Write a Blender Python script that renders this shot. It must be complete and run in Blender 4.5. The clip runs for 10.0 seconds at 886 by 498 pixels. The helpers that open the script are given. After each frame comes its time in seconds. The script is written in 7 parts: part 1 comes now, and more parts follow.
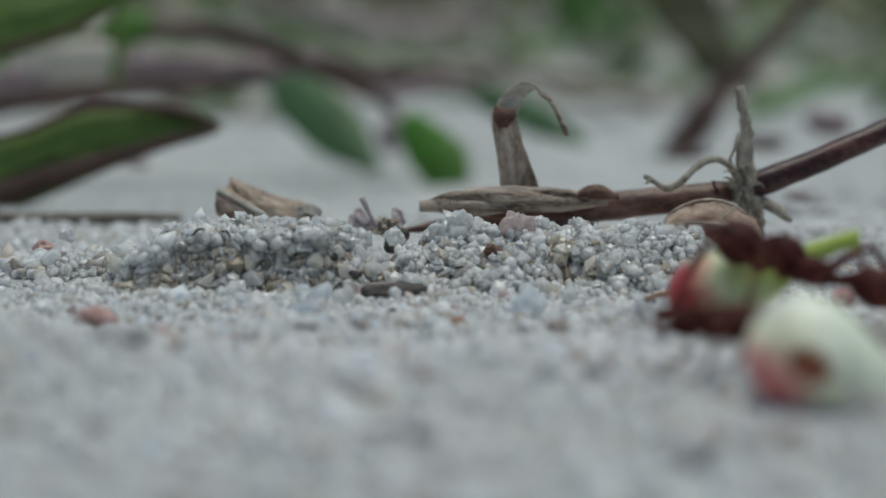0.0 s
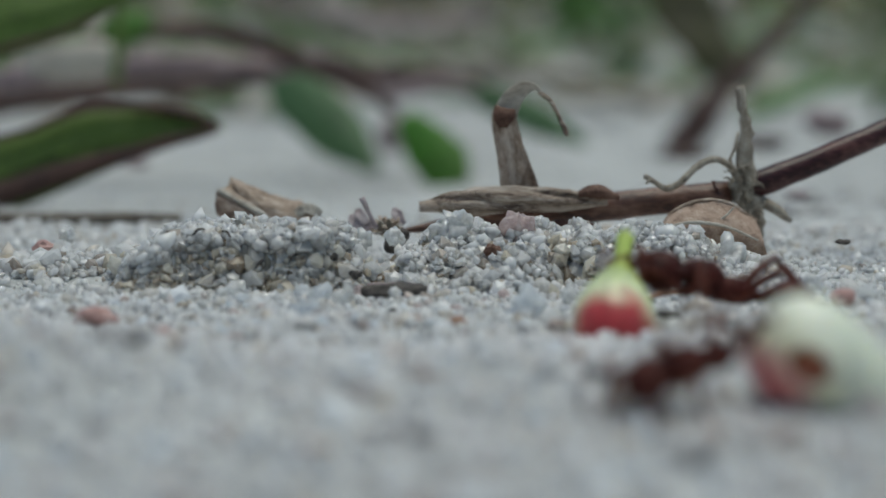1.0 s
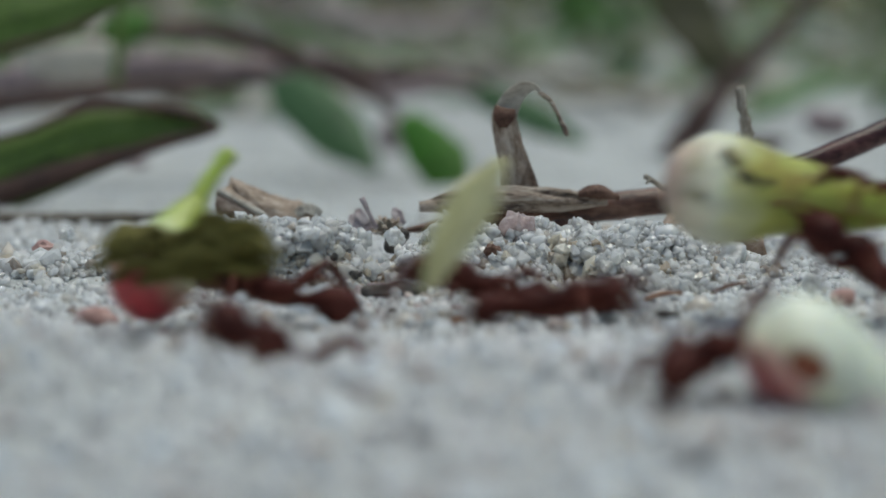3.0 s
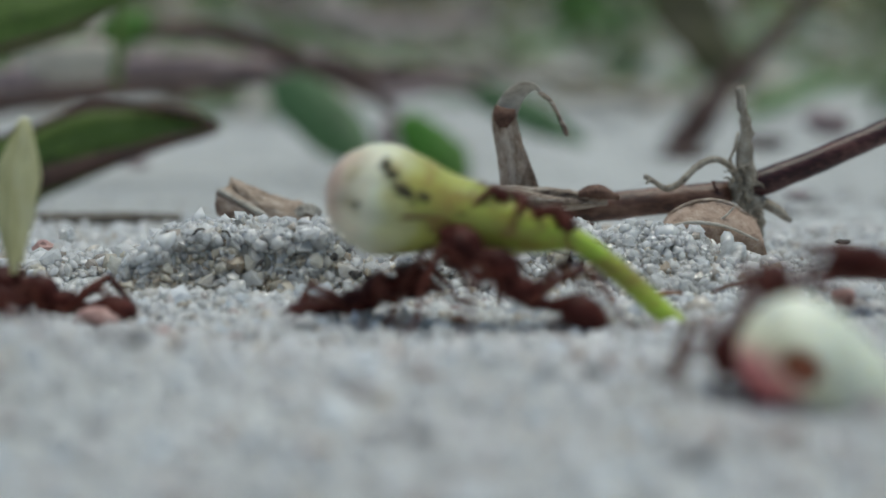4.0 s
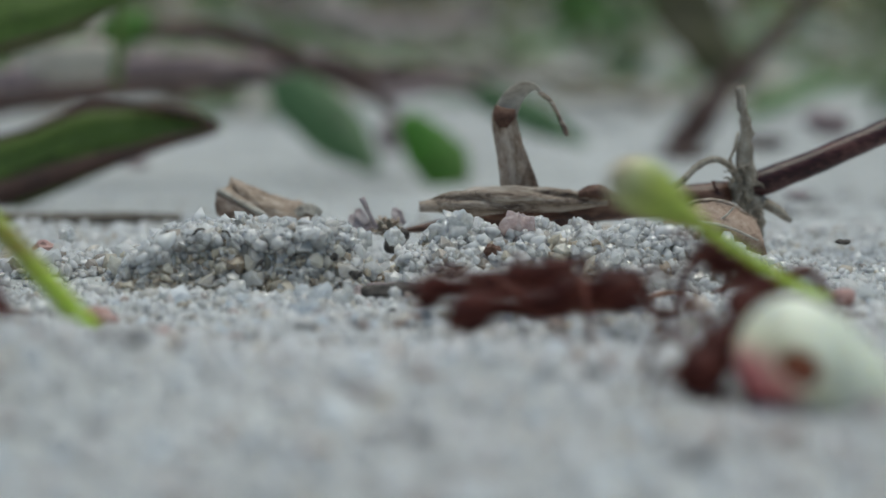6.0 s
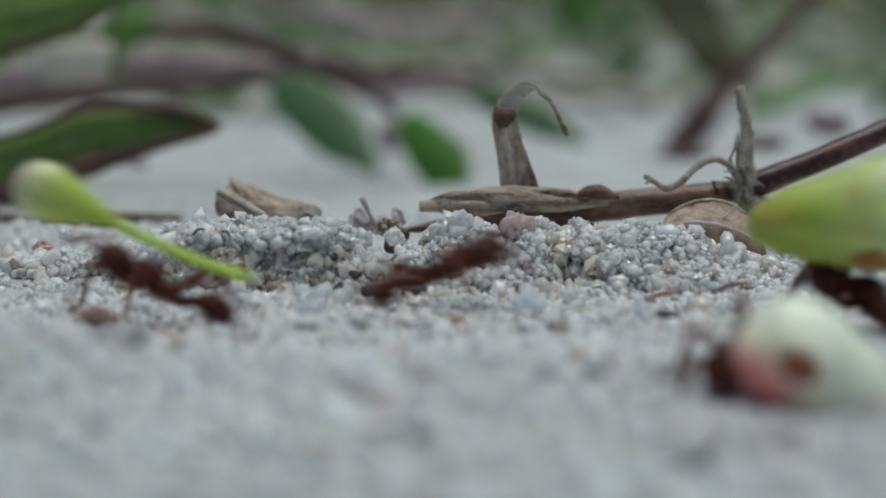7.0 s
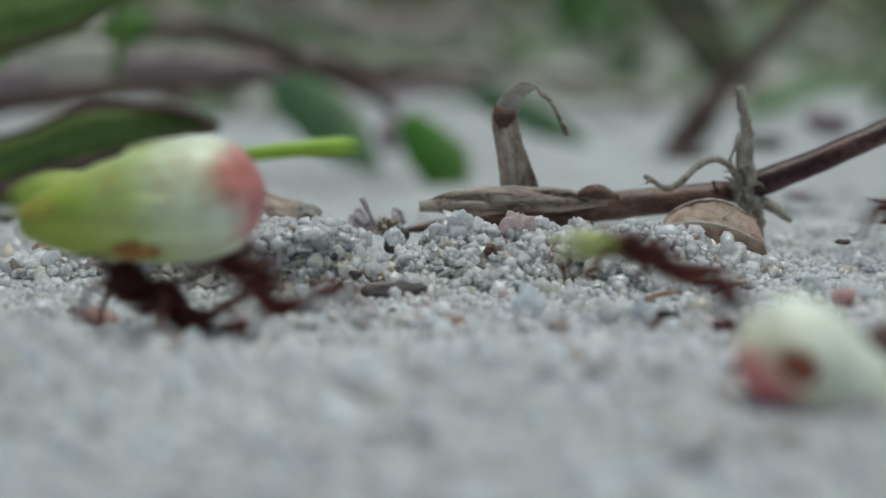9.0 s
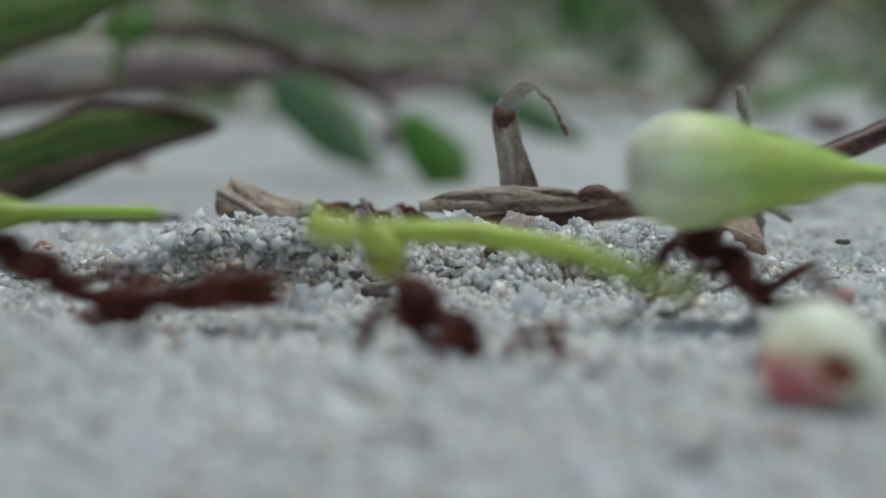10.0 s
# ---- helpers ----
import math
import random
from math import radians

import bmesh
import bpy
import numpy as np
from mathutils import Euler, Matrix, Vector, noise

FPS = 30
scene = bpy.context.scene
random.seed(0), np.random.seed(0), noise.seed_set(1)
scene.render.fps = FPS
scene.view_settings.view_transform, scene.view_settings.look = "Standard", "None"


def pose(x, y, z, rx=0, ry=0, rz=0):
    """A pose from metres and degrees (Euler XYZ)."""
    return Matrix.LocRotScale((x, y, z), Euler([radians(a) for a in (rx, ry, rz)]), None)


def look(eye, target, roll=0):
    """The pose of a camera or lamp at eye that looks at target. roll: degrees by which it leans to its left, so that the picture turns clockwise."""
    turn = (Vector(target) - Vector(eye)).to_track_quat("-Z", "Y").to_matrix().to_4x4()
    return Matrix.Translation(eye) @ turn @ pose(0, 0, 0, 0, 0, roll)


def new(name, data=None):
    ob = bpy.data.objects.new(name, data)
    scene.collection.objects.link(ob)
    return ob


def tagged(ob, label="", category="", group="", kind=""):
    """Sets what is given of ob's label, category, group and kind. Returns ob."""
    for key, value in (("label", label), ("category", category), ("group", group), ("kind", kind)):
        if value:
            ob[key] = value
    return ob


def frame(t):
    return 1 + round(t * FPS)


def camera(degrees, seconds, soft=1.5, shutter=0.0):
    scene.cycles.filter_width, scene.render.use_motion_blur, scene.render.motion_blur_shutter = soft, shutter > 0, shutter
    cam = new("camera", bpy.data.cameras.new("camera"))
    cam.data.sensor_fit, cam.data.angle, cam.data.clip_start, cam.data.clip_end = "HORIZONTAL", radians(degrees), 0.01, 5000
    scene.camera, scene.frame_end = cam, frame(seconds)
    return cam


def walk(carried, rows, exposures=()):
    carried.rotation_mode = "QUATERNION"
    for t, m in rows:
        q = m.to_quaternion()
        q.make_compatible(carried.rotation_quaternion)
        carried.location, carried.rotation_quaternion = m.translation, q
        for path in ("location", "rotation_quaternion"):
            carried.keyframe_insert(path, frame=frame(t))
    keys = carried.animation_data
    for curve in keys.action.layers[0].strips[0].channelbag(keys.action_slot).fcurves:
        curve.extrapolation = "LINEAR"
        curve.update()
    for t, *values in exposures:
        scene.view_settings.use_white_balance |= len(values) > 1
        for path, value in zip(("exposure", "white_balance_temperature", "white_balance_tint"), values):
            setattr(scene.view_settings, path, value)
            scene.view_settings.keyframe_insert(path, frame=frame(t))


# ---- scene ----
cam = camera(22.0, 10.0, soft=1.5, shutter=0.9)
cam.data.dof.use_dof = True
cam.data.dof.focus_distance = 0.1195
cam.data.dof.aperture_fstop = 38.0
EXPOSURE = ((0.0, -0.20), (2.0, -0.22), (2.5, -0.13), (4.0, -0.08), (4.5, -0.08), (5.0, -0.06), (5.5, -0.14), (7.0, -0.10), (7.5, -0.18), (8.0, -0.17), (8.5, -0.10), (9.5, -0.14), (10.0, -0.16))
EYE = pose(0.0, 0.0, 0.0135, 90 - 5.68, 0, 0)
walk(cam, [(0.0, EYE), (10.0, EYE)], exposures=[(t, e, 6420, -1) for t, e in EXPOSURE])

# ---- daylight under a closed canopy and thin cloud ----
world = bpy.data.worlds.new("sky")
scene.world = world
world.use_nodes = True
wn = world.node_tree
sky = wn.nodes.new("ShaderNodeTexSky")
sky.sky_type = "NISHITA"
sky.sun_disc = False
sky.sun_elevation = radians(78)
sky.sun_rotation = radians(18)
sky.air_density = 1.2
sky.dust_density = 3.0
wn.links.new(sky.outputs["Color"], wn.nodes["Background"].inputs["Color"])
wn.nodes["Background"].inputs["Strength"].default_value = 0.088
sun = new("sun", bpy.data.lights.new("sun", "SUN"))
sun.data.energy = 1.7
sun.data.angle = radians(40)
sun.data.color = (1.0, 0.96, 0.9)
sun.matrix_world = look((0.12, 0.14, 1.0), (0, 0.12, 0))

MM = 0.001


# ---- materials ----
def material(name, stops, scale, rough=0.6, bump=0.3, fine=None, coords="Object", spec=0.4, island=False, stretch=(1, 1, 1), dist=0.0001, deep=0.0):
    """Noise at two sizes through a colour ramp, with relief. stops: (position, colour). scale: cycles a metre."""
    mat = bpy.data.materials.new(name)
    mat.use_nodes = True
    nt = mat.node_tree
    n, link = nt.nodes, nt.links.new
    out = n["Principled BSDF"]
    tc = n.new("ShaderNodeTexCoord")
    mp = n.new("ShaderNodeMapping")
    mp.inputs["Scale"].default_value = stretch
    link(tc.outputs[coords], mp.inputs["Vector"])
    big = n.new("ShaderNodeTexNoise")
    big.inputs["Scale"].default_value = scale
    big.inputs["Detail"].default_value = 5
    small = n.new("ShaderNodeTexNoise")
    small.inputs["Scale"].default_value = fine or scale * 7
    small.inputs["Detail"].default_value = 4
    for tex in (big, small):
        link(mp.outputs["Vector"], tex.inputs["Vector"])
    mix = n.new("ShaderNodeMath")
    mix.operation = "MULTIPLY_ADD"
    link(small.outputs["Fac"], mix.inputs[0])
    mix.inputs[1].default_value = 0.45
    rest = n.new("ShaderNodeMath")
    rest.operation = "MULTIPLY"
    link(big.outputs["Fac"], rest.inputs[0])
    rest.inputs[1].default_value = 0.55
    link(rest.outputs[0], mix.inputs[2])
    value = mix.outputs[0]
    if island:
        geo = n.new("ShaderNodeNewGeometry")
        blend = n.new("ShaderNodeMath")
        blend.operation = "MULTIPLY_ADD"
        link(value, blend.inputs[0])
        blend.inputs[1].default_value = 0.06
        link(geo.outputs["Random Per Island"], blend.inputs[2])
        value = blend.outputs[0]
    ramp = n.new("ShaderNodeValToRGB")
    el = ramp.color_ramp.elements
    while len(el) < len(stops):
        el.new(0.5)
    for e, (p, c) in zip(el, stops):
        e.position, e.color = (p if island else 0.5 + (p - 0.5) * 0.6), (*c, 1)
    link(value, ramp.inputs["Fac"])
    link(ramp.outputs["Color"], out.inputs["Base Color"])
    out.inputs["Roughness"].default_value = rough
    out.inputs["Specular IOR Level"].default_value = spec
    out.inputs["Subsurface Weight"].default_value = deep
    out.inputs["Subsurface Radius"].default_value = (1.0, 1.0, 0.9)
    out.inputs["Subsurface Scale"].default_value = 0.0011
    if bump:
        b = n.new("ShaderNodeBump")
        b.inputs["Strength"].default_value = bump
        b.inputs["Distance"].default_value = dist
        link(mix.outputs[0], b.inputs["Height"])
        link(b.outputs["Normal"], out.inputs["Normal"])
    return mat


def quartz_material(name, stops, rough=0.12, clear=0.55, glow=0.35, milk=0.0004):
    """Cloudy quartz: part glass, part milky, each grain with its own tint. stops: (position, colour)."""
    mat = bpy.data.materials.new(name)
    mat.use_nodes = True
    nt = mat.node_tree
    n, link = nt.nodes, nt.links.new
    out = n["Principled BSDF"]
    geo = n.new("ShaderNodeNewGeometry")
    tc = n.new("ShaderNodeTexCoord")
    cloud = n.new("ShaderNodeTexNoise")
    cloud.inputs["Scale"].default_value = 4200
    cloud.inputs["Detail"].default_value = 4
    link(tc.outputs["Object"], cloud.inputs["Vector"])
    vary = n.new("ShaderNodeMath")
    vary.operation = "MULTIPLY_ADD"
    link(cloud.outputs["Fac"], vary.inputs[0])
    vary.inputs[1].default_value = 0.08
    link(geo.outputs["Random Per Island"], vary.inputs[2])
    ramp = n.new("ShaderNodeValToRGB")
    el = ramp.color_ramp.elements
    while len(el) < len(stops):
        el.new(0.5)
    for e, (p, c) in zip(el, stops):
        e.position, e.color = p, (*c, 1)
    link(vary.outputs[0], ramp.inputs["Fac"])
    link(ramp.outputs["Color"], out.inputs["Base Color"])
    out.inputs["Roughness"].default_value = rough
    out.inputs["IOR"].default_value = 1.55
    out.inputs["Specular IOR Level"].default_value = 0.9
    out.inputs["Subsurface Weight"].default_value = 1.0
    out.inputs["Subsurface Radius"].default_value = (1.0, 1.0, 0.95)
    out.inputs["Subsurface Scale"].default_value = milk
    # some grains are clear, others milky
    some = n.new("ShaderNodeMapRange")
    some.inputs["To Min"].default_value = clear * 0.5
    some.inputs["To Max"].default_value = min(1.0, clear * 1.4)
    link(cloud.outputs["Fac"], some.inputs["Value"])
    link(some.outputs["Result"], out.inputs["Transmission Weight"])
    b = n.new("ShaderNodeBump")
    b.inputs["Strength"].default_value = 0.5
    b.inputs["Distance"].default_value = 0.0001
    link(cloud.outputs["Fac"], b.inputs["Height"])
    link(b.outputs["Normal"], out.inputs["Normal"])
    thin = n.new("ShaderNodeBsdfTranslucent")
    link(ramp.outputs["Color"], thin.inputs["Color"])
    both = n.new("ShaderNodeMixShader")
    both.inputs["Fac"].default_value = glow
    link(out.outputs["BSDF"], both.inputs[1])
    link(thin.outputs["BSDF"], both.inputs[2])
    link(both.outputs["Shader"], n["Material Output"].inputs["Surface"])
    return mat


def bud_material(name, lo, hi, stops, blotch=(0.30, 0.16, 0.04), amount=0.25, rough=0.38, stray=2.2, lean=0.0):
    """Colour that runs along a bud from lo to hi (millimetres on its axis), mottled, with faint blotches."""
    mat = bpy.data.materials.new(name)
    mat.use_nodes = True
    nt = mat.node_tree
    n, link = nt.nodes, nt.links.new
    out = n["Principled BSDF"]
    tc = n.new("ShaderNodeTexCoord")
    sep = n.new("ShaderNodeSeparateXYZ")
    link(tc.outputs["Object"], sep.inputs[0])
    noise_a = n.new("ShaderNodeTexNoise")
    noise_a.inputs["Scale"].default_value = 420
    noise_a.inputs["Detail"].default_value = 5
    link(tc.outputs["Object"], noise_a.inputs["Vector"])
    wob = n.new("ShaderNodeMath")
    wob.operation = "MULTIPLY_ADD"
    link(noise_a.outputs["Fac"], wob.inputs[0])
    wob.inputs[1].default_value = stray * MM
    along = n.new("ShaderNodeMath")
    along.operation = "MULTIPLY_ADD"
    link(sep.outputs["Z"], along.inputs[0])
    along.inputs[1].default_value = lean
    link(sep.outputs["X"], along.inputs[2])
    link(along.outputs[0], wob.inputs[2])
    rng = n.new("ShaderNodeMapRange")
    rng.inputs["From Min"].default_value = (lo + stray / 2) * MM
    rng.inputs["From Max"].default_value = (hi + stray / 2) * MM
    link(wob.outputs[0], rng.inputs["Value"])
    ramp = n.new("ShaderNodeValToRGB")
    el = ramp.color_ramp.elements
    while len(el) < len(stops):
        el.new(0.5)
    for e, (p, c) in zip(el, stops):
        e.position, e.color = p, (*c, 1)
    link(rng.outputs["Result"], ramp.inputs["Fac"])
    noise_b = n.new("ShaderNodeTexNoise")
    noise_b.inputs["Scale"].default_value = 480
    noise_b.inputs["Detail"].default_value = 6
    noise_b.inputs["Roughness"].default_value = 0.65
    link(tc.outputs["Object"], noise_b.inputs["Vector"])
    sharp = n.new("ShaderNodeMapRange")
    sharp.inputs["From Min"].default_value = 0.49
    sharp.inputs["From Max"].default_value = 0.64
    sharp.inputs["To Max"].default_value = amount
    link(noise_b.outputs["Fac"], sharp.inputs["Value"])
    mix = n.new("ShaderNodeMix")
    mix.data_type = "RGBA"
    link(sharp.outputs["Result"], mix.inputs["Factor"])
    link(ramp.outputs["Color"], mix.inputs["A"])
    mix.inputs["B"].default_value = (*blotch, 1)
    link(mix.outputs["Result"], out.inputs["Base Color"])
    out.inputs["Roughness"].default_value = rough
    streak = n.new("ShaderNodeTexNoise")
    streak.inputs["Scale"].default_value = 1400
    streak.inputs["Detail"].default_value = 3
    squeeze = n.new("ShaderNodeMapping")
    squeeze.inputs["Scale"].default_value = (0.15, 1, 1)
    link(tc.outputs["Object"], squeeze.inputs["Vector"])
    link(squeeze.outputs["Vector"], streak.inputs["Vector"])
    shade = n.new("ShaderNodeHueSaturation")
    level = n.new("ShaderNodeMapRange")
    level.inputs["From Min"].default_value = 0.3
    level.inputs["From Max"].default_value = 0.7
    level.inputs["To Min"].default_value = 0.8
    level.inputs["To Max"].default_value = 1.18
    link(streak.outputs["Fac"], level.inputs["Value"])
    link(level.outputs["Result"], shade.inputs["Value"])
    link(mix.outputs["Result"], shade.inputs["Color"])
    link(shade.outputs["Color"], out.inputs["Base Color"])
    out.inputs["Subsurface Weight"].default_value = 0.15
    out.inputs["Subsurface Radius"].default_value = (0.6, 0.5, 0.25)
    out.inputs["Subsurface Scale"].default_value = 0.001
    b = n.new("ShaderNodeBump")
    b.inputs["Strength"].default_value = 0.25
    b.inputs["Distance"].default_value = 0.0001
    link(noise_b.outputs["Fac"], b.inputs["Height"])
    link(b.outputs["Normal"], out.inputs["Normal"])
    return mat


SAND = material("sand", [(0.15, (0.21, 0.21, 0.205)), (0.38, (0.39, 0.40, 0.397)), (0.6, (0.51, 0.523, 0.523)), (0.85, (0.63, 0.642, 0.642))],
                90, 0.85, 0.6, fine=1500, spec=0.2, dist=0.0003)
GRAIN = quartz_material("quartz", [(0.0, (0.16, 0.14, 0.12)), (0.03, (0.50, 0.42, 0.33)), (0.08, (0.76, 0.68, 0.58)), (0.14, (0.82, 0.79, 0.77)), (0.5, (0.87, 0.87, 0.87)), (1.0, (0.95, 0.95, 0.955))], 0.1, 0.12, 0.18)
GRAIN_CLEAR = quartz_material("clear_sand_grain", [(0.0, (0.34, 0.30, 0.26)), (0.05, (0.60, 0.53, 0.47)), (0.12, (0.86, 0.82, 0.77)), (0.3, (0.94, 0.935, 0.92)), (1.0, (0.985, 0.985, 0.98))], 0.03, 0.3, 0.25)
# buff: partly the crust's own tint, partly a stand-in for shade
GRAIN_BUFF_SHADE = quartz_material("buff_shade_quartz", [(0.0, (0.16, 0.13, 0.10)), (0.08, (0.46, 0.38, 0.30)), (0.35, (0.70, 0.62, 0.51)), (0.75, (0.80, 0.73, 0.61)), (1.0, (0.86, 0.83, 0.75))], 0.15, 0.2, 0.3)
PEBBLE = quartz_material("clear_quartz", [(0.0, (0.93, 0.95, 0.93)), (1.0, (0.97, 0.98, 0.97))], 0.03, 0.5, 0.1)
PEBBLE_PINK = quartz_material("rose_quartz", [(0.0, (0.86, 0.70, 0.68)), (1.0, (0.90, 0.78, 0.76))], 0.06, 0.7, 0.25)
PEBBLE_BLUE = quartz_material("bluish_quartz", [(0.0, (0.82, 0.86, 0.91)), (1.0, (0.87, 0.90, 0.94))], 0.1, 0.4, 0.4)
MIXED = material("mixed_mineral", [(0.0, (0.30, 0.22, 0.19)), (0.12, (0.42, 0.34, 0.31)), (0.3, (0.50, 0.45, 0.44)), (0.45, (0.50, 0.50, 0.51)), (0.7, (0.58, 0.63, 0.68)), (1.0, (0.74, 0.76, 0.79))], 1500, 0.3, 0.2, island=True, deep=0.2)
PINK = material("rose_grain", [(0.3, (0.36, 0.18, 0.16)), (0.7, (0.54, 0.36, 0.33))], 1500, 0.5, 0.2)
DARK = material("dark_chip", [(0.3, (0.02, 0.018, 0.017)), (0.7, (0.10, 0.085, 0.075))], 1500, 0.6, 0.4)
ORANGE = material("orange_husk", [(0.3, (0.26, 0.13, 0.08)), (0.7, (0.42, 0.25, 0.17))], 1500, 0.6, 0.3)
BARK_WINE = material("wine_bark", [(0.3, (0.012, 0.004, 0.005)), (0.5, (0.045, 0.013, 0.015)), (0.75, (0.13, 0.055, 0.05))],
                     900, 0.34, 0.5, stretch=(0.25, 1, 1), spec=0.35)
BARK_BROWN = material("brown_bark", [(0.28, (0.03, 0.012, 0.010)), (0.46, (0.10, 0.044, 0.03)), (0.6, (0.19, 0.095, 0.065)), (0.8, (0.27, 0.18, 0.13))],
                      1300, 0.38, 0.9, stretch=(0.2, 1, 1), spec=0.5)
DRY = material("dry_leaf", [(0.28, (0.06, 0.036, 0.026)), (0.42, (0.24, 0.18, 0.14)), (0.56, (0.46, 0.385, 0.32)), (0.78, (0.70, 0.64, 0.57))],
               1700, 0.75, 1.0, stretch=(0.12, 1, 1))
DRY_UPRIGHT = material("dry_leaf_upright", [(0.25, (0.11, 0.07, 0.05)), (0.4, (0.30, 0.22, 0.17)), (0.55, (0.50, 0.41, 0.34)), (0.78, (0.72, 0.65, 0.58))],
               1700, 0.75, 1.0, stretch=(1, 1, 0.22))
DRY_BROWN = material("dry_leaf_brown", [(0.25, (0.06, 0.026, 0.018)), (0.5, (0.135, 0.066, 0.044)), (0.8, (0.25, 0.15, 0.11))], 1500, 0.6, 0.9)
TAN = material("tan_husk", [(0.25, (0.16, 0.11, 0.085)), (0.45, (0.34, 0.26, 0.20)), (0.6, (0.50, 0.405, 0.335)), (0.8, (0.68, 0.60, 0.53))],
               1400, 0.7, 1.0, stretch=(0.25, 1, 1))
TAN_DARK = material("brown_husk", [(0.25, (0.12, 0.08, 0.065)), (0.45, (0.27, 0.19, 0.15)), (0.6, (0.40, 0.31, 0.25)), (0.8, (0.56, 0.47, 0.40))], 1300, 0.65, 0.9, stretch=(0.3, 1, 1))
DISC = material("thin_dry_leaf", [(0.25, (0.20, 0.13, 0.095)), (0.5, (0.40, 0.285, 0.22)), (0.8, (0.56, 0.45, 0.37))], 1500, 0.65, 0.9)
ROOT = material("root_fibre", [(0.25, (0.16, 0.125, 0.095)), (0.5, (0.37, 0.32, 0.26)), (0.8, (0.58, 0.54, 0.47))], 2600, 0.8, 1.0, stretch=(1, 1, 0.3))
BLEACHED = material("bleached_leaf", [(0.25, (0.28, 0.24, 0.20)), (0.5, (0.52, 0.48, 0.42)), (0.8, (0.72, 0.69, 0.63))], 1700, 0.75, 0.9, stretch=(0.2, 1, 1))
MAUVE = material("mauve_husk", [(0.25, (0.24, 0.19, 0.20)), (0.5, (0.46, 0.39, 0.40)), (0.8, (0.62, 0.56, 0.56))], 1500, 0.8, 0.8)
LEAF = material("green_leaf", [(0.25, (0.05, 0.075, 0.015)), (0.5, (0.095, 0.16, 0.026)), (0.8, (0.14, 0.20, 0.05))], 120, 0.45, 0.4, dist=0.0004)
LEAF_BLUE = material("blue_green_leaf", [(0.25, (0.05, 0.105, 0.042)), (0.5, (0.085, 0.17, 0.07)), (0.8, (0.125, 0.22, 0.105))], 120, 0.4, 0.4, dist=0.0004)
LEAF_BRIGHT = material("bright_green_leaf", [(0.25, (0.045, 0.085, 0.008)), (0.5, (0.06, 0.175, 0.014)), (0.8, (0.08, 0.24, 0.025))], 120, 0.45, 0.4, dist=0.0004)
OLIVE = material("olive_leaf", [(0.25, (0.035, 0.032, 0.013)), (0.5, (0.058, 0.056, 0.02)), (0.8, (0.085, 0.08, 0.03))], 120, 0.5, 0.4, dist=0.0004)
MAROON = material("maroon_leaf_edge", [(0.3, (0.032, 0.015, 0.012)), (0.7, (0.08, 0.038, 0.027))], 300, 0.55, 0.4)
STEM_GREY = material("grey_purple_stem", [(0.3, (0.16, 0.11, 0.115)), (0.5, (0.32, 0.25, 0.26)), (0.75, (0.50, 0.43, 0.43))], 90, 0.6, 0.5, stretch=(0.3, 1, 1), dist=0.0005)
TWIG_OLIVE = material("olive_twig", [(0.3, (0.07, 0.055, 0.045)), (0.5, (0.15, 0.125, 0.10)), (0.75, (0.26, 0.23, 0.19))], 900, 0.7, 0.6, stretch=(0.2, 1, 1))
HUMUS = material("humus", [(0.3, (0.26, 0.25, 0.25)), (0.7, (0.42, 0.41, 0.41))], 900, 0.8, 0.5)
STEM_DARK = material("dark_stem", [(0.3, (0.045, 0.024, 0.02)), (0.7, (0.12, 0.07, 0.058))], 150, 0.55, 0.5, dist=0.0004)
SCRUB = material("undergrowth", [(0.0, (0.06, 0.15, 0.03)), (0.4, (0.12, 0.24, 0.06)), (0.55, (0.30, 0.26, 0.19)), (0.8, (0.48, 0.44, 0.38)), (1.0, (0.62, 0.58, 0.53))],
                 40, 0.65, 0.3, island=True, dist=0.001)
ANT = material("ant_shell", [(0.3, (0.03, 0.006, 0.005)), (0.5, (0.062, 0.014, 0.011)), (0.75, (0.13, 0.032, 0.023))], 1200, 0.55, 0.5, spec=0.16)
ANT_LIMB = material("ant_limb", [(0.3, (0.055, 0.013, 0.009)), (0.7, (0.15, 0.042, 0.028))], 1200, 0.55, 0.3, spec=0.18)
EYE_BLACK = material("ant_eye", [(0.3, (0.006, 0.005, 0.005)), (0.7, (0.015, 0.012, 0.012))], 2000, 0.2, 0.0)
MOSS = material("olive_scrap", [(0.25, (0.06, 0.05, 0.012)), (0.5, (0.16, 0.14, 0.033)), (0.8, (0.29, 0.26, 0.08))], 700, 0.8, 0.8)
PETAL = material("pale_petal", [(0.25, (0.50, 0.47, 0.22)), (0.5, (0.68, 0.64, 0.34)), (0.8, (0.80, 0.77, 0.50))], 400, 0.6, 0.4, stretch=(0.2, 1, 1))
ROT = material("brown_hole", [(0.3, (0.22, 0.06, 0.035)), (0.7, (0.42, 0.15, 0.08))], 900, 0.7, 0.5)
BRUISE = material("orange_bruise", [(0.3, (0.30, 0.10, 0.03)), (0.6, (0.44, 0.22, 0.06)), (0.8, (0.50, 0.36, 0.12))], 700, 0.5, 0.3)
SPOT = material("dark_spot", [(0.3, (0.02, 0.018, 0.01)), (0.7, (0.10, 0.085, 0.04))], 1200, 0.7, 0.3)

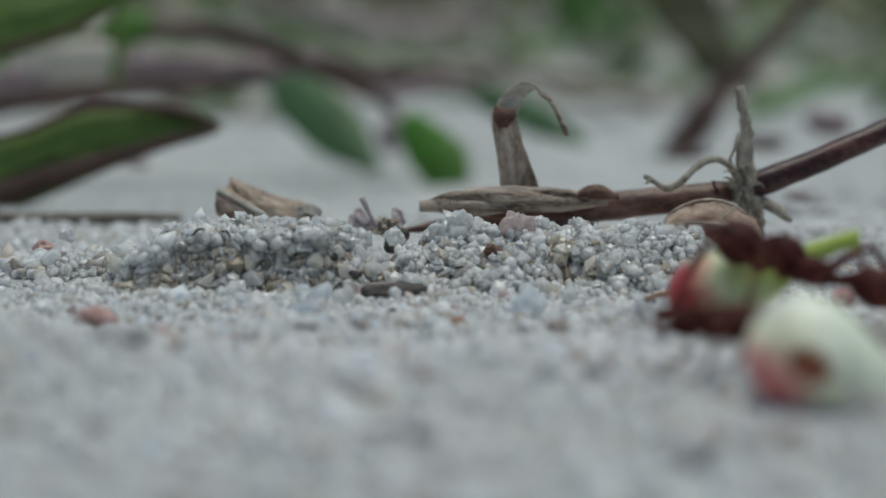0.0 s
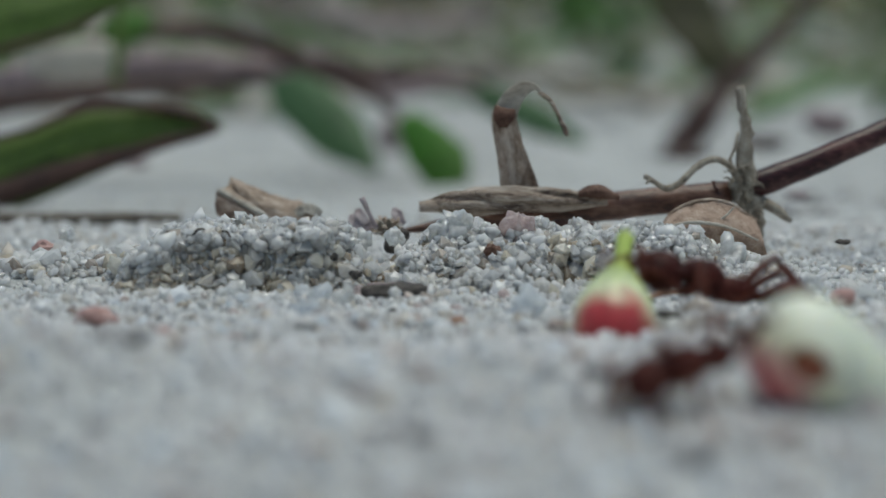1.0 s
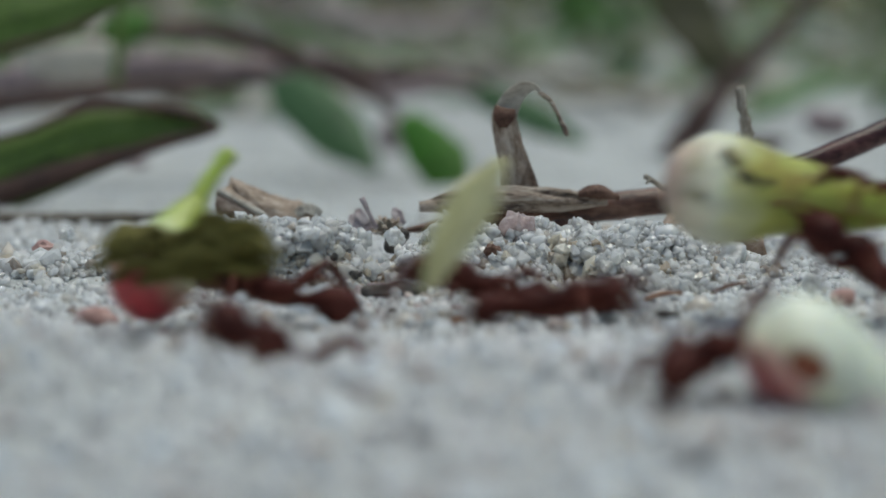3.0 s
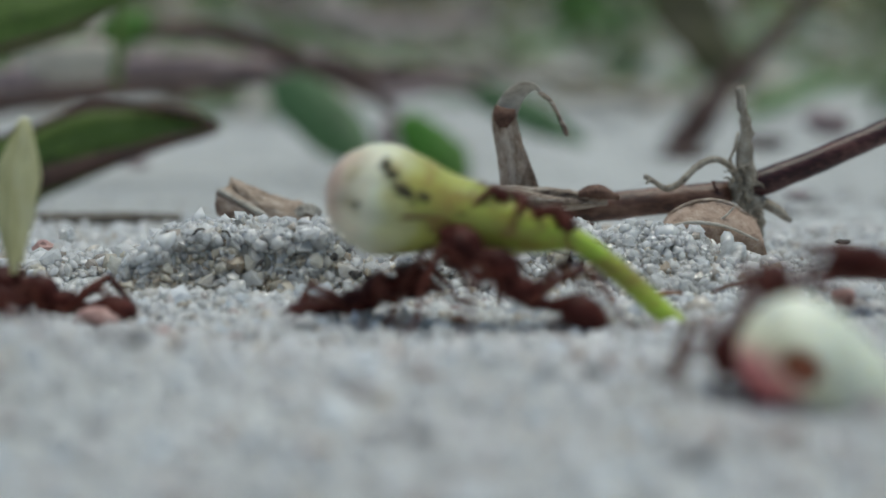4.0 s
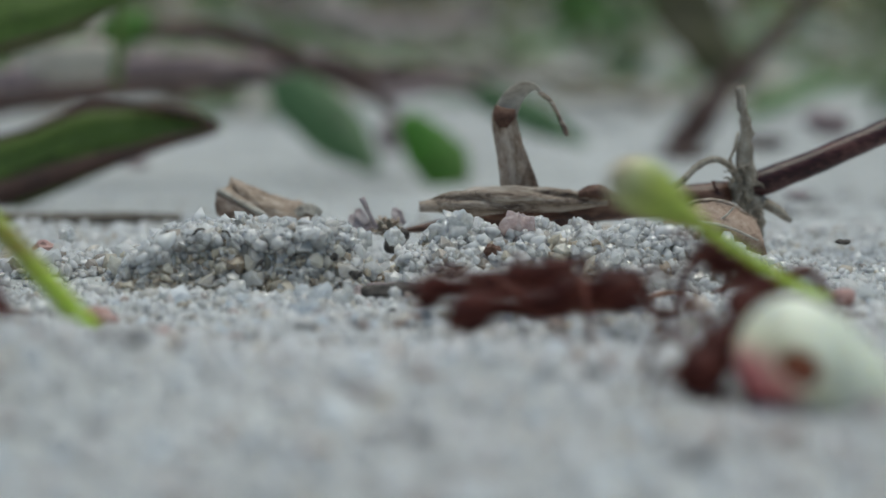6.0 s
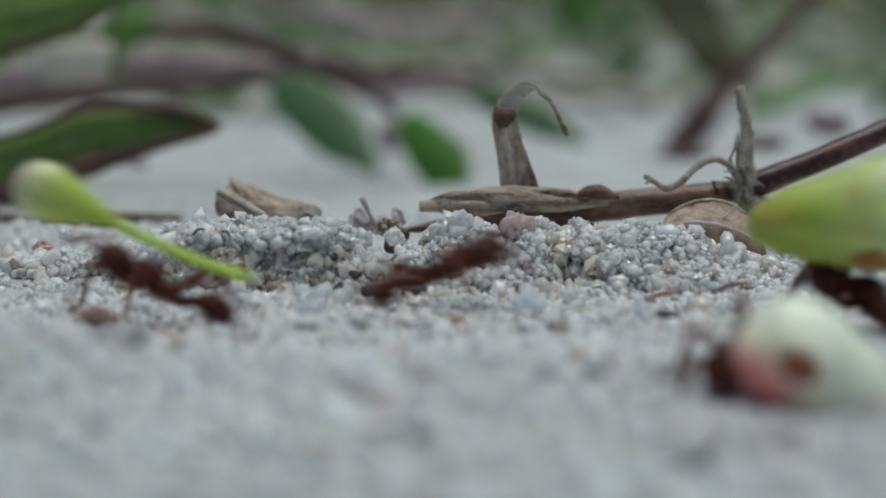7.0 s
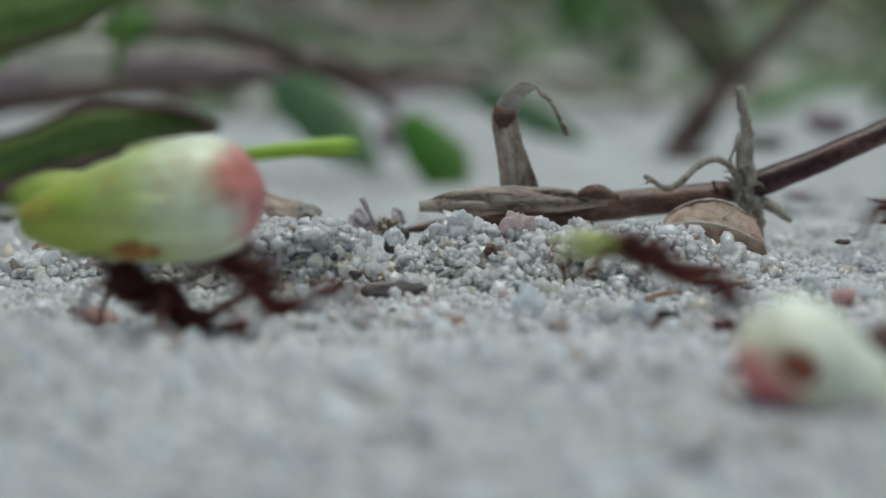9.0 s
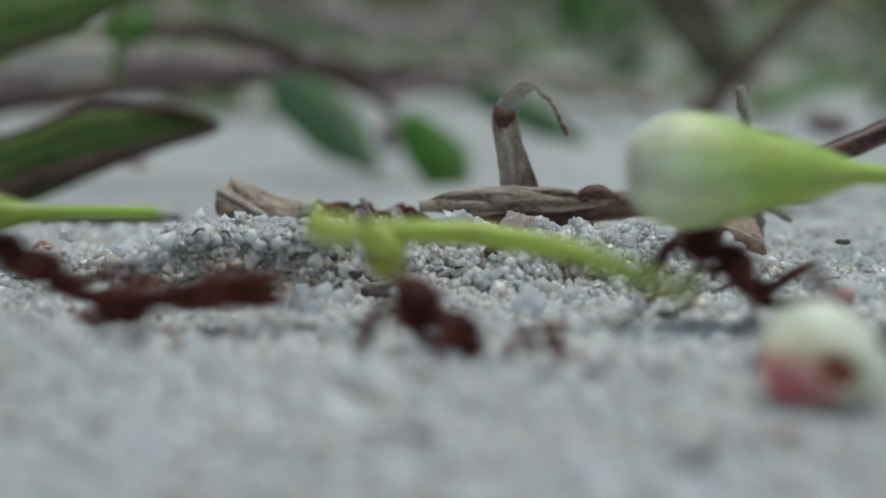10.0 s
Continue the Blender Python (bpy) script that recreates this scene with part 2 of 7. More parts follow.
LIME, CREAM, ROSE, RED = (0.44, 0.55, 0.10), (0.74, 0.77, 0.50), (0.68, 0.28, 0.26), (0.52, 0.05, 0.06)
BUD_RED = bud_material("red_tipped_bud", -2.5, 6.0, [(0.0, RED), (0.11, (0.46, 0.07, 0.07)), (0.2, (0.62, 0.40, 0.28)), (0.26, CREAM), (0.42, (0.62, 0.72, 0.36)), (0.6, LIME), (1.0, (0.36, 0.48, 0.08))], amount=0.2, stray=4.0)
BUD_SPOT = bud_material("spotted_bud", -2.6, 15.0, [(0.0, (0.68, 0.46, 0.36)), (0.06, (0.76, 0.68, 0.52)), (0.11, (0.76, 0.77, 0.60)), (0.16, (0.66, 0.66, 0.38)), (0.24, (0.46, 0.47, 0.11)), (0.5, (0.38, 0.44, 0.06)), (0.6, (0.42, 0.58, 0.07)), (1.0, (0.46, 0.64, 0.07))],
                        blotch=(0.34, 0.22, 0.06), amount=0.75, stray=4.0)
BUD_CLUB = bud_material("club_bud", -1.0, 9.7, [(0.0, (0.58, 0.50, 0.36)), (0.08, (0.54, 0.58, 0.28)), (0.2, LIME), (0.4, (0.42, 0.56, 0.07)), (1.0, (0.46, 0.62, 0.07))], amount=0.2)
BUD_PEAR = bud_material("pear_bud", -6.0, 4.7, [(0.0, (0.28, 0.36, 0.05)), (0.2, (0.36, 0.46, 0.06)), (0.45, (0.48, 0.56, 0.18)), (0.6, (0.68, 0.76, 0.46)), (0.84, (0.78, 0.83, 0.66)), (0.93, ROSE), (1.0, (0.60, 0.17, 0.17))],
                        blotch=(0.46, 0.24, 0.05), amount=0.5, stray=3.6)
BUD_GREEN = bud_material("green_bud", -2.4, 13.5, [(0.0, (0.36, 0.46, 0.06)), (0.25, (0.31, 0.44, 0.06)), (0.4, (0.29, 0.47, 0.05)), (1.0, (0.38, 0.60, 0.06))], amount=0.25)
BUD_BIG = bud_material("big_green_bud", -2.7, 12.5, [(0.0, (0.66, 0.62, 0.48)), (0.06, (0.74, 0.80, 0.58)), (0.2, (0.62, 0.74, 0.36)), (0.38, (0.42, 0.58, 0.12)), (1.0, (0.40, 0.60, 0.08))], blotch=(0.5, 0.42, 0.2), amount=0.25, stray=3.5)
BUD_DEAD = bud_material("fallen_bud", -5.6, 6.5, [(0.0, (0.68, 0.14, 0.18)), (0.05, (0.74, 0.26, 0.25)), (0.13, (0.80, 0.56, 0.44)), (0.2, (0.84, 0.80, 0.58)), (0.45, (0.88, 0.91, 0.76)), (1.0, (0.84, 0.90, 0.72))], amount=0.12, stray=2.5, lean=2.6)
STALK = bud_material("yellow_green_stalk", -9.0, 9.0, [(0.0, (0.56, 0.62, 0.13)), (0.5, (0.50, 0.62, 0.10)), (1.0, (0.42, 0.58, 0.08))], amount=0.25)


# ---- mesh tools ----
def mm(p):
    return Vector(p) * MM


def spline(points, n):
    """n points evenly along a smooth curve through the given ones."""
    pts = [Vector(p) for p in points]
    ext = [pts[0] * 2 - pts[1], *pts, pts[-1] * 2 - pts[-2]]
    out = []
    for i in range(n):
        u = i / (n - 1) * (len(pts) - 1)
        k = min(int(u), len(pts) - 2)
        f = u - k
        a, b, c, d = ext[k:k + 4]
        out.append(0.5 * ((2 * b) + (c - a) * f + (2 * a - 5 * b + 4 * c - d) * f * f + (3 * b - a - 3 * c + d) * f ** 3))
    return out


def lerp_list(values, n):
    return [float(v) for v in np.interp(np.linspace(0, 1, n), np.linspace(0, 1, len(values)), values)]


def tube(bm, points, radii, seg=10, flat=1.0, rough=0.0):
    """A closed tapered tube along points (mm). flat: height against width. rough: uneven skin."""
    pts = [Vector(p) for p in points]
    rings = []
    side = None
    for i, p in enumerate(pts):
        d = (pts[min(i + 1, len(pts) - 1)] - pts[max(i - 1, 0)]).normalized()
        if side is None:
            up = Vector((0, 0, 1)) if abs(d.z) < 0.9 else Vector((1, 0, 0))
            side = d.cross(up).normalized()
        else:
            side = (side - d * side.dot(d)).normalized()
        up = side.cross(d)
        ring = []
        for k in range(seg):
            a = 2 * math.pi * k / seg
            r = radii[i] * (1 + rough * noise.noise(p * 1.7 + Vector((k * 1.3, i * 0.4, 0))))
            ring.append(bm.verts.new((p + side * (math.cos(a) * r) + up * (math.sin(a) * r * flat)) * MM))
        rings.append(ring)
    for a, b in zip(rings, rings[1:]):
        for k in range(seg):
            bm.faces.new((a[k], a[(k + 1) % seg], b[(k + 1) % seg], b[k]))
    bm.faces.new(rings[0][::-1])
    bm.faces.new(rings[-1])
    return bm


def lathe(bm, profile, seg=24):
    """A body of revolution on the x axis. profile: (x, radius) in mm."""
    return tube(bm, [(x, 0, 0) for x, _ in profile], [r for _, r in profile], seg, rough=0.05)


def blob(bm, centre, radii, seed=0.0, rough=0.25, sub=2):
    made = bmesh.ops.create_icosphere(bm, subdivisions=sub, radius=1.0)["verts"]
    for v in made:
        k = 1 + rough * noise.noise(v.co * 1.6 + Vector((seed, seed * 0.7, 3)))
        v.co = Vector((centre[i] + v.co[i] * radii[i] * k for i in range(3))) * MM
    return bm


def blade(bm, spine, widths, curls, side, n=18, m=9, thick=0.12, wave=0.0, seed=0.0):
    """A leaf: a cupped strip along spine (mm) with real thickness. curls: degrees of bend across. side: its width's direction."""
    pts = spline(spine, n)
    ws, cs = lerp_list(widths, n), lerp_list(curls, n)
    sides = [Vector(s) for s in side] if isinstance(side[0], (tuple, list)) else [Vector(side)] * 2
    top, low = [], []
    for i, p in enumerate(pts):
        d = (pts[min(i + 1, n - 1)] - pts[max(i - 1, 0)]).normalized()
        u = i / (n - 1) * (len(sides) - 1)
        k = min(int(u), len(sides) - 2)
        s = sides[k].lerp(sides[k + 1], u - k)
        s = (s - d * s.dot(d)).normalized()
        nrm = s.cross(d).normalized()
        bend = radians(cs[i]) or 1e-4
        r = max(ws[i], 0.02) / bend
        ra, rb = [], []
        for j in range(m):
            v = j / (m - 1) * 2 - 1
            f = v * bend / 2
            ripple = wave * noise.noise(Vector((i * 0.35, j * 0.5, seed)))
            q = p + s * (r * math.sin(f)) + nrm * (r * (1 - math.cos(f)) + ripple)
            nn = (nrm * math.cos(f) - s * math.sin(f))
            rim = thick * (1 - 0.5 * abs(v))
            ra.append(bm.verts.new((q + nn * rim / 2) * MM))
            rb.append(bm.verts.new((q - nn * rim / 2) * MM))
        top.append(ra)
        low.append(rb)
    for i in range(n - 1):
        for j in range(m - 1):
            bm.faces.new((top[i][j], top[i][j + 1], top[i + 1][j + 1], top[i + 1][j]))
            bm.faces.new((low[i][j], low[i + 1][j], low[i + 1][j + 1], low[i][j + 1]))
        for j, flip in ((0, 1), (m - 1, 0)):
            f = (top[i][j], top[i + 1][j], low[i + 1][j], low[i][j])
            bm.faces.new(f if flip else f[::-1])
    for i, flip in ((0, 0), (n - 1, 1)):
        for j in range(m - 1):
            f = (top[i][j], top[i][j + 1], low[i][j + 1], low[i][j])
            bm.faces.new(f[::-1] if not flip else f)
    return bm


def sheet(bm, rows, thick, n=16, m=16, wave=0.0, seed=0.0):
    """A bent sheet of real thickness through rows of points (mm), smoothed both ways."""
    fine = [spline(row, m) for row in rows]
    cols = [spline([row[j] for row in fine], n) for j in range(m)]
    grid = [[cols[j][i] for j in range(m)] for i in range(n)]
    top, low = [], []
    for i in range(n):
        ra, rb = [], []
        for j in range(m):
            a = grid[min(i + 1, n - 1)][j] - grid[max(i - 1, 0)][j]
            b = grid[i][min(j + 1, m - 1)] - grid[i][max(j - 1, 0)]
            nrm = a.cross(b).normalized()
            q = grid[i][j] + nrm * wave * noise.noise(Vector((i * 0.5, j * 0.5, seed)))
            ra.append(bm.verts.new((q + nrm * thick / 2) * MM))
            rb.append(bm.verts.new((q - nrm * thick / 2) * MM))
        top.append(ra)
        low.append(rb)
    for i in range(n - 1):
        for j in range(m - 1):
            bm.faces.new((top[i][j], top[i][j + 1], top[i + 1][j + 1], top[i + 1][j]))
            bm.faces.new((low[i][j], low[i + 1][j], low[i + 1][j + 1], low[i][j + 1]))
    rim = [(0, j) for j in range(m)] + [(i, m - 1) for i in range(1, n)] + [(n - 1, j) for j in range(m - 2, -1, -1)] + [(i, 0) for i in range(n - 2, 0, -1)]
    for (a, b), (c, d) in zip(rim, rim[1:] + rim[:1]):
        bm.faces.new((top[a][b], low[a][b], low[c][d], top[c][d]))
    return bm


def ridged_tube(bm, points, radii, ridges, depth, twist, seg=48, flat=1.0, seed=0.0):
    """A closed tube whose skin is gathered into ridges that wind round it. twist: turns from end to end."""
    pts = [Vector(p) for p in points]
    n = len(pts)
    rings = []
    for i, p in enumerate(pts):
        d = (pts[min(i + 1, n - 1)] - pts[max(i - 1, 0)]).normalized()
        side = d.cross(Vector((0, 0, 1))).normalized()
        up = side.cross(d)
        ring = []
        for k in range(seg):
            a = 2 * math.pi * k / seg
            wind = ridges * (a + 2 * math.pi * twist * i / n) + 1.5 * noise.noise(Vector((i * 0.12, seed, math.cos(a))))
            r = radii[i] * (1 - depth * (0.5 + 0.5 * math.cos(wind)) ** 2 + 0.12 * noise.noise(p * 0.9 + Vector((math.cos(a), math.sin(a), seed))))
            ring.append(bm.verts.new((p + side * (math.cos(a) * r) + up * (math.sin(a) * r * flat)) * MM))
        rings.append(ring)
    for a, b in zip(rings, rings[1:]):
        for k in range(seg):
            bm.faces.new((a[k], a[(k + 1) % seg], b[(k + 1) % seg], b[k]))
    bm.faces.new(rings[0][::-1])
    bm.faces.new(rings[-1])
    return bm


def mesh(name, bm, mat, smooth=True):
    bmesh.ops.recalc_face_normals(bm, faces=bm.faces)
    me = bpy.data.meshes.new(name)
    bm.to_mesh(me)
    bm.free()
    me.materials.append(mat)
    if smooth:
        me.shade_smooth()
    return me


def part(name, bm, mat, parent=None, label="", at=None, smooth=True):
    ob = new(name, mesh(name, bm, mat, smooth))
    ob.parent = parent
    if at is not None:
        ob.location = mm(at)
    return tagged(ob, label)


def thing(name, label, category, group="", kind="", m=None):
    ob = new(name)
    ob.empty_display_size = 0.002
    if m is not None:
        ob.matrix_world = m
    return tagged(ob, label, category, group, kind)


def at(x, y, z, lift=0.0, yaw=0.0, roll=0.0):
    """A pose in millimetres; lift: degrees by which the thing's long axis points up; yaw: its heading."""
    return pose(x * MM, y * MM, z * MM, roll, -lift, yaw)


# ---- ground ----
def bump(x, y, cx, cy, rx, ry, p=1.0):
    q = ((x - cx) / rx) ** 2 + ((y - cy) / ry) ** 2
    return math.exp(-q ** p)


def crust_edge(x):
    """Where the broken front of the sand crust runs, in mm."""
    return 114.5 + 2.2 * noise.noise(Vector((x * 0.3, 2.0, 7))) + 1.3 * noise.noise(Vector((x * 0.95, 5.0, 1)))


def ground_z(x, y):
    """Height of the sand in mm at (x, y) in mm."""
    far = min(1.0, max(0.0, (y - 150) / 200))
    z = 0.35 * noise.noise(Vector((x * 0.08, y * 0.08, 0.3))) * (1 + 3 * far)
    z += 0.22 * noise.noise(Vector((x * 0.35, y * 0.35, 5)))
    # near swell, higher on one side
    swell = 1.05 + 1.5 * min(1.0, max(0.0, (-8 - x) / 7))
    z += swell * bump(x, y, 0, 80, 1e6, 8.0)
    # crumbly crust and the heap beside it
    crumb = noise.noise(Vector((x * 0.75, y * 0.75, 9))) * 0.55 + noise.noise(Vector((x * 0.4, y * 0.4, 4))) * 0.35
    step = min(1.0, max(0.0, (y - crust_edge(x) - 0.9) / 0.7)) * min(1.0, max(0.0, (125 - y) / 3.5)) * min(1.0, max(0.0, (x + 17.5) / 4.5)) * min(1.0, max(0.0, (-3.9 - x) / 1.2))
    z += step * (2.25 + 0.35 * crumb)
    z += 0.7 * bump(x, y, -19.5, 121, 5, 4.5, 1.5)
    z += bump(x, y, 6.3, 119.5, 8.8, 4.6, 2.4) * min(2.3, 1.75 + 3.0 * crumb + 0.9 * noise.noise(Vector((x * 0.9, y * 1.1, 14))))
    z += 0.5 * bump(x, y, 17, 125, 6, 7, 1.5)
    z -= 1.7 * bump(x, y, 6.0, 115.6, 1.7, 1.8)
    z -= 0.7 * bump(x, y, -3.2, 119, 1.0, 4.0)
    # the ground falls away behind
    fall = min(1.0, max(0.0, (y - 140) / 130))
    z -= 5.2 * fall * fall * (3 - 2 * fall)
    return z


def axis(lo, hi, step, reach_lo, reach_hi):
    mid = list(np.arange(lo, hi + step, step))
    left, right, s = [], [], step
    while (left[-1] if left else lo) > reach_lo:
        s *= 1.3
        left.append((left[-1] if left else lo) - s)
    s = step
    while (right[-1] if right else hi) < reach_hi:
        s *= 1.3
        right.append((right[-1] if right else hi) + s)
    return [float(v) for v in left[::-1] + mid + right]


def build_ground():
    xs = axis(-30, 30, 0.45, -60000, 60000)
    ys = axis(50, 160, 0.45, -60000, 60000)
    verts = [(x * MM, y * MM, (ground_z(x, y) if abs(x) < 900 and abs(y) < 2500 else 0.0) * MM) for y in ys for x in xs]
    w = len(xs)
    faces = [(r * w + c, r * w + c + 1, (r + 1) * w + c + 1, (r + 1) * w + c) for r in range(len(ys) - 1) for c in range(w - 1)]
    me = bpy.data.meshes.new("ground")
    me.from_pydata(verts, [], faces)
    me.materials.append(SAND)
    me.shade_smooth()
    return tagged(new("ground", me), "pale grey quartz sand with small humps and crumbs", "sand", kind="structure")


ICO = bmesh.new()
bmesh.ops.create_icosphere(ICO, subdivisions=1, radius=1.0)
ICO_V = np.array([v.co[:] for v in ICO.verts])
ICO_F = np.array([[v.index for v in f.verts] for f in ICO.faces])
ICO.free()


def grains(name, spots, mat, label, smooth=False):
    """Many angular sand grains in one mesh. spots: (x, y, z, size) in mm."""
    gen = np.random.RandomState(3)
    n = len(spots)
    sp = np.array(spots)
    q = gen.normal(size=(n, 4))
    q /= np.linalg.norm(q, axis=1)[:, None]
    w, x, y, z = q.T
    rot = np.stack([1 - 2 * (y * y + z * z), 2 * (x * y - w * z), 2 * (x * z + w * y), 2 * (x * y + w * z), 1 - 2 * (x * x + z * z), 2 * (y * z - w * x),
                    2 * (x * z - w * y), 2 * (y * z + w * x), 1 - 2 * (x * x + y * y)], 1).reshape(n, 3, 3)
    shape = ICO_V[None] * gen.uniform(0.66, 1.26, (n, 12, 1)) * gen.uniform(0.6, 1.4, (n, 1, 3))
    v = np.einsum("nij,nkj->nki", rot, shape) * sp[:, None, 3:4] * 0.5 + sp[:, None, :3]
    faces = ICO_F[None] + (np.arange(n) * 12)[:, None, None]
    me = bpy.data.meshes.new(name)
    me.from_pydata((v.reshape(-1, 3) * MM).tolist(), [], faces.reshape(-1, 3).tolist())
    me.materials.append(mat)
    if smooth:
        me.shade_smooth()
    return tagged(new(name, me), label, "sand", kind="stuff")


def build_grains():
    r = random.Random(11)
    loose, crust, clear = [], [], []

    def size(fine=0.2, wide=0.34):
        return fine + wide * r.random() ** 2.2 + (r.uniform(0.2, 0.6) if r.random() < 0.06 else 0)
    for _ in range(23000):
        y = 57 + 98 * r.random() ** 0.95
        if y < 86 and r.random() < 0.6:
            continue
        x = r.uniform(-1, 1) * (0.205 * y + 2)
        s = size(0.26, 0.4)
        (clear if r.random() < 0.4 and y > 95 else loose).append((x, y, ground_z(x, y) + s * r.uniform(-0.1, 0.32), s))
    for cx, cy, rx, ry, n in ((-10.2, 119, 7.6, 5.0, 5000), (7.0, 119, 10.8, 5.8, 8600), (-19.5, 121, 5, 4, 1100)):
        for _ in range(n):
            a, q = r.uniform(0, 2 * math.pi), math.sqrt(r.random())
            x, y = cx + rx * q * math.cos(a), cy + ry * q * math.sin(a)
            s = size(0.33, 0.46)
            spot = (x, y, ground_z(x, y) + s * r.uniform(-0.2, 0.6), s)
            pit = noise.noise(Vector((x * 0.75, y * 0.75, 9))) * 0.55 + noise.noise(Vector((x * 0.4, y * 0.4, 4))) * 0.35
            # shade painted in: more buff grains in the hollow and the low pits
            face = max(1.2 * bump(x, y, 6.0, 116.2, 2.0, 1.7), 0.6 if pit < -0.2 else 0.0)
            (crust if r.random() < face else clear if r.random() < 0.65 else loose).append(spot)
    # the crust's overhanging rim; buff grains darken the broken face under it as shade
    for _ in range(3000):
        x = r.uniform(-17, -4.0)
        s = size(0.35, 0.6)
        y = crust_edge(x) + r.uniform(-0.25, 1.8)
        z = ground_z(x, crust_edge(x) + 2.2)
        ragged = noise.noise(Vector((x * 0.5, 8, 2))) + 0.6 * noise.noise(Vector((x * 1.4, 1, 6)))
        if y < crust_edge(x) + 0.9 and ragged < r.uniform(-0.25, 0.15):
            continue
        (clear if r.random() < 0.7 else loose).append((x, y, z + r.uniform(-0.3 - 0.5 * max(0, noise.noise(Vector((x * 0.7, 3, 3)))), 0.5), s))
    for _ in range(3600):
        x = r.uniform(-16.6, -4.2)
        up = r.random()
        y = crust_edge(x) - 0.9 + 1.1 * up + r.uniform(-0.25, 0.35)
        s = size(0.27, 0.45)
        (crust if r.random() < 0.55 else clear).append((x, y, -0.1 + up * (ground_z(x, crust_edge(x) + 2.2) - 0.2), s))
    # lumps of stuck grains on the crust and the heap
    for k in range(170):
        left = k < 45
        x = r.uniform(-16.5, -3.6) if left else r.uniform(-2.0, 14.5)
        y = crust_edge(x) + r.uniform(0.3, 5) if left else r.uniform(113.5, 121.5)
        big = r.uniform(0.3, 0.95)
        z = ground_z(x, y + 1.2 * left) + big * 0.25
        glassy = r.random() < 0.75
        for _ in range(int(55 * big * big) + 6):
            u, a = r.uniform(-0.35, 1), r.uniform(0, 2 * math.pi)
            w = math.sqrt(1 - u * u)
            s = size(0.29, 0.38)
            spot = (x + big * w * math.cos(a), y + big * w * math.sin(a), z + big * u * 0.9, s)
            # more buff low on the lumps, shade put into the grain colour
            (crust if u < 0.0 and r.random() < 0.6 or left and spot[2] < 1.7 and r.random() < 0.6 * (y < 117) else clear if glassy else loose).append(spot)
    far, mixed = [], []
    # far crumbs laid dense and pale, imitating stronger light on that sand
    for _ in range(7000):
        y = 145 + 380 * r.random() ** 1.3
        x = r.uniform(-0.22, 0.22) * y
        s = r.uniform(0.3, 0.75) * min(1.0, 0.25 + y / 400)
        far.append((x, y, ground_z(x, y) + s * 0.1, s))
    for _ in range(620):
        y = r.uniform(56, 112)
        x = r.uniform(-0.21, 0.21) * y
        s = 0.35 + 0.75 * r.random() ** 2
        mixed.append((x, y, ground_z(x, y) + s * 0.1, s))
    grains("bright_crumb_layer", far, GRAIN_CLEAR, "coarse pale quartz crumbs on the sand behind, laid dense to imitate brighter light")
    grains("mixed_grain_layer", mixed, MIXED, "scattered rose, brown and bluish grains on the near sand")
    grains("sand_grain_layer", loose, GRAIN, "loose pale quartz sand grains on the ground", smooth=True)
    grains("clear_grain_layer", clear, GRAIN_CLEAR, "glassy clear quartz sand grains on the ground")
    grains("sand_crust", crust, GRAIN_BUFF_SHADE, "buff sand grains stuck together in a low crust, part of the buff standing in for shade")


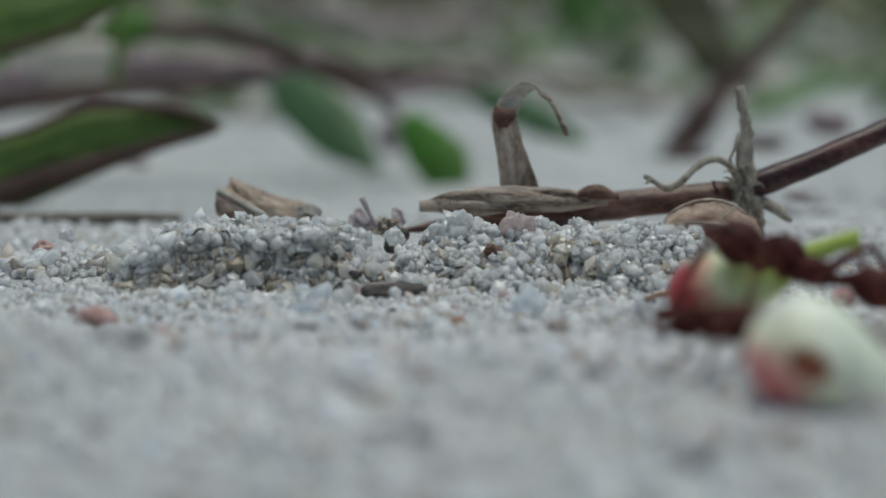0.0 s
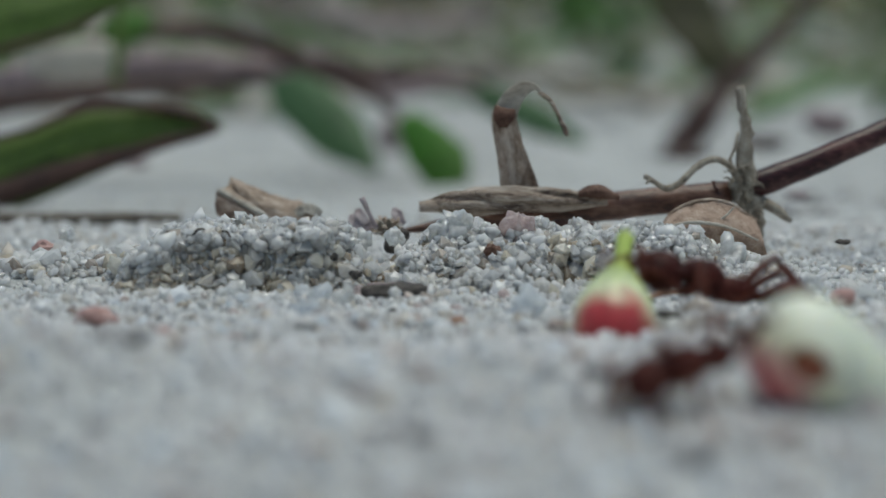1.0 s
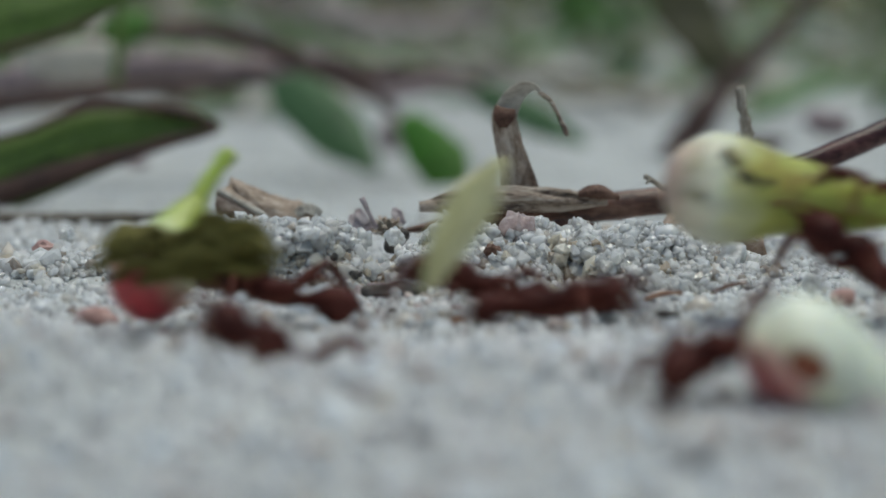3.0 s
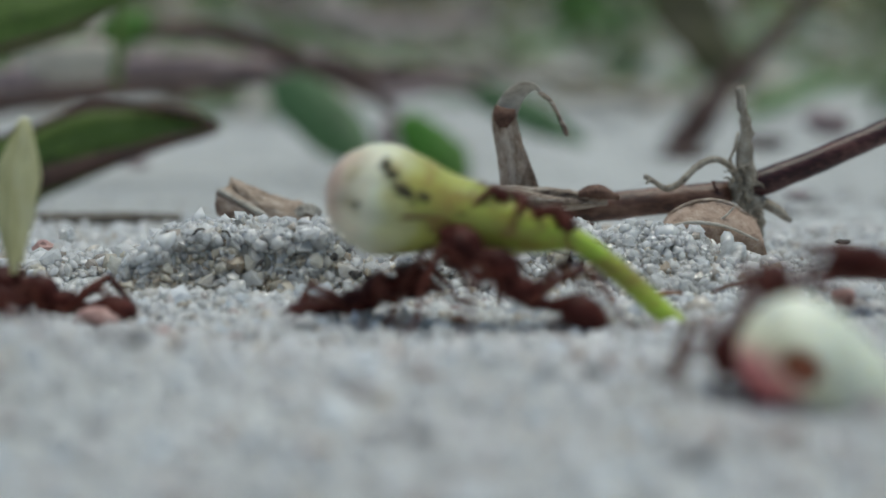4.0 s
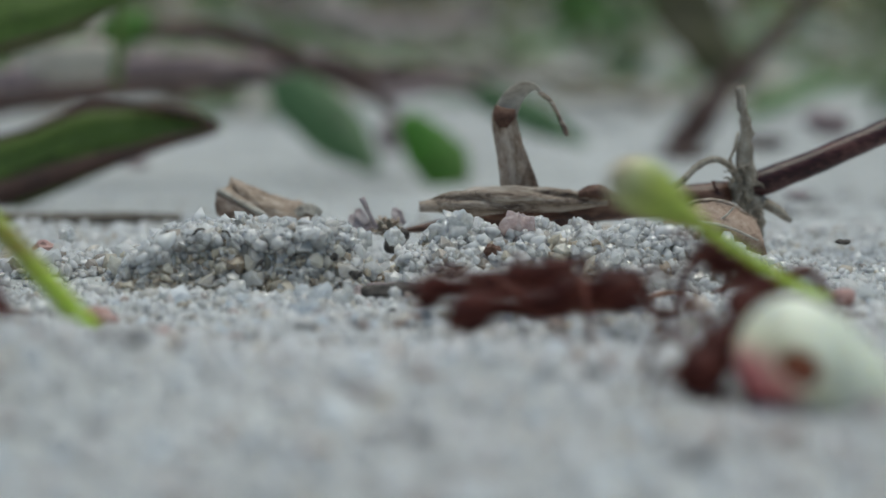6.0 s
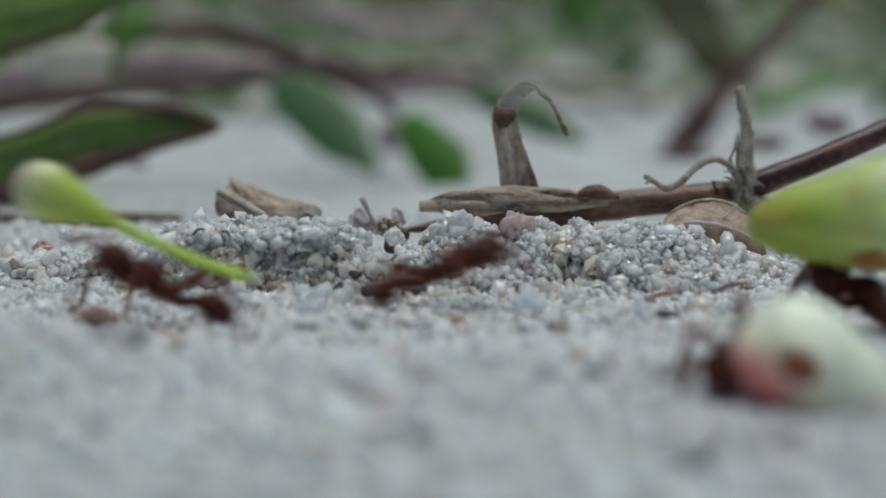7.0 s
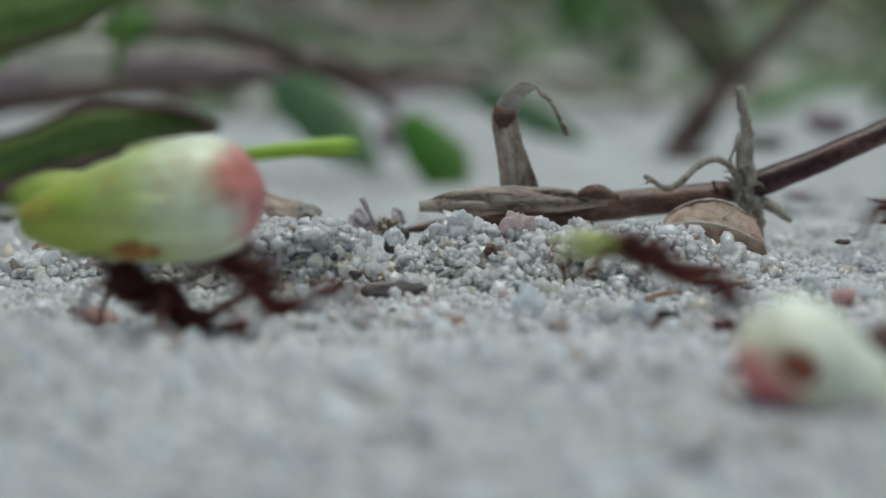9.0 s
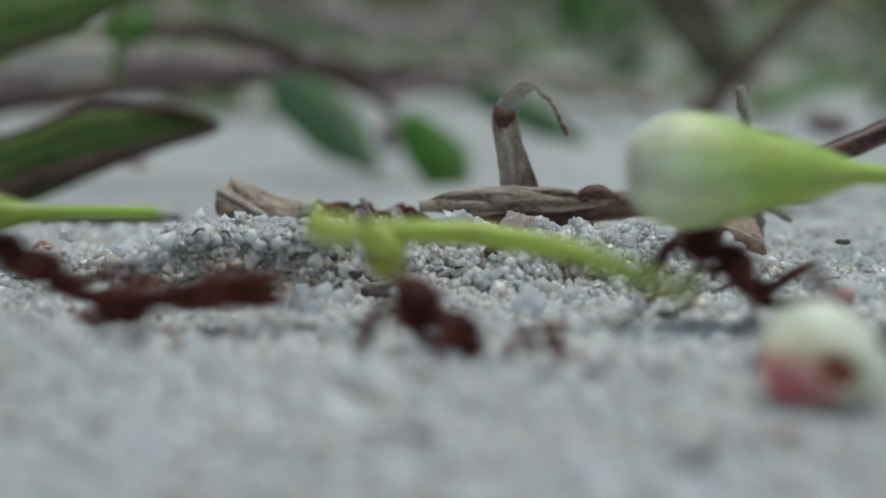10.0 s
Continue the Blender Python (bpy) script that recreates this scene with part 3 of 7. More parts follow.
# ---- litter lying on the sand ----
def build_twig():
    twig = thing("fallen_twig", "broken wine-brown twig with a swollen node lying on the sand", "twig")
    pts = spline([(-3.0, 128, 1.7), (-0.77, 129, 1.93), (2.14, 130, 2.23), (6.98, 130, 2.75), (11.83, 130, 3.27), (16.35, 130, 3.66)], 30)
    part("bark", tube(bmesh.new(), pts, lerp_list([0.05, 0.3, 0.68, 0.84, 0.82, 0.86], 30), 14, rough=0.14), BARK_BROWN, twig, "scuffed brown bark")
    pts = spline([(17.06, 130, 3.91), (18.12, 130, 4.34), (20.61, 130.5, 5.24), (23.27, 131, 6.32), (26.04, 132, 7.44), (29.5, 133, 8.97)], 24)
    part("branch", tube(bmesh.new(), pts, lerp_list([0.6, 0.78, 0.74, 0.7, 0.68, 0.66], 24), 14, rough=0.08), BARK_WINE, twig, "smooth dark wine-red branch")
    bm = bmesh.new()
    tube(bm, spline([(16.29, 129.6, 4.46), (17.01, 129.6, 3.88), (17.6, 129.6, 2.97), (17.94, 129.6, 1.94), (18.2, 129.6, 1.13)], 12), lerp_list([0.35, 0.72, 0.62, 0.55, 0.3, 0.1], 12), 12, rough=0.9)
    part("node", bm, ROOT, twig, "swollen fibrous grey node")
    bm = bmesh.new()
    tube(bm, spline([(17.28, 129.3, 4.22), (17.15, 129.4, 5.83), (17.22, 129.6, 7.42), (17.04, 129.8, 8.7), (16.88, 130, 9.91)], 16), lerp_list([0.75, 0.55, 0.42, 0.34, 0.26, 0.24], 16), 9, rough=0.8)
    part("root_spike", bm, ROOT, twig, "upright dry rootlet")
    part("fibre", tube(bmesh.new(), spline([(16.6, 129, 4.63), (16.2, 129, 5.46), (16.54, 129.2, 6.41), (16.74, 129.4, 7.27)], 10), [0.09] * 10, 6), ROOT, twig)
    bm = bmesh.new()
    tube(bm, spline([(16.78, 128.9, 4.64), (16.15, 128.6, 5.49), (15.23, 128.4, 5.79), (14.26, 128.2, 5.36), (13.39, 128, 4.57), (12.59, 127.9, 4.2), (11.87, 127.8, 4.59), (11.32, 127.7, 4.94)], 26),
         lerp_list([0.2, 0.2, 0.19, 0.2, 0.2, 0.2, 0.15, 0.16], 26), 8, rough=0.35)
    part("rootlet", bm, ROOT, twig, "curled dry rootlet")
    part("fibre", tube(bmesh.new(), spline([(11.94, 127.8, 4.52), (11.6, 127.6, 4.73), (11.4, 127.5, 4.48)], 6), [0.08] * 6, 6), ROOT, twig)
    r = random.Random(9)
    for k in range(34):
        u = r.random()
        p = Vector((16.55, 129.2, 5.2)).lerp(Vector((17.82, 129.2, 1.97)), u) + Vector((r.uniform(-0.5, 0.5), -0.3, 0))
        q = p + Vector((r.uniform(-0.9, 1.0), r.uniform(-0.7, 0.2), r.uniform(-0.5, 0.9)))
        part("fibre", tube(bmesh.new(), spline([p, p.lerp(q, 0.5) + Vector((0.1, -0.1, 0.12)), q], 6), [0.1, 0.09, 0.08, 0.07, 0.05, 0.03], 5), ROOT, twig)
    part("bud_scar", tube(bmesh.new(), spline([(15.61, 129.2, 3.97), (15.4, 129.1, 4.3), (15.32, 129, 4.57)], 6), [0.12, 0.1, 0.09, 0.09, 0.12, 0.06], 6), BARK_WINE, twig)
    part("fibre", tube(bmesh.new(), spline([(18.13, 130, 3.2), (18.8, 129, 3.02), (19.7, 128.5, 2.29)], 8), lerp_list([0.3, 0.32, 0.12], 8), 7, rough=0.5), ROOT, twig)


def build_curled_leaf():
    leaf = thing("curled_dry_leaf", "rolled grey-brown dead leaf lying along the twig", "dead leaf")
    bm = bmesh.new()
    ridged_tube(bm, spline([(-0.9, 127.4, 3.32), (0.6, 127.4, 3.42), (3.4, 127.4, 3.6), (6.6, 127.5, 3.62), (9.2, 127.8, 3.5)], 60), lerp_list([0.32, 0.62, 0.86, 1.02, 1.0, 0.92, 0.82, 0.6, 0.35], 60), 5, 0.3, 0.45, 60, 0.82, 1.0)
    part("rolled_blade", bm, DRY, leaf)
    bm = bmesh.new()
    blade(bm, [(-0.13, 127.3, 3.67), (2.09, 127.2, 3.99), (4.61, 127.1, 4.13), (7.14, 127.2, 4.06)], [0.3, 1.2, 1.3, 0.4], [110, 130, 120, 60], (0, 0.9, 0.6), 24, 9, 0.12, 0.2, 4.0)
    part("fold", bm, DRY, leaf)
    bm = bmesh.new()
    blade(bm, [(7.4, 127.2, 3.87), (8.24, 127, 4.2), (9.03, 127, 4.14), (9.88, 127.4, 3.73)], [0.3, 1.0, 1.1, 0.3], [90, 130, 140, 90], (0, 0.5, 0.8), 14, 9, 0.12, 0.08, 7.0)
    part("curled_edge", bm, DRY_BROWN, leaf, "red-brown curled leaf edge")
    bm = bmesh.new()
    blade(bm, [(4.36, 129, 3.67), (4.03, 128.8, 5.22), (3.67, 128.6, 6.67), (3.41, 128.5, 7.95), (3.47, 128.6, 8.61)], [2.5, 2.1, 1.75, 1.7, 1.5], [80, 100, 110, 120, 130], ((1, 0.2, 0), (1, 0.1, 0.2), (1, 0.1, 0)), 24, 11, 0.13, 0.3, 2.0)
    part("upright_blade", bm, DRY_UPRIGHT, leaf)
    bm = bmesh.new()
    blade(bm, [(3.36, 127.9, 7.63), (3.39, 127.8, 8.2), (3.49, 128.0, 8.7)], [0.5, 1.35, 1.2], [70, 80, 80], (1, 0.1, 0.1), 10, 7, 0.12, 0.05, 2.5)
    part("curled_edge", bm, DRY_BROWN, leaf, "red-brown inner fold")
    bm = bmesh.new()
    blade(bm, [(3.48, 128.8, 8.42), (3.92, 128.6, 9.31), (4.61, 128.4, 9.89), (5.2, 128.2, 9.9), (5.64, 128.1, 9.49)], [1.5, 1.25, 0.9, 0.5, 0.28], [70, 60, 60, 60, 40], ((1, 0.2, -0.3), (0.7, 0.3, -0.7), (0.3, 0.5, -1)), 18, 9, 0.11, 0.08, 3.0)
    part("bent_tip", bm, BLEACHED, leaf, "bleached bent tip")
    part("tail", tube(bmesh.new(), spline([(5.42, 128.1, 9.58), (6.05, 127.9, 9.08), (6.52, 127.8, 8.2), (6.84, 127.7, 7.51), (7.0, 127.7, 7.16)], 14), lerp_list([0.16, 0.12, 0.11, 0.17, 0.09], 14), 7, rough=0.3), DRY, leaf, "thin grey-brown curled tail")
    part("stalk_end", tube(bmesh.new(), spline([(-1.33, 127.2, 3.23), (-0.44, 127.2, 3.26), (0.51, 127.3, 3.35)], 8), lerp_list([0.3, 0.36, 0.3], 8), 9, rough=0.2), TAN, leaf, "pale broken stalk end")
    under = thing("dead_leaf_strip", "flat brown dead leaf strip under the twig", "dead leaf")
    bm = bmesh.new()
    blade(bm, [(4.3, 127, 1.92), (6.51, 127, 2.11), (8.76, 127.5, 2.0)], [0.8, 1.1, 0.5], [40, 50, 30], (0, 0.6, 0.8), 14, 7, 0.14, 0.15, 8.0)
    part("blade", bm, DRY_BROWN, under)


def build_round_leaf():
    leaf = thing("round_dry_leaf", "papery brown dead leaf with a pale rim under the twig", "dead leaf")
    part("blade", sheet(bmesh.new(), [[(11.67, 124.6, 0.95), (13.69, 124.6, 1.14), (15.71, 124.6, 1.01), (17.83, 124.6, 0.64)],
                                      [(11.69, 123.9, 2.01), (13.6, 123.9, 2.39), (15.61, 123.9, 2.2), (17.53, 123.9, 1.52)],
                                      [(12.51, 125.4, 2.94), (13.97, 125.4, 3.63), (15.62, 125.4, 3.6), (17.29, 125.4, 2.63)]], 0.1, 18, 26, 0.14, 5.0), DISC, leaf)
    part("rim", tube(bmesh.new(), spline([(12.04, 125.3, 2.26), (12.65, 125.3, 3.07), (13.96, 125.3, 3.67), (15.61, 125.3, 3.64), (17.34, 125.3, 2.6)], 22), lerp_list([0.05, 0.1, 0.11, 0.1, 0.05], 22), 6, rough=0.4), TAN, leaf)
    part("vein", tube(bmesh.new(), spline([(11.58, 123.7, 2.03), (12.65, 123.7, 2.5), (13.91, 123.7, 2.65), (15.58, 123.7, 2.37), (17.19, 123.7, 1.66)], 20), lerp_list([0.05, 0.1, 0.12, 0.1, 0.06], 20), 6), BLEACHED, leaf, "pale raised vein")
    part("vein", tube(bmesh.new(), spline([(13.98, 123.7, 2.62), (13.8, 123.7, 2), (13.93, 123.7, 1.41)], 8), lerp_list([0.1, 0.08, 0.04], 8), 6), BLEACHED, leaf)
    part("vein", tube(bmesh.new(), spline([(14.78, 124.2, 2.48), (15.48, 124.2, 2.98), (15.94, 124.2, 3.48)], 8), lerp_list([0.09, 0.07, 0.04], 8), 6), BLEACHED, leaf)
    bm = bmesh.new()
    blade(bm, [(12.75, 121.5, 1.39), (13.62, 121.2, 1.35), (14.65, 121.5, 1.45)], [0.3, 0.85, 0.3], [60, 70, 50], (0, 0.5, 0.8), 12, 7, 0.12, 0.1, 6.0)
    tagged(part("bark_flake", bm, DARK), "small dark bark flake on the sand", "bark flake")


def build_husk():
    husk = thing("tan_husk", "folded tan dry husk fragment lying behind the sand crust", "husk")
    # a stiff front face, a trough behind it and a raised back flap, swept down to the sand
    part("outer_face", sheet(bmesh.new(), [[(-12.97, 130.6, 2.62), (-11.87, 130.5, 1.95), (-10.3, 130.6, 1.2)], [(-13.02, 130.3, 3.3), (-11.7, 130.1, 2.6), (-9.7, 130.3, 1.4)], [(-13.0, 130.6, 3.86), (-11.6, 130.5, 3.12), (-9.2, 130.6, 1.75)]],
                               0.3, 12, 18, 0.16, 2.0), TAN_DARK, husk, "brown outer face of the husk")
    part("fold", sheet(bmesh.new(), [[(-13.0, 130.6, 3.86), (-11.6, 130.5, 3.12), (-9.2, 130.6, 1.75)], [(-12.5, 131.4, 3.98), (-11.15, 131.4, 3.36), (-8.8, 131.4, 2.25)], [(-12.35, 132.0, 4.5), (-10.8, 132.0, 3.85), (-8.4, 131.8, 2.7)]],
                         0.25, 12, 20, 0.14, 5.0), TAN, husk)
    part("back_flap", sheet(bmesh.new(), [[(-12.35, 132.0, 4.5), (-10.85, 132.0, 3.75), (-9.2, 132.0, 3.25), (-7.56, 132.2, 2.86)], [(-12.0, 131.2, 4.0), (-10.4, 131.0, 3.1), (-8.9, 130.9, 2.5), (-7.4, 131.2, 2.2)], [(-11.6, 131.0, 3.2), (-10.0, 130.8, 2.2), (-8.7, 130.7, 1.5), (-7.3, 131.0, 1.2)]],
                              0.28, 12, 24, 0.22, 8.0), TAN, husk)
    part("ridge", tube(bmesh.new(), spline([(-12.9, 130.4, 3.92), (-11.5, 130.2, 3.18), (-10.2, 130.2, 2.45), (-9.2, 130.4, 1.8)], 16), lerp_list([0.14, 0.17, 0.15, 0.08], 16), 7, rough=0.6), BLEACHED, husk, "pale worn edge")
    part("frayed_end", sheet(bmesh.new(), [[(-8.6, 131.2, 2.6), (-8.0, 131.0, 3.05), (-7.4, 131.0, 2.95), (-7.1, 131.2, 2.3)], [(-8.5, 130.9, 2.2), (-8.0, 130.7, 2.55), (-7.4, 130.7, 2.4), (-7.0, 131.0, 1.9)]],
                               0.2, 8, 20, 0.35, 3.0), BLEACHED, husk, "pale frayed end")


def build_debris():
    # two dark hair-like fibres caught on the crust
    for line in ([(-12.48, 113.4, 2.93), (-12.26, 113.5, 3.18), (-11.93, 113.6, 3.2)], [(-11.04, 113.4, 3.13), (-10.79, 113.5, 3.06), (-10.64, 113.6, 2.77)]):
        tagged(part("plant_fibre", tube(bmesh.new(), spline(line, 8), lerp_list([0.05, 0.08, 0.05], 8), 6), DARK), "thin dark plant fibre caught on the sand crust", "plant fibre", "fibres on the crust")
    d = thing("dry_floret", "withered grey-brown floret with mauve sepals and a thin stalk", "dry flower")
    r = random.Random(5)
    for k in range(34):
        bm = bmesh.new()
        base = Vector((-3.1 + r.uniform(-0.3, 0.3), 126.4, 1.7))
        a, lift = r.uniform(0, 6.28), r.uniform(0.25, 1.3)
        reach = r.uniform(0.7, 1.25)
        tip = base + Vector((math.cos(a) * math.cos(lift), math.sin(a) * math.cos(lift), math.sin(lift))) * reach
        blade(bm, [base, base.lerp(tip, 0.55) + Vector((r.uniform(-0.15, 0.15), -0.1, 0.12)), tip + Vector((0, 0, -0.12))], [0.2, r.uniform(0.22, 0.5), 0.1], [70, 110, 60], (-math.sin(a), math.cos(a), r.uniform(-0.4, 0.4)), 8, 5, 0.09, 0.15, k)
        part("sepal", bm, (ROOT, TAN, DRY)[k % 3], d)
    for k, (x, z) in enumerate(((-5.1, 2.75), (-4.75, 3.05), (-4.45, 2.6), (-2.7, 3.1))):
        bm = bmesh.new()
        blade(bm, [(x + 0.5, 127.6, z - 0.9), (x + 0.1, 127.8, z - 0.35), (x, 128.0, z)], [0.3, 0.75, 0.3], [60, 90, 60], (1, 0.3, 0.4), 9, 7, 0.1, 0.15, k + 40)
        part("sepal", bm, MAUVE, d, "faded mauve sepal")
    part("stalk", tube(bmesh.new(), spline([(-3.7, 126, 2.1), (-4.08, 125.9, 2.95), (-4.51, 125.8, 3.83)], 8), lerp_list([0.15, 0.13, 0.17], 8), 7, rough=0.3), MAUVE, d)
    part("stub", tube(bmesh.new(), spline([(-3.0, 125.2, 0.9), (-2.7, 125.6, 1.55), (-2.0, 126, 1.85)], 8), lerp_list([0.3, 0.42, 0.3], 8), 8, rough=0.9), DARK, d, "dark rotten base")
    straw = thing("thin_twig", "thin olive-brown dry twig lying on the sand", "twig")
    part("bark", tube(bmesh.new(), spline([(-40, 153, 0.42), (-32, 152, 0.40), (-25.9, 152, 0.42), (-21, 152, 0.46), (-17.5, 152, 0.5)], 30), lerp_list([0.46, 0.44, 0.42, 0.4, 0.28], 30), 9, rough=0.3), TWIG_OLIVE, straw)
    chip = thing("charred_chip", "dark grey charred wood chip half sunk in the sand", "wood chip")
    bm = bmesh.new()
    blade(bm, [(-4.01, 111.5, 0.31), (-2.61, 111.3, 0.45), (-1.36, 111.3, 0.45), (-0.83, 111.4, 0.32)], [0.5, 0.95, 0.9, 0.6], [30, 40, 40, 20], (0, 0.75, 0.6), 14, 7, 0.35, 0.2, 3.3)
    part("splinter", bm, DARK, chip)
    bm = bmesh.new()
    blade(bm, [(-3.74, 111.8, 0.56), (-2.34, 111.8, 0.59), (-1.23, 111.8, 0.47)], [0.3, 0.5, 0.3], [20, 20, 20], (0, 0.8, 0.5), 10, 5, 0.25, 0.15, 4.3)
    part("splinter", bm, STEM_GREY, chip)
    for a, b, w, mat, name, lab in (((9.42, 106, 0.59), (11.33, 107, 0.79), 0.16, ORANGE, "dry_needle", "thin orange-brown dry needle on the sand"),
                                    ((12.66, 107, 0.74), (14.57, 108.5, 1.1), 0.13, DRY_BROWN, "dry_needle", "thin brown dry needle on the sand")):
        a, b = Vector(a), Vector(b)
        tagged(part(name, tube(bmesh.new(), spline([a, a.lerp(b, 0.5) + Vector((0, 0, 0.12)), b], 8), lerp_list([w * 0.6, w, w * 0.4], 8), 6), mat), lab, "plant scrap", "scraps on the sand")
    for p, size, mat, lab, k in (((10.22, 102, 0.38), (0.55, 0.4, 0.2), DARK, "dark bark crumb on the sand", 1), ((21.87, 124, 1.57), (0.45, 0.4, 0.18), DARK, "black seed coat crumb on the sand", 2),
                                 ((-5.42, 113.2, 1.84), (0.22, 0.22, 0.2), DARK, "black grain in the sand crust", 3), ((2.49, 116, 1.85), (0.42, 0.4, 0.42), DRY_BROWN, "brown mineral grain among the pale sand", 4),
                                 ((-4.32, 112.5, 1.04), (0.34, 0.3, 0.26), DARK, "black grain in the sand crust", 5), ((-2.31, 105, 0.16), (0.2, 0.2, 0.2), DARK, "black grain on the sand", 6),
                                 ((-15.55, 101, 0.42), (1.0, 0.65, 0.42), PINK, "rose-coloured mineral grain on the sand", 7), ((-21.9, 124, 1.29), (0.6, 0.5, 0.35), PINK, "rose-brown mineral grain on the sand", 8),
                                 ((-12.11, 98, 0.08), (0.5, 0.4, 0.35), PINK, "pinkish mineral grain on the sand", 9), ((0.66, 101, 0.23), (0.4, 0.35, 0.25), ORANGE, "rusty mineral grain on the sand", 10),
                                 ((4.88, 97, -0.02), (0.3, 0.3, 0.25), ORANGE, "rusty mineral grain on the sand", 11), ((18.51, 105, 0.84), (0.6, 0.5, 0.4), PINK, "rose-coloured mineral grain on the sand", 12)):
        tagged(part("mineral_crumb", blob(bmesh.new(), p, size, k * 1.7, 0.55), mat, smooth=False), lab, "crumb", "crumbs on the sand")
    for p, s, k in (((0.71, 119.5, 3.08), 1.25, 1), ((-0.12, 119, 2.77), 0.85, 2), ((3.81, 119.5, 2.96), 1.15, 3), ((-6.59, 110.5, 0.26), 1.2, 4), ((-7.63, 109.5, 0.16), 0.8, 17), ((-10.09, 111, 0.32), 0.9, 18), ((-4.76, 109.5, 0.16), 0.8, 19), ((2.26, 119.5, 2.48), 0.8, 20), ((6.45, 120, 2.44), 0.75, 21), ((10.34, 120, 2.2), 0.8, 22), ((-13.44, 123, 2.4), 0.8, 23), ((-4.37, 122, 2.01), 0.7, 24), ((-2.53, 121, 2.16), 0.7, 25), ((8.16, 121, 2.46), 0.5, 5), ((15.0, 119, 1.57), 1.2, 6),
                    ((-20.56, 124, 2.07), 0.55, 7), ((-2.32, 110.5, 0.32), 0.45, 8), ((6.01, 109, 0.5), 0.5, 9), ((3.92, 104, 0.5), 1.15, 10), ((-6.15, 103, 0.35), 1.0, 11), ((-6.97, 125, 2.6), 0.5, 12),
                    ((-10.49, 110, 0.38), 0.55, 13), ((8.99, 104, 0.26), 0.7, 14), ((17.68, 108, 1.16), 0.6, 15), ((-3.01, 97, -0.02), 0.6, 16)):
        tagged(part("quartz_grain", blob(bmesh.new(), (p[0], p[1], p[2] - 0.2 * s), (s * 0.68, s * 0.7, s * 0.74), k * 2.3, 0.9, 3), PEBBLE_PINK if k == 3 else PEBBLE_BLUE if k in (10, 11, 14, 4) else PEBBLE), "large glassy pale quartz grain on the sand", "quartz grain", "large quartz grains")
    for pts in ([(-12.93, 117, 2.71), (-12.64, 117, 2.86), (-12.35, 117, 2.8)], [(-11.19, 117, 2.65), (-10.95, 117, 2.71), (-10.87, 117, 2.48)], [(-9.23, 112.5, 1.55), (-8.9, 112.3, 1.8), (-9.3, 112.3, 1.37)]):
        tagged(part("hair_fibre", tube(bmesh.new(), spline(pts, 8), [0.06] * 8, 5), DARK), "tiny dark curled fibre on the sand crust", "fibre", "fibres on the crust")
    for p, size, k in (((-1.14, 71, 0.27), (0.95, 0.8, 0.18), 1), ((7.6, 68, 0.08), (0.8, 0.7, 0.18), 2), ((-11.69, 82, 0.49), (1.1, 0.8, 0.2), 3), ((5.37, 80, 0.52), (0.5, 0.5, 0.2), 4), ((7.74, 80, 0.52), (0.5, 0.5, 0.2), 5)):
        tagged(part("humus_flake", blob(bmesh.new(), (p[0], p[1], ground_z(p[0], p[1]) + 0.3), (size[0], size[1], 0.3), k * 3.1, 0.6), HUMUS), "grey-brown humus flake on the near sand", "crumb", "flakes on the near sand")

    r = random.Random(31)
    for k in range(16):
        y = r.uniform(138, 230)
        x = r.uniform(0.135, 0.2) * y
        w = r.uniform(0.8, 1.9)
        tagged(part("humus_flake", blob(bmesh.new(), (x, y, ground_z(x, y) + 0.12), (w, w * 0.9, 0.3), k * 1.3, 0.7), HUMUS), "grey-brown humus flake on the sand behind the twig", "crumb", "flakes on the far sand")


# ---- plants behind ----
def build_leaf(label, spine, widths, curls, side, mat, edge=None, n=26, rim=None):
    leaf = thing("low_leaf", label, "leaf", "leaves of the creeping plant")
    bm = bmesh.new()
    part("blade", blade(bm, spine, widths, curls, side, n, 11, 0.35, 0.08, widths[1]), mat, leaf)
    pts = spline(spine, n)
    part("midrib", tube(bmesh.new(), [p + Vector((0, -0.25, -0.1)) for p in pts], lerp_list([0.2, 0.18, 0.08], n), 7), mat, leaf)
    if edge:
        e = spline(edge[0], n)
        part("margin", blade(bmesh.new(), e, edge[1], [50] * len(edge[1]), side, n, 7, 0.3, 0.2, 3.0), MAROON, leaf, "maroon leaf underside")
    if rim:
        part("upper_rim", tube(bmesh.new(), spline(rim[0], n), lerp_list(rim[1], n), 10, 0.8, 0.08), MAROON, leaf, "maroon rolled upper rim")
    return leaf


def build_stem(label, pts, radii, mat, n=26):
    s = thing("creeping_stem", label, "stem", "stems of the creeping plant")
    line, rs = spline(pts, n), lerp_list(radii, n)
    part("bark", tube(bmesh.new(), line, rs, 12, rough=0.2), mat, s)
    for k in (n // 4, n // 2, 3 * n // 4):
        d = (line[k + 1] - line[k - 1]).normalized() * rs[k]
        part("node", tube(bmesh.new(), [line[k] - d, line[k] - d * 0.4, line[k] + d * 0.4, line[k] + d], [rs[k] * 0.9, rs[k] * 1.22, rs[k] * 1.25, rs[k] * 0.9], 10, rough=0.2), mat, s)


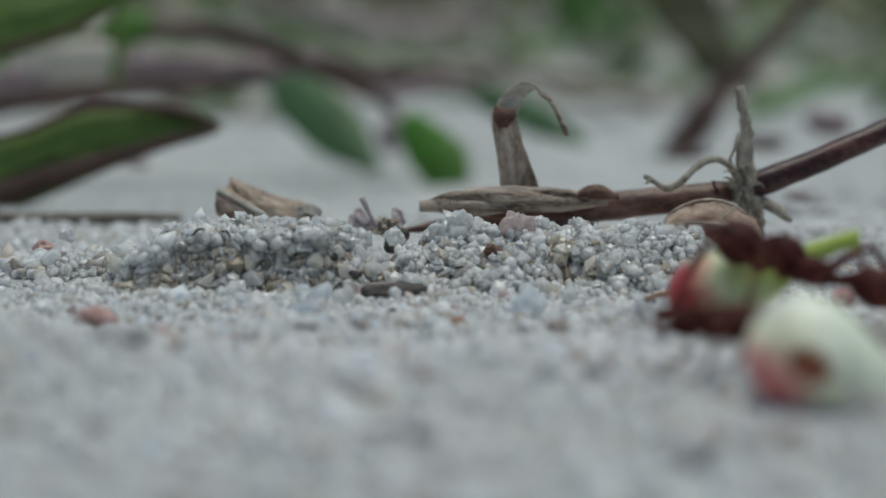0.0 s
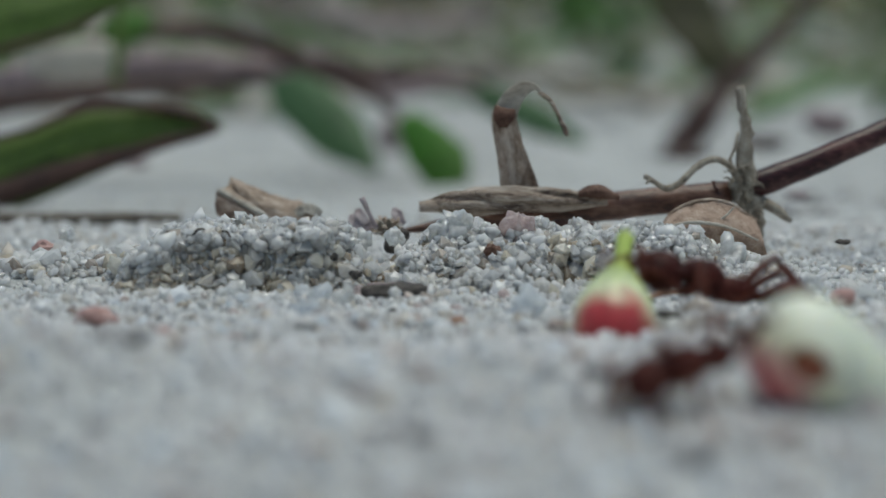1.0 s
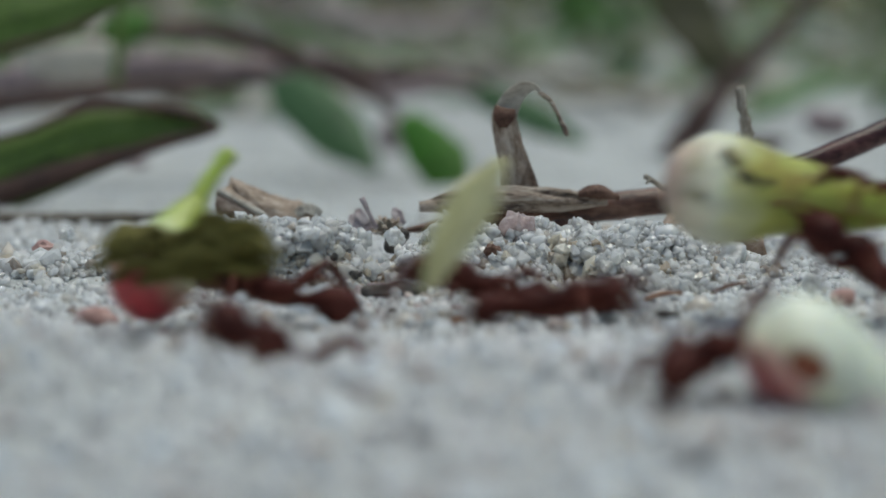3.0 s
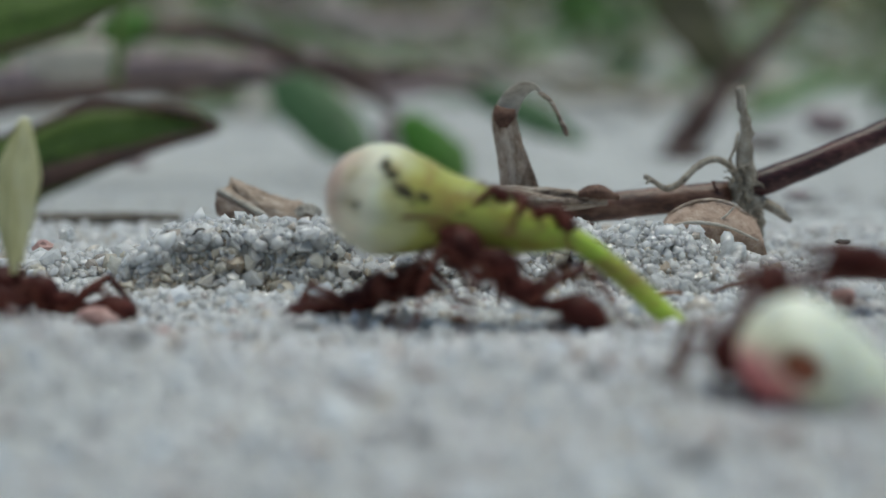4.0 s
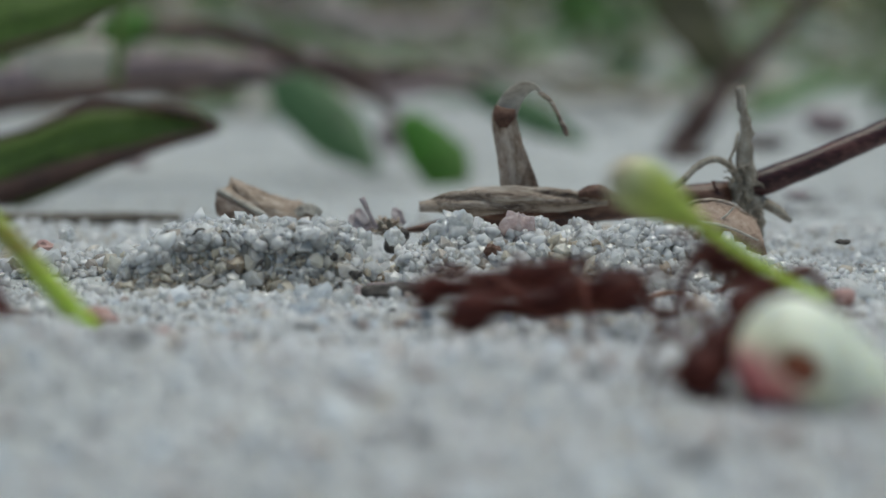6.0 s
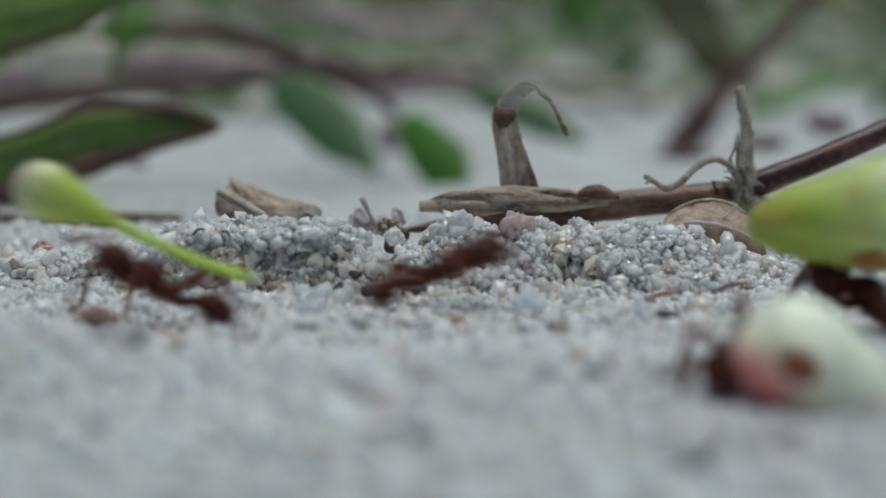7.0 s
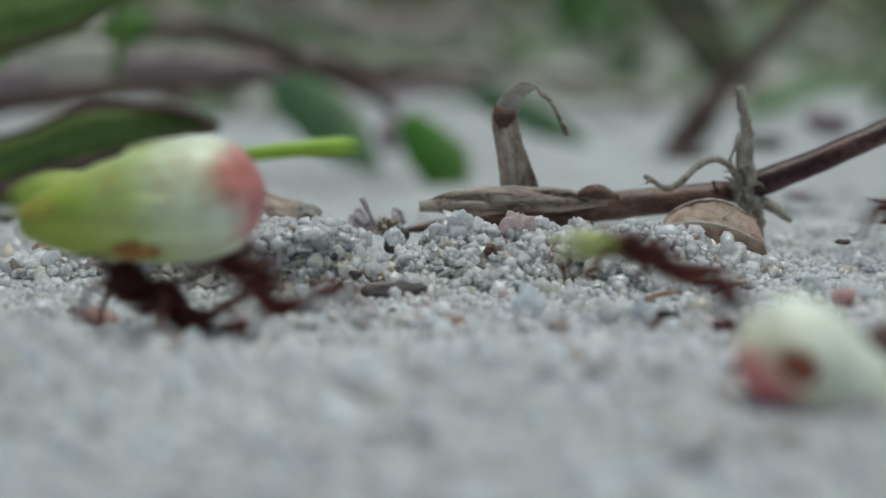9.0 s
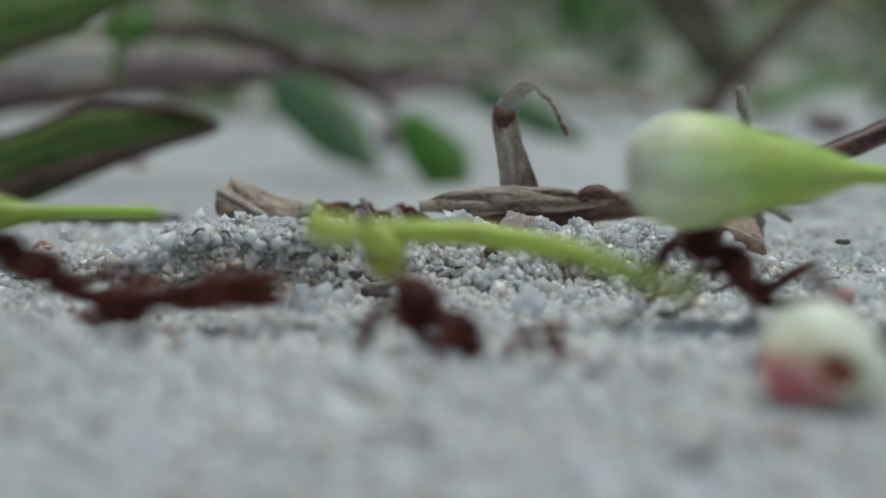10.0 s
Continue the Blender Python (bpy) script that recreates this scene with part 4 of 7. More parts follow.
def build_plants():
    build_leaf("long green leaf with a maroon rim, tip hanging over the sand", [(-36.88, 178, 1.08), (-34.75, 178.5, 1.72), (-32.17, 179, 2.57), (-29.57, 179.5, 3.66), (-26.96, 180, 4.48), (-24.34, 180.5, 4.94), (-21.71, 181, 5.23), (-19.52, 181.5, 5.26), (-17.68, 182, 5.19)], [6.3, 6.1, 5.9, 5.8, 5.3, 4.2, 3.0, 1.95, 0.4], [30, 35, 40, 45, 45, 45, 40, 40, 30],
               ((0, 0.3, 1), (0, 0.3, 1), (0, 0.4, 1)), LEAF, ([(-36.66, 176.8, -0.42), (-34.57, 177.4, 0.24), (-32, 177.9, 1.09), (-29.41, 178.4, 1.9), (-26.83, 179, 2.66), (-24.24, 179.6, 3.38), (-21.62, 180.1, 4.16), (-19.43, 180.6, 4.67), (-17.79, 181.2, 5.05)], [1.9, 1.9, 1.9, 1.7, 1.5, 1.2, 1.0, 0.85, 0.4]), rim=([(-36.86, 178.2, 4.21), (-34.72, 178.6, 4.5), (-32.57, 179, 5.06), (-30.38, 179.3, 5.93), (-28.21, 179.7, 6.76), (-26.04, 180.1, 6.93), (-23.87, 180.5, 6.82), (-21.67, 180.8, 6.59), (-19.48, 181.2, 6.03), (-17.96, 181.6, 5.39)], [0.3, 0.32, 0.35, 0.4, 0.45, 0.45, 0.5, 0.6, 0.55, 0.3]))
    build_leaf("broad green leaf with a maroon underside", [(-43.84, 188, 11.18), (-36.36, 188, 13.59), (-30.94, 189, 15.07), (-24.05, 190, 17.22)], [7.6, 6.2, 5.4, 0.8], [40, 40, 50, 30], ((0.3, 0.4, 1), (0.3, 0.4, 1)), LEAF,
               ([(-43.44, 186, 8.46), (-36.12, 186.5, 11.29), (-30.81, 188, 12.94), (-24.53, 190, 16.19)], [0.5, 0.5, 0.45, 0.2]))
    build_leaf("dark blue-green leaf drooping to the sand", [(-22.11, 285, 9.28), (-17.4, 282.3, 4.31), (-12.41, 279.7, -0.31), (-7.98, 277, -4.51)], [3.2, 7.4, 7.2, 1.2], [20, 30, 40, 30], ((0.8, 0.2, 0.6), (0.8, 0.25, 0.5)), LEAF_BLUE)
    build_leaf("bright green leaf touching the sand", [(-4.41, 262, 2.83), (-2.07, 260.3, -0.19), (0.39, 258.7, -2.68), (2.55, 257, -4.43)], [2.6, 5.8, 6.4, 1.8], [30, 40, 40, 30], ((0.7, 0.2, 0.9), (0.7, 0.25, 0.9)), LEAF_BRIGHT)
    build_leaf("narrow blue-green leaf near the sand", [(1.19, 300, 5.36), (7.08, 298, 3.36), (12.91, 296, 0.72), (18.67, 294, -2.33)], [1.5, 4.2, 4.4, 0.6], [30, 40, 40, 30], ((0.4, 0.3, 1), (0.4, 0.3, 1)), LEAF_BLUE)
    build_leaf("upright olive-green leaf on a dark stem", [(33.4, 335, 21.0), (36.6, 333, 14.5), (39.6, 331, 9.4), (41.6, 330, 5.2)], [11.0, 11.5, 9.0, 4.0], [30, 40, 40, 30], ((0.9, 0.2, -0.4), (0.9, 0.2, -0.4)), OLIVE)
    build_leaf("small green leaf on a stem", [(-35.78, 240, 12.31), (-33.4, 240, 13.2), (-30.14, 240, 13.49)], [2, 4, 1], [30, 40, 20], ((0, 0.5, 1), (0, 0.5, 1)), LEAF_BRIGHT)
    build_stem("thick grey-purple runner lying over the sand", [(-63.81, 262, 5.1), (-50.81, 262, 6.52), (-40.42, 262, 7.69), (-29.4, 262, 8.46), (-20.49, 264, 8.16), (-14.83, 268, 9.54)], [1.6, 1.7, 1.9, 1.8, 1.4, 0.9], STEM_GREY)
    build_stem("dark runner along the sand", [(-62.0, 256, 3.4), (-52.0, 256, 4.2), (-43.4, 256, 5.09), (-36.4, 256, 5.86), (-28.2, 257, 6.36), (-20.1, 259, 7.12)], [1.1, 1.2, 1.2, 1.0, 0.8, 0.6], STEM_DARK)
    build_stem("dark arching runner above the sand", [(-39.45, 252, 11.63), (-30.72, 252, 12.75), (-24.27, 256, 12.11), (-18.38, 262, 9.95), (-12.29, 270, 6.84), (-7.08, 275, 4.0), (-4.38, 276, -0.13)], [0.7, 0.9, 1.0, 1.1, 1.0, 0.8, 0.5], STEM_DARK)
    build_stem("dark runner behind the leaves", [(-18.08, 300, 9.43), (-10.75, 302, 6.95), (-3.31, 304, 6.31), (5.75, 306, 5.96)], [0.9, 1.3, 1.5, 1.0], STEM_DARK)
    build_stem("grey runner behind the leaves", [(-11.77, 290, 5.64), (-6.77, 291, 4.53), (-1.01, 292, 5.58), (4.07, 294, 4.8)], [0.8, 1.0, 0.9, 0.6], STEM_GREY)
    build_stem("thin green upright leaf stalk", [(-33.66, 236, 16.96), (-33.44, 236, 12.33), (-33.8, 236, 7.1)], [0.5, 0.6, 0.5], LEAF)
    build_stem("dark upright stem rooted in the sand", [(33.65, 330, -5.09), (36.88, 330, -1.16), (39.85, 330, 3.33), (44.79, 332, 8.18), (49.94, 334, 13.08), (55.12, 336, 19.25)], [2.8, 2.2, 1.7, 1.4, 1.3, 1.2], STEM_DARK)
    build_stem("thin grey-brown stem far behind", [(-36.63, 420, 19.66), (-23.2, 420, 15.54), (-8.81, 425, 12.44), (8.06, 430, 13.48)], [1.2, 1.6, 1.5, 1.2], STEM_GREY)
    tagged(part("pale_scrap", blob(bmesh.new(), (-39.9, 246, 9.4), (5.2, 1.0, 2.4), 4.4, 0.4), BLEACHED), "bleached dry leaf scrap on the runner", "leaf scrap", "leaf scraps")
    for p, size, mat, k in (((42.5, 250, 2.52), (2.6, 2.4, 1.6), STEM_GREY, 1), ((34.39, 245, 0.67), (2.4, 2.0, 1.0), STEM_DARK, 2), ((26.43, 250, -0.83), (3.0, 2.0, 0.7), STEM_DARK, 3), ((26.45, 170, 0.67), (0.9, 0.8, 0.4), STEM_GREY, 4),
                            ((-27.68, 205, 0.83), (1.2, 1.0, 0.5), STEM_GREY, 5), ((-6.29, 270, 0.17), (1.6, 1.5, 2.2), STEM_GREY, 6)):
        tagged(part("leaf_scrap", blob(bmesh.new(), p, size, k * 1.9, 0.6), mat), "dark withered leaf scrap on the sand", "leaf scrap", "leaf scraps")


def build_undergrowth():
    """Far low plants and litter, out of focus."""
    r = random.Random(21)
    groups = (("leaf_litter", 700, 0.0, "brown and grey leaf litter under the plants"), ("undergrowth", 520, 1.0, "low green undergrowth far behind"))
    for name, count, up, lab in groups:
        bm = bmesh.new()
        for k in range(count):
            y = r.uniform(520, 2400) if up else r.uniform(430, 2200)
            x = r.uniform(-0.26, 0.26) * y
            if up and r.random() > 0.35 + 0.65 * (noise.noise(Vector((x / y * 14, y * 0.001, 1.5))) > 0.02):
                continue
            size = r.uniform(14, 38) * (0.8 + y / 2400)
            z = ground_z(x, y)
            a = r.uniform(0, 6.28)
            tilt = r.uniform(0.3, 1.2) if up else r.uniform(0.0, 0.35)
            d = Vector((math.cos(a) * math.cos(tilt), math.sin(a) * math.cos(tilt), math.sin(tilt)))
            base = Vector((x, y, z + (r.uniform(0, 45) if up else 0.5)))
            blade(bm, [base, base + d * size * 0.5 + Vector((0, 0, size * 0.08)), base + d * size], [size * 0.08, size * 0.34, size * 0.04], [30, 40, 30], (-d.y, d.x, 0.2), 6, 3, 0.6)
        for k in range(330 if up else 0):
            y = r.uniform(1500, 2700)
            x = r.uniform(-0.27, 0.27) * y
            size = r.uniform(50, 130)
            a, tilt = r.uniform(0, 6.28), r.uniform(-0.3, 1.3)
            d = Vector((math.cos(a) * math.cos(tilt), math.sin(a) * math.cos(tilt), math.sin(tilt)))
            base = Vector((x, y, ground_z(x, y) + r.uniform(0, 260)))
            blade(bm, [base, base + d * size * 0.5 + Vector((0, 0, size * 0.08)), base + d * size], [size * 0.08, size * 0.4, size * 0.04], [30, 40, 30], (-d.y, d.x, 0.2), 6, 3, 0.8)
        # the same cover all round, beyond the bare sand
        for k in range(1700):
            a, d0 = r.uniform(0, 6.28), r.uniform(700, 3000)
            x, y = d0 * math.cos(a), d0 * math.sin(a)
            if y > 0 and abs(x) < 0.26 * y:
                continue
            size = r.uniform(30, 120)
            a, tilt = r.uniform(0, 6.28), r.uniform(0.2, 1.2) * (0.3 + 0.7 * up)
            d = Vector((math.cos(a) * math.cos(tilt), math.sin(a) * math.cos(tilt), math.sin(tilt)))
            base = Vector((x, y, (ground_z(x, y) if abs(x) < 900 and abs(y) < 2500 else 0.0) + r.uniform(0, 60) * up + 0.5))
            blade(bm, [base, base + d * size * 0.5 + Vector((0, 0, size * 0.08)), base + d * size], [size * 0.08, size * 0.34, size * 0.04], [30, 40, 30], (-d.y, d.x, 0.2), 6, 3, 0.6)
        me = mesh(name, bm, SCRUB)
        tagged(new(name, me), lab, "plants", kind="stuff")


# ---- ants ----
def ellipse_tube(bm, x0, x1, radii, flat=1.0, seg=14, drop=0.0, n=12):
    """A rounded body from x0 to x1 along x with the given radii."""
    pts, rs = [], []
    for i in range(n):
        u = i / (n - 1)
        c = math.cos(math.pi * (1 - u))
        x = (x0 + x1) / 2 + (x1 - x0) / 2 * c
        pts.append((x, 0, drop * (1 - c * c)))
        rs.append(max(0.03, float(np.interp(u, np.linspace(0, 1, len(radii)), radii)) * math.sqrt(max(0, 1 - c * c) * 0.9 + 0.02)))
    return tube(bm, pts, rs, seg, flat, 0.06)


LEG_PLAN = ((0.75, 1.25, 62), (0.05, 1.12, 14), (-0.7, 1.45, -62))


def build_ant(label, pitch, size=1.0):
    """An ant 8 mm long, head towards +x, its middle at the origin 1.9 mm above the ground. pitch: degrees by which head and trunk rise."""
    ant = thing("ant", label, "ant", "ants on the trail")
    turn = Matrix.Rotation(radians(-pitch), 4, "Y") @ Matrix.Scale(size, 4)

    joint = mm((-1.6, 0, -0.2))
    rear = Matrix.Translation(turn @ joint) @ Matrix.Rotation(radians(-pitch * 0.4), 4, "Y") @ Matrix.Scale(size, 4) @ Matrix.Translation(-joint)

    def piece(name, bm, mat, parent, shift=(0, 0, 0), bend=0.0):
        place = (rear if name in ("waist", "gaster") else turn) @ Matrix.Translation(mm(shift)) @ Matrix.Rotation(radians(-bend), 4, "Y")
        bmesh.ops.transform(bm, matrix=place, verts=bm.verts)
        return part(name, bm, mat, parent)

    # trunk with its humps and spines
    bm = bmesh.new()
    tube(bm, spline([(-1.75, 0, -0.25), (-1.2, 0, 0.05), (-0.45, 0, 0.0), (0.1, 0, 0.28), (0.75, 0, 0.3), (1.35, 0, 0.1)], 22), lerp_list([0.18, 0.48, 0.54, 0.5, 0.58, 0.7, 0.66, 0.46, 0.26], 22), 14, 1.08, 0.22)
    trunk = piece("trunk", bm, ANT, ant)
    for sx, sy, sz in ((0.75, 0.4, 0.8), (0.75, -0.4, 0.8), (0.2, 0.3, 0.62), (0.2, -0.3, 0.62), (-1.05, 0.28, 0.4), (-1.05, -0.28, 0.4)):
        spine = bmesh.new()
        tube(spine, [(sx, sy * 0.6, sz * 0.6), (sx - 0.12, sy, sz), (sx - 0.3, sy * 1.3, sz + 0.42)], [0.13, 0.08, 0.015], 6)
        piece("spine", spine, ANT, trunk)
    bm = bmesh.new()
    tube(bm, spline([(-1.6, 0, -0.2), (-1.95, 0, 0.0), (-2.25, 0, -0.12), (-2.5, 0, 0.06), (-2.85, 0, -0.08)], 14), lerp_list([0.17, 0.27, 0.18, 0.34, 0.2], 14), 10, 1.0, 0.15)
    piece("waist", bm, ANT, ant)
    bm = bmesh.new()
    ellipse_tube(bm, -1.15, 1.1, [0.5, 0.8, 0.88, 0.8, 0.5], 0.95)
    piece("gaster", bm, ANT, ant, (-3.5, 0, -0.1), 12)
    # head with jaws, eyes and feelers
    bm = bmesh.new()
    ellipse_tube(bm, -1.1, 0.95, [0.8, 1.1, 1.12, 0.95, 0.6], 0.84)
    for sy in (0.55, -0.55):
        tube(bm, [(-0.6, sy * 0.8, 0.2), (-0.95, sy, 0.28), (-1.15, sy * 1.1, 0.36)], [0.3, 0.26, 0.04], 8)
    head = piece("head", bm, ANT, ant, (2.15, 0, 0.12), -28 if pitch < 15 else 8)
    rise_f = 1.45 if pitch < 10 else 0.5
    nod = -28 if pitch < 15 else 8
    for sy in (1, -1):
        bm = bmesh.new()
        tube(bm, spline([(0.62, 0.42 * sy, -0.1), (1.05, 0.5 * sy, -0.12), (1.35, 0.3 * sy, -0.12), (1.45, 0.06 * sy, -0.12)], 8), lerp_list([0.2, 0.17, 0.12, 0.03], 8), 7, 0.6)
        piece("jaw", bm, ANT, head, (2.15, 0, 0.12), nod)
        bm = bmesh.new()
        blob(bm, (0.15, 0.86 * sy, 0.22), (0.17, 0.1, 0.17), 1.0, 0.0, 1)
        piece("eye", bm, EYE_BLACK, head, (2.15, 0, 0.12), nod)
        bm = bmesh.new()
        tube(bm, spline([(0.5, 0.4 * sy, 0.42), (0.7, 0.95 * sy, rise_f * 0.7), (0.85, 1.3 * sy, rise_f)], 8), [0.08] * 8, 6)
        tube(bm, spline([(0.85, 1.3 * sy, rise_f), (1.4, 1.5 * sy, rise_f - 0.2), (2.1, 1.45 * sy, rise_f - 0.75), (2.4, 1.35 * sy, rise_f - 1.1)], 10), lerp_list([0.06, 0.075, 0.1], 10), 6)
        piece("feeler", bm, ANT_LIMB, head, (2.15, 0, 0.12), nod)
    # six legs, each turning on its hip
    for k, (hx, reach, swing) in enumerate(LEG_PLAN):
        for sy in (1, -1):
            a = radians(swing)
            c, s = math.cos(a), math.sin(a)
            rise = math.sin(radians(pitch)) * hx
            hip = Vector((hx, 0.32 * sy, -0.28 + rise)) * size
            drop = -1.62 - rise
            bm = bmesh.new()

            def out(d, z):
                return (s * d * reach * size, c * d * reach * sy * size, z * size)
            tube(bm, spline([out(0, 0), out(0.35, -0.12), out(0.9, 0.55), out(1.75, 1.15)], 12), lerp_list([0.24, 0.2, 0.15, 0.21, 0.19, 0.13], 12), 7)
            tube(bm, spline([out(1.72, 1.17), out(2.15, 0.35), out(2.6, -0.6)], 9), lerp_list([0.12, 0.17, 0.16, 0.09], 9), 7)
            tube(bm, spline([out(2.58, -0.56), out(2.8, drop * 0.75 - 0.1), out(3.2, drop), out(3.45, drop + 0.02)], 9), lerp_list([0.1, 0.09, 0.08, 0.09], 9), 6)
            leg = part("leg", bm, ANT_LIMB, ant)
            leg.location = hip * MM
            leg["phase"] = (k + (sy < 0)) % 2
    return ant


def stride(ant, t0, t1, rate=4.5, wide=17):
    """Key the legs of an ant in an alternating tripod gait from t0 to t1, still before and after."""
    for leg in [o for o in ant.children if o.name.startswith("leg")]:
        place = leg.location.copy()
        rows = [(0.0, Matrix.Translation(place))]
        t, step = max(0.0, t0), 1 / (rate * 4)
        k = 0
        while t < min(10.0, t1):
            q = k * math.pi / 2 + leg["phase"] * math.pi
            if t > 0.05:
                side = 1 if place.y > 0 else -1
                rows.append((t, Matrix.Translation(place) @ pose(0, 0, 0, max(0, math.cos(q)) * 12 * side, 0, math.sin(q) * wide * side)))
            k += 1
            t += step
        if rows[-1][0] < 9.9:
            rows.append((min(9.95, t), Matrix.Translation(place)))
        rows.append((10.0, rows[-1][1]))
        walk(leg, rows)


# ---- buds and plant pieces that the ants carry ----
def rounded(length, radius, n=8):
    """Profile of a rounded end that begins at -length."""
    return [(-length * math.cos(math.pi / 2 * i / n), max(0.04, radius * math.sin(math.pi / 2 * i / n))) for i in range(n)]


def profile(points, n=40):
    pts = spline([(x, r, 0) for x, r in points], n)
    return [(p.x, max(0.03, p.y)) for p in pts]


def build_bud(name, label, body, stalk, mat, stalk_label=""):
    bud = thing(name, label, "flower bud", "plant pieces carried by ants")
    part("bulb", lathe(bmesh.new(), profile(body, 36), 22), mat, bud)
    if stalk:
        pts, radii = stalk
        n = 22
        part("stalk", tube(bmesh.new(), spline(pts, n), lerp_list(radii, n), 10, rough=0.12), mat, bud, stalk_label)
    return bud


def petal_seams(bud, length, radius, x0, mat, n=5):
    """Overlapping petal folds proud of the closed bud."""
    for k in range(n):
        a = 2 * math.pi * k / n + 0.4
        pts = [(x0 + length * u, math.cos(a + 0.5 * u) * (radius(u) + 0.02), math.sin(a + 0.5 * u) * (radius(u) + 0.02)) for u in (0, 0.25, 0.5, 0.75, 1)]
        part("petal_fold", tube(bmesh.new(), spline(pts, 12), lerp_list([0.06, 0.14, 0.15, 0.12, 0.05], 12), 6), mat, bud)


def build_loads():
    L = {}
    L["red"] = build_bud("flower_bud", "pale green flower bud with a crimson tip and short stalk", [(-2.45, 0.05), (-2.2, 0.95), (-1.45, 1.57), (-0.5, 1.77), (0.6, 1.62), (1.8, 1.2), (2.8, 0.78), (3.4, 0.56)],
                         ([(3.2, 0, 0), (4.2, 0, 0.05), (5.2, 0, 0.0), (6.1, 0, -0.15)], [0.52, 0.4, 0.36, 0.44]), BUD_RED)
    L["spotted"] = build_bud("spotted_bud", "large yellow-green bud with dark spots and a long stalk", [(-2.5, 0.1), (-2.25, 1.1), (-1.4, 2.05), (-0.2, 2.46), (1.2, 2.28), (2.7, 1.8), (4.3, 1.52), (5.9, 1.3), (7.2, 1.0), (8.1, 0.7), (8.6, 0.5)],
                             ([(7.9, 0, 0), (9.4, 0, -0.35), (12.6, 0, -2.1), (19.2, 0, -6.4)], [0.6, 0.52, 0.5, 0.56]), BUD_SPOT, "long yellow-green stalk")
    for p, s in (((0.62, -2.2, 0.55), (0.66, 0.12, 0.44)), ((-0.15, -1.85, 1.45), (0.26, 0.12, 0.55)), ((0.2, -2.0, 1.15), (0.36, 0.12, 0.34)), ((1.75, -2.0, 0.6), (0.4, 0.12, 0.25)), ((-0.9, -2.2, -0.2), (0.22, 0.1, 0.3))):
        part("dark_spot", blob(bmesh.new(), p, s, p[0], 0.9), SPOT, L["spotted"])
    part("brown_scar", blob(bmesh.new(), (1.5, -2.02, 0.62), (0.55, 0.1, 0.16), 3.0, 0.9), DRY_BROWN, L["spotted"], "faint brown scar")
    L["club"] = build_bud("club_bud", "small yellow-green club-shaped bud on a long stalk", [(-1.25, 0.06), (-1.05, 0.7), (-0.35, 1.2), (0.6, 1.22), (1.7, 0.88), (2.7, 0.48), (3.3, 0.32)],
                          ([(2.8, 0, 0), (5.0, 0, -0.1), (7.4, 0, -0.1), (9.7, 0, 0.1)], [0.3, 0.24, 0.22, 0.28]), BUD_CLUB)
    L["pear"] = build_bud("pear_bud", "large pear-shaped bud, green neck, cream body and rose-pink end", [(-5.8, 0.15), (-5.55, 0.72), (-4.2, 1.42), (-2.3, 1.97), (-0.2, 2.48), (1.7, 2.7), (3.2, 2.4), (4.2, 1.6), (4.7, 0.5), (4.75, 0.1)], None, BUD_PEAR)
    petal_seams(L["pear"], 5.5, lambda u: float(np.interp(u, [0, 0.35, 0.7, 1], [2.44, 2.68, 2.1, 0.5])), -0.8, BUD_PEAR, 5)
    part("brown_scar", blob(bmesh.new(), (-0.5, -1.62, -1.62), (1.1, 0.4, 0.5), 2.0, 0.9), BRUISE, L["pear"], "orange-brown bruise on the skin")
    L["bulb"] = build_bud("small_bud", "small pale yellow-green bud", [(-1.25, 0.08), (-1.0, 0.75), (-0.1, 1.2), (0.85, 1.05), (1.7, 0.6), (2.3, 0.32), (2.7, 0.2)], None, BUD_GREEN)
    L["green"] = build_bud("stalked_bud", "smooth green bud on a long bright green stalk", [(-2.4, 0.08), (-2.1, 0.7), (-1.0, 1.15), (0.2, 1.15), (1.4, 0.85), (2.2, 0.5), (2.6, 0.42)],
                           ([(2.4, 0, 0), (5.5, 0, 0.3), (9, 0, 0.35), (13.2, 0, 0.0)], [0.44, 0.38, 0.36, 0.42]), BUD_GREEN)
    part("collar", tube(bmesh.new(), [(2.2, 0, 0), (2.5, 0, 0), (2.8, 0, 0)], [0.46, 0.52, 0.44], 10), SPOT, L["green"], "dark collar under the bud")
    L["tiny"] = build_bud("tiny_bud", "tiny torn yellow-green flower bud", [(-0.85, 0.06), (-0.65, 0.5), (0, 0.78), (0.6, 0.6), (1.1, 0.3)], None, BUD_CLUB)
    L["club_two"] = build_bud("club_bud", "dull green club-shaped bud on a straight stalk", [(-1.1, 0.05), (-0.9, 0.6), (-0.2, 1.0), (0.7, 0.9), (1.7, 0.55), (2.6, 0.36)],
                              ([(2.4, 0, 0), (4.4, 0, 0.05), (6.2, 0, 0.05), (7.9, 0, 0)], [0.36, 0.3, 0.28, 0.3]), BUD_GREEN)
    stalk = thing("flower_stalk", "bent yellow-green flower stalk with a torn knob", "flower stalk", "plant pieces carried by ants")
    part("stalk", tube(bmesh.new(), spline([(-3.8, 0, 0.5), (-2.9, 0, 0.1), (-1.2, 0, 0.15), (1.5, 0, 0.35), (4.5, 0, 0.4), (8, 0, -0.1), (13, 0, -1.4)], 36), lerp_list([0.72, 0.66, 0.56, 0.52, 0.52, 0.5, 0.44], 36), 10, rough=0.15), STALK, stalk)
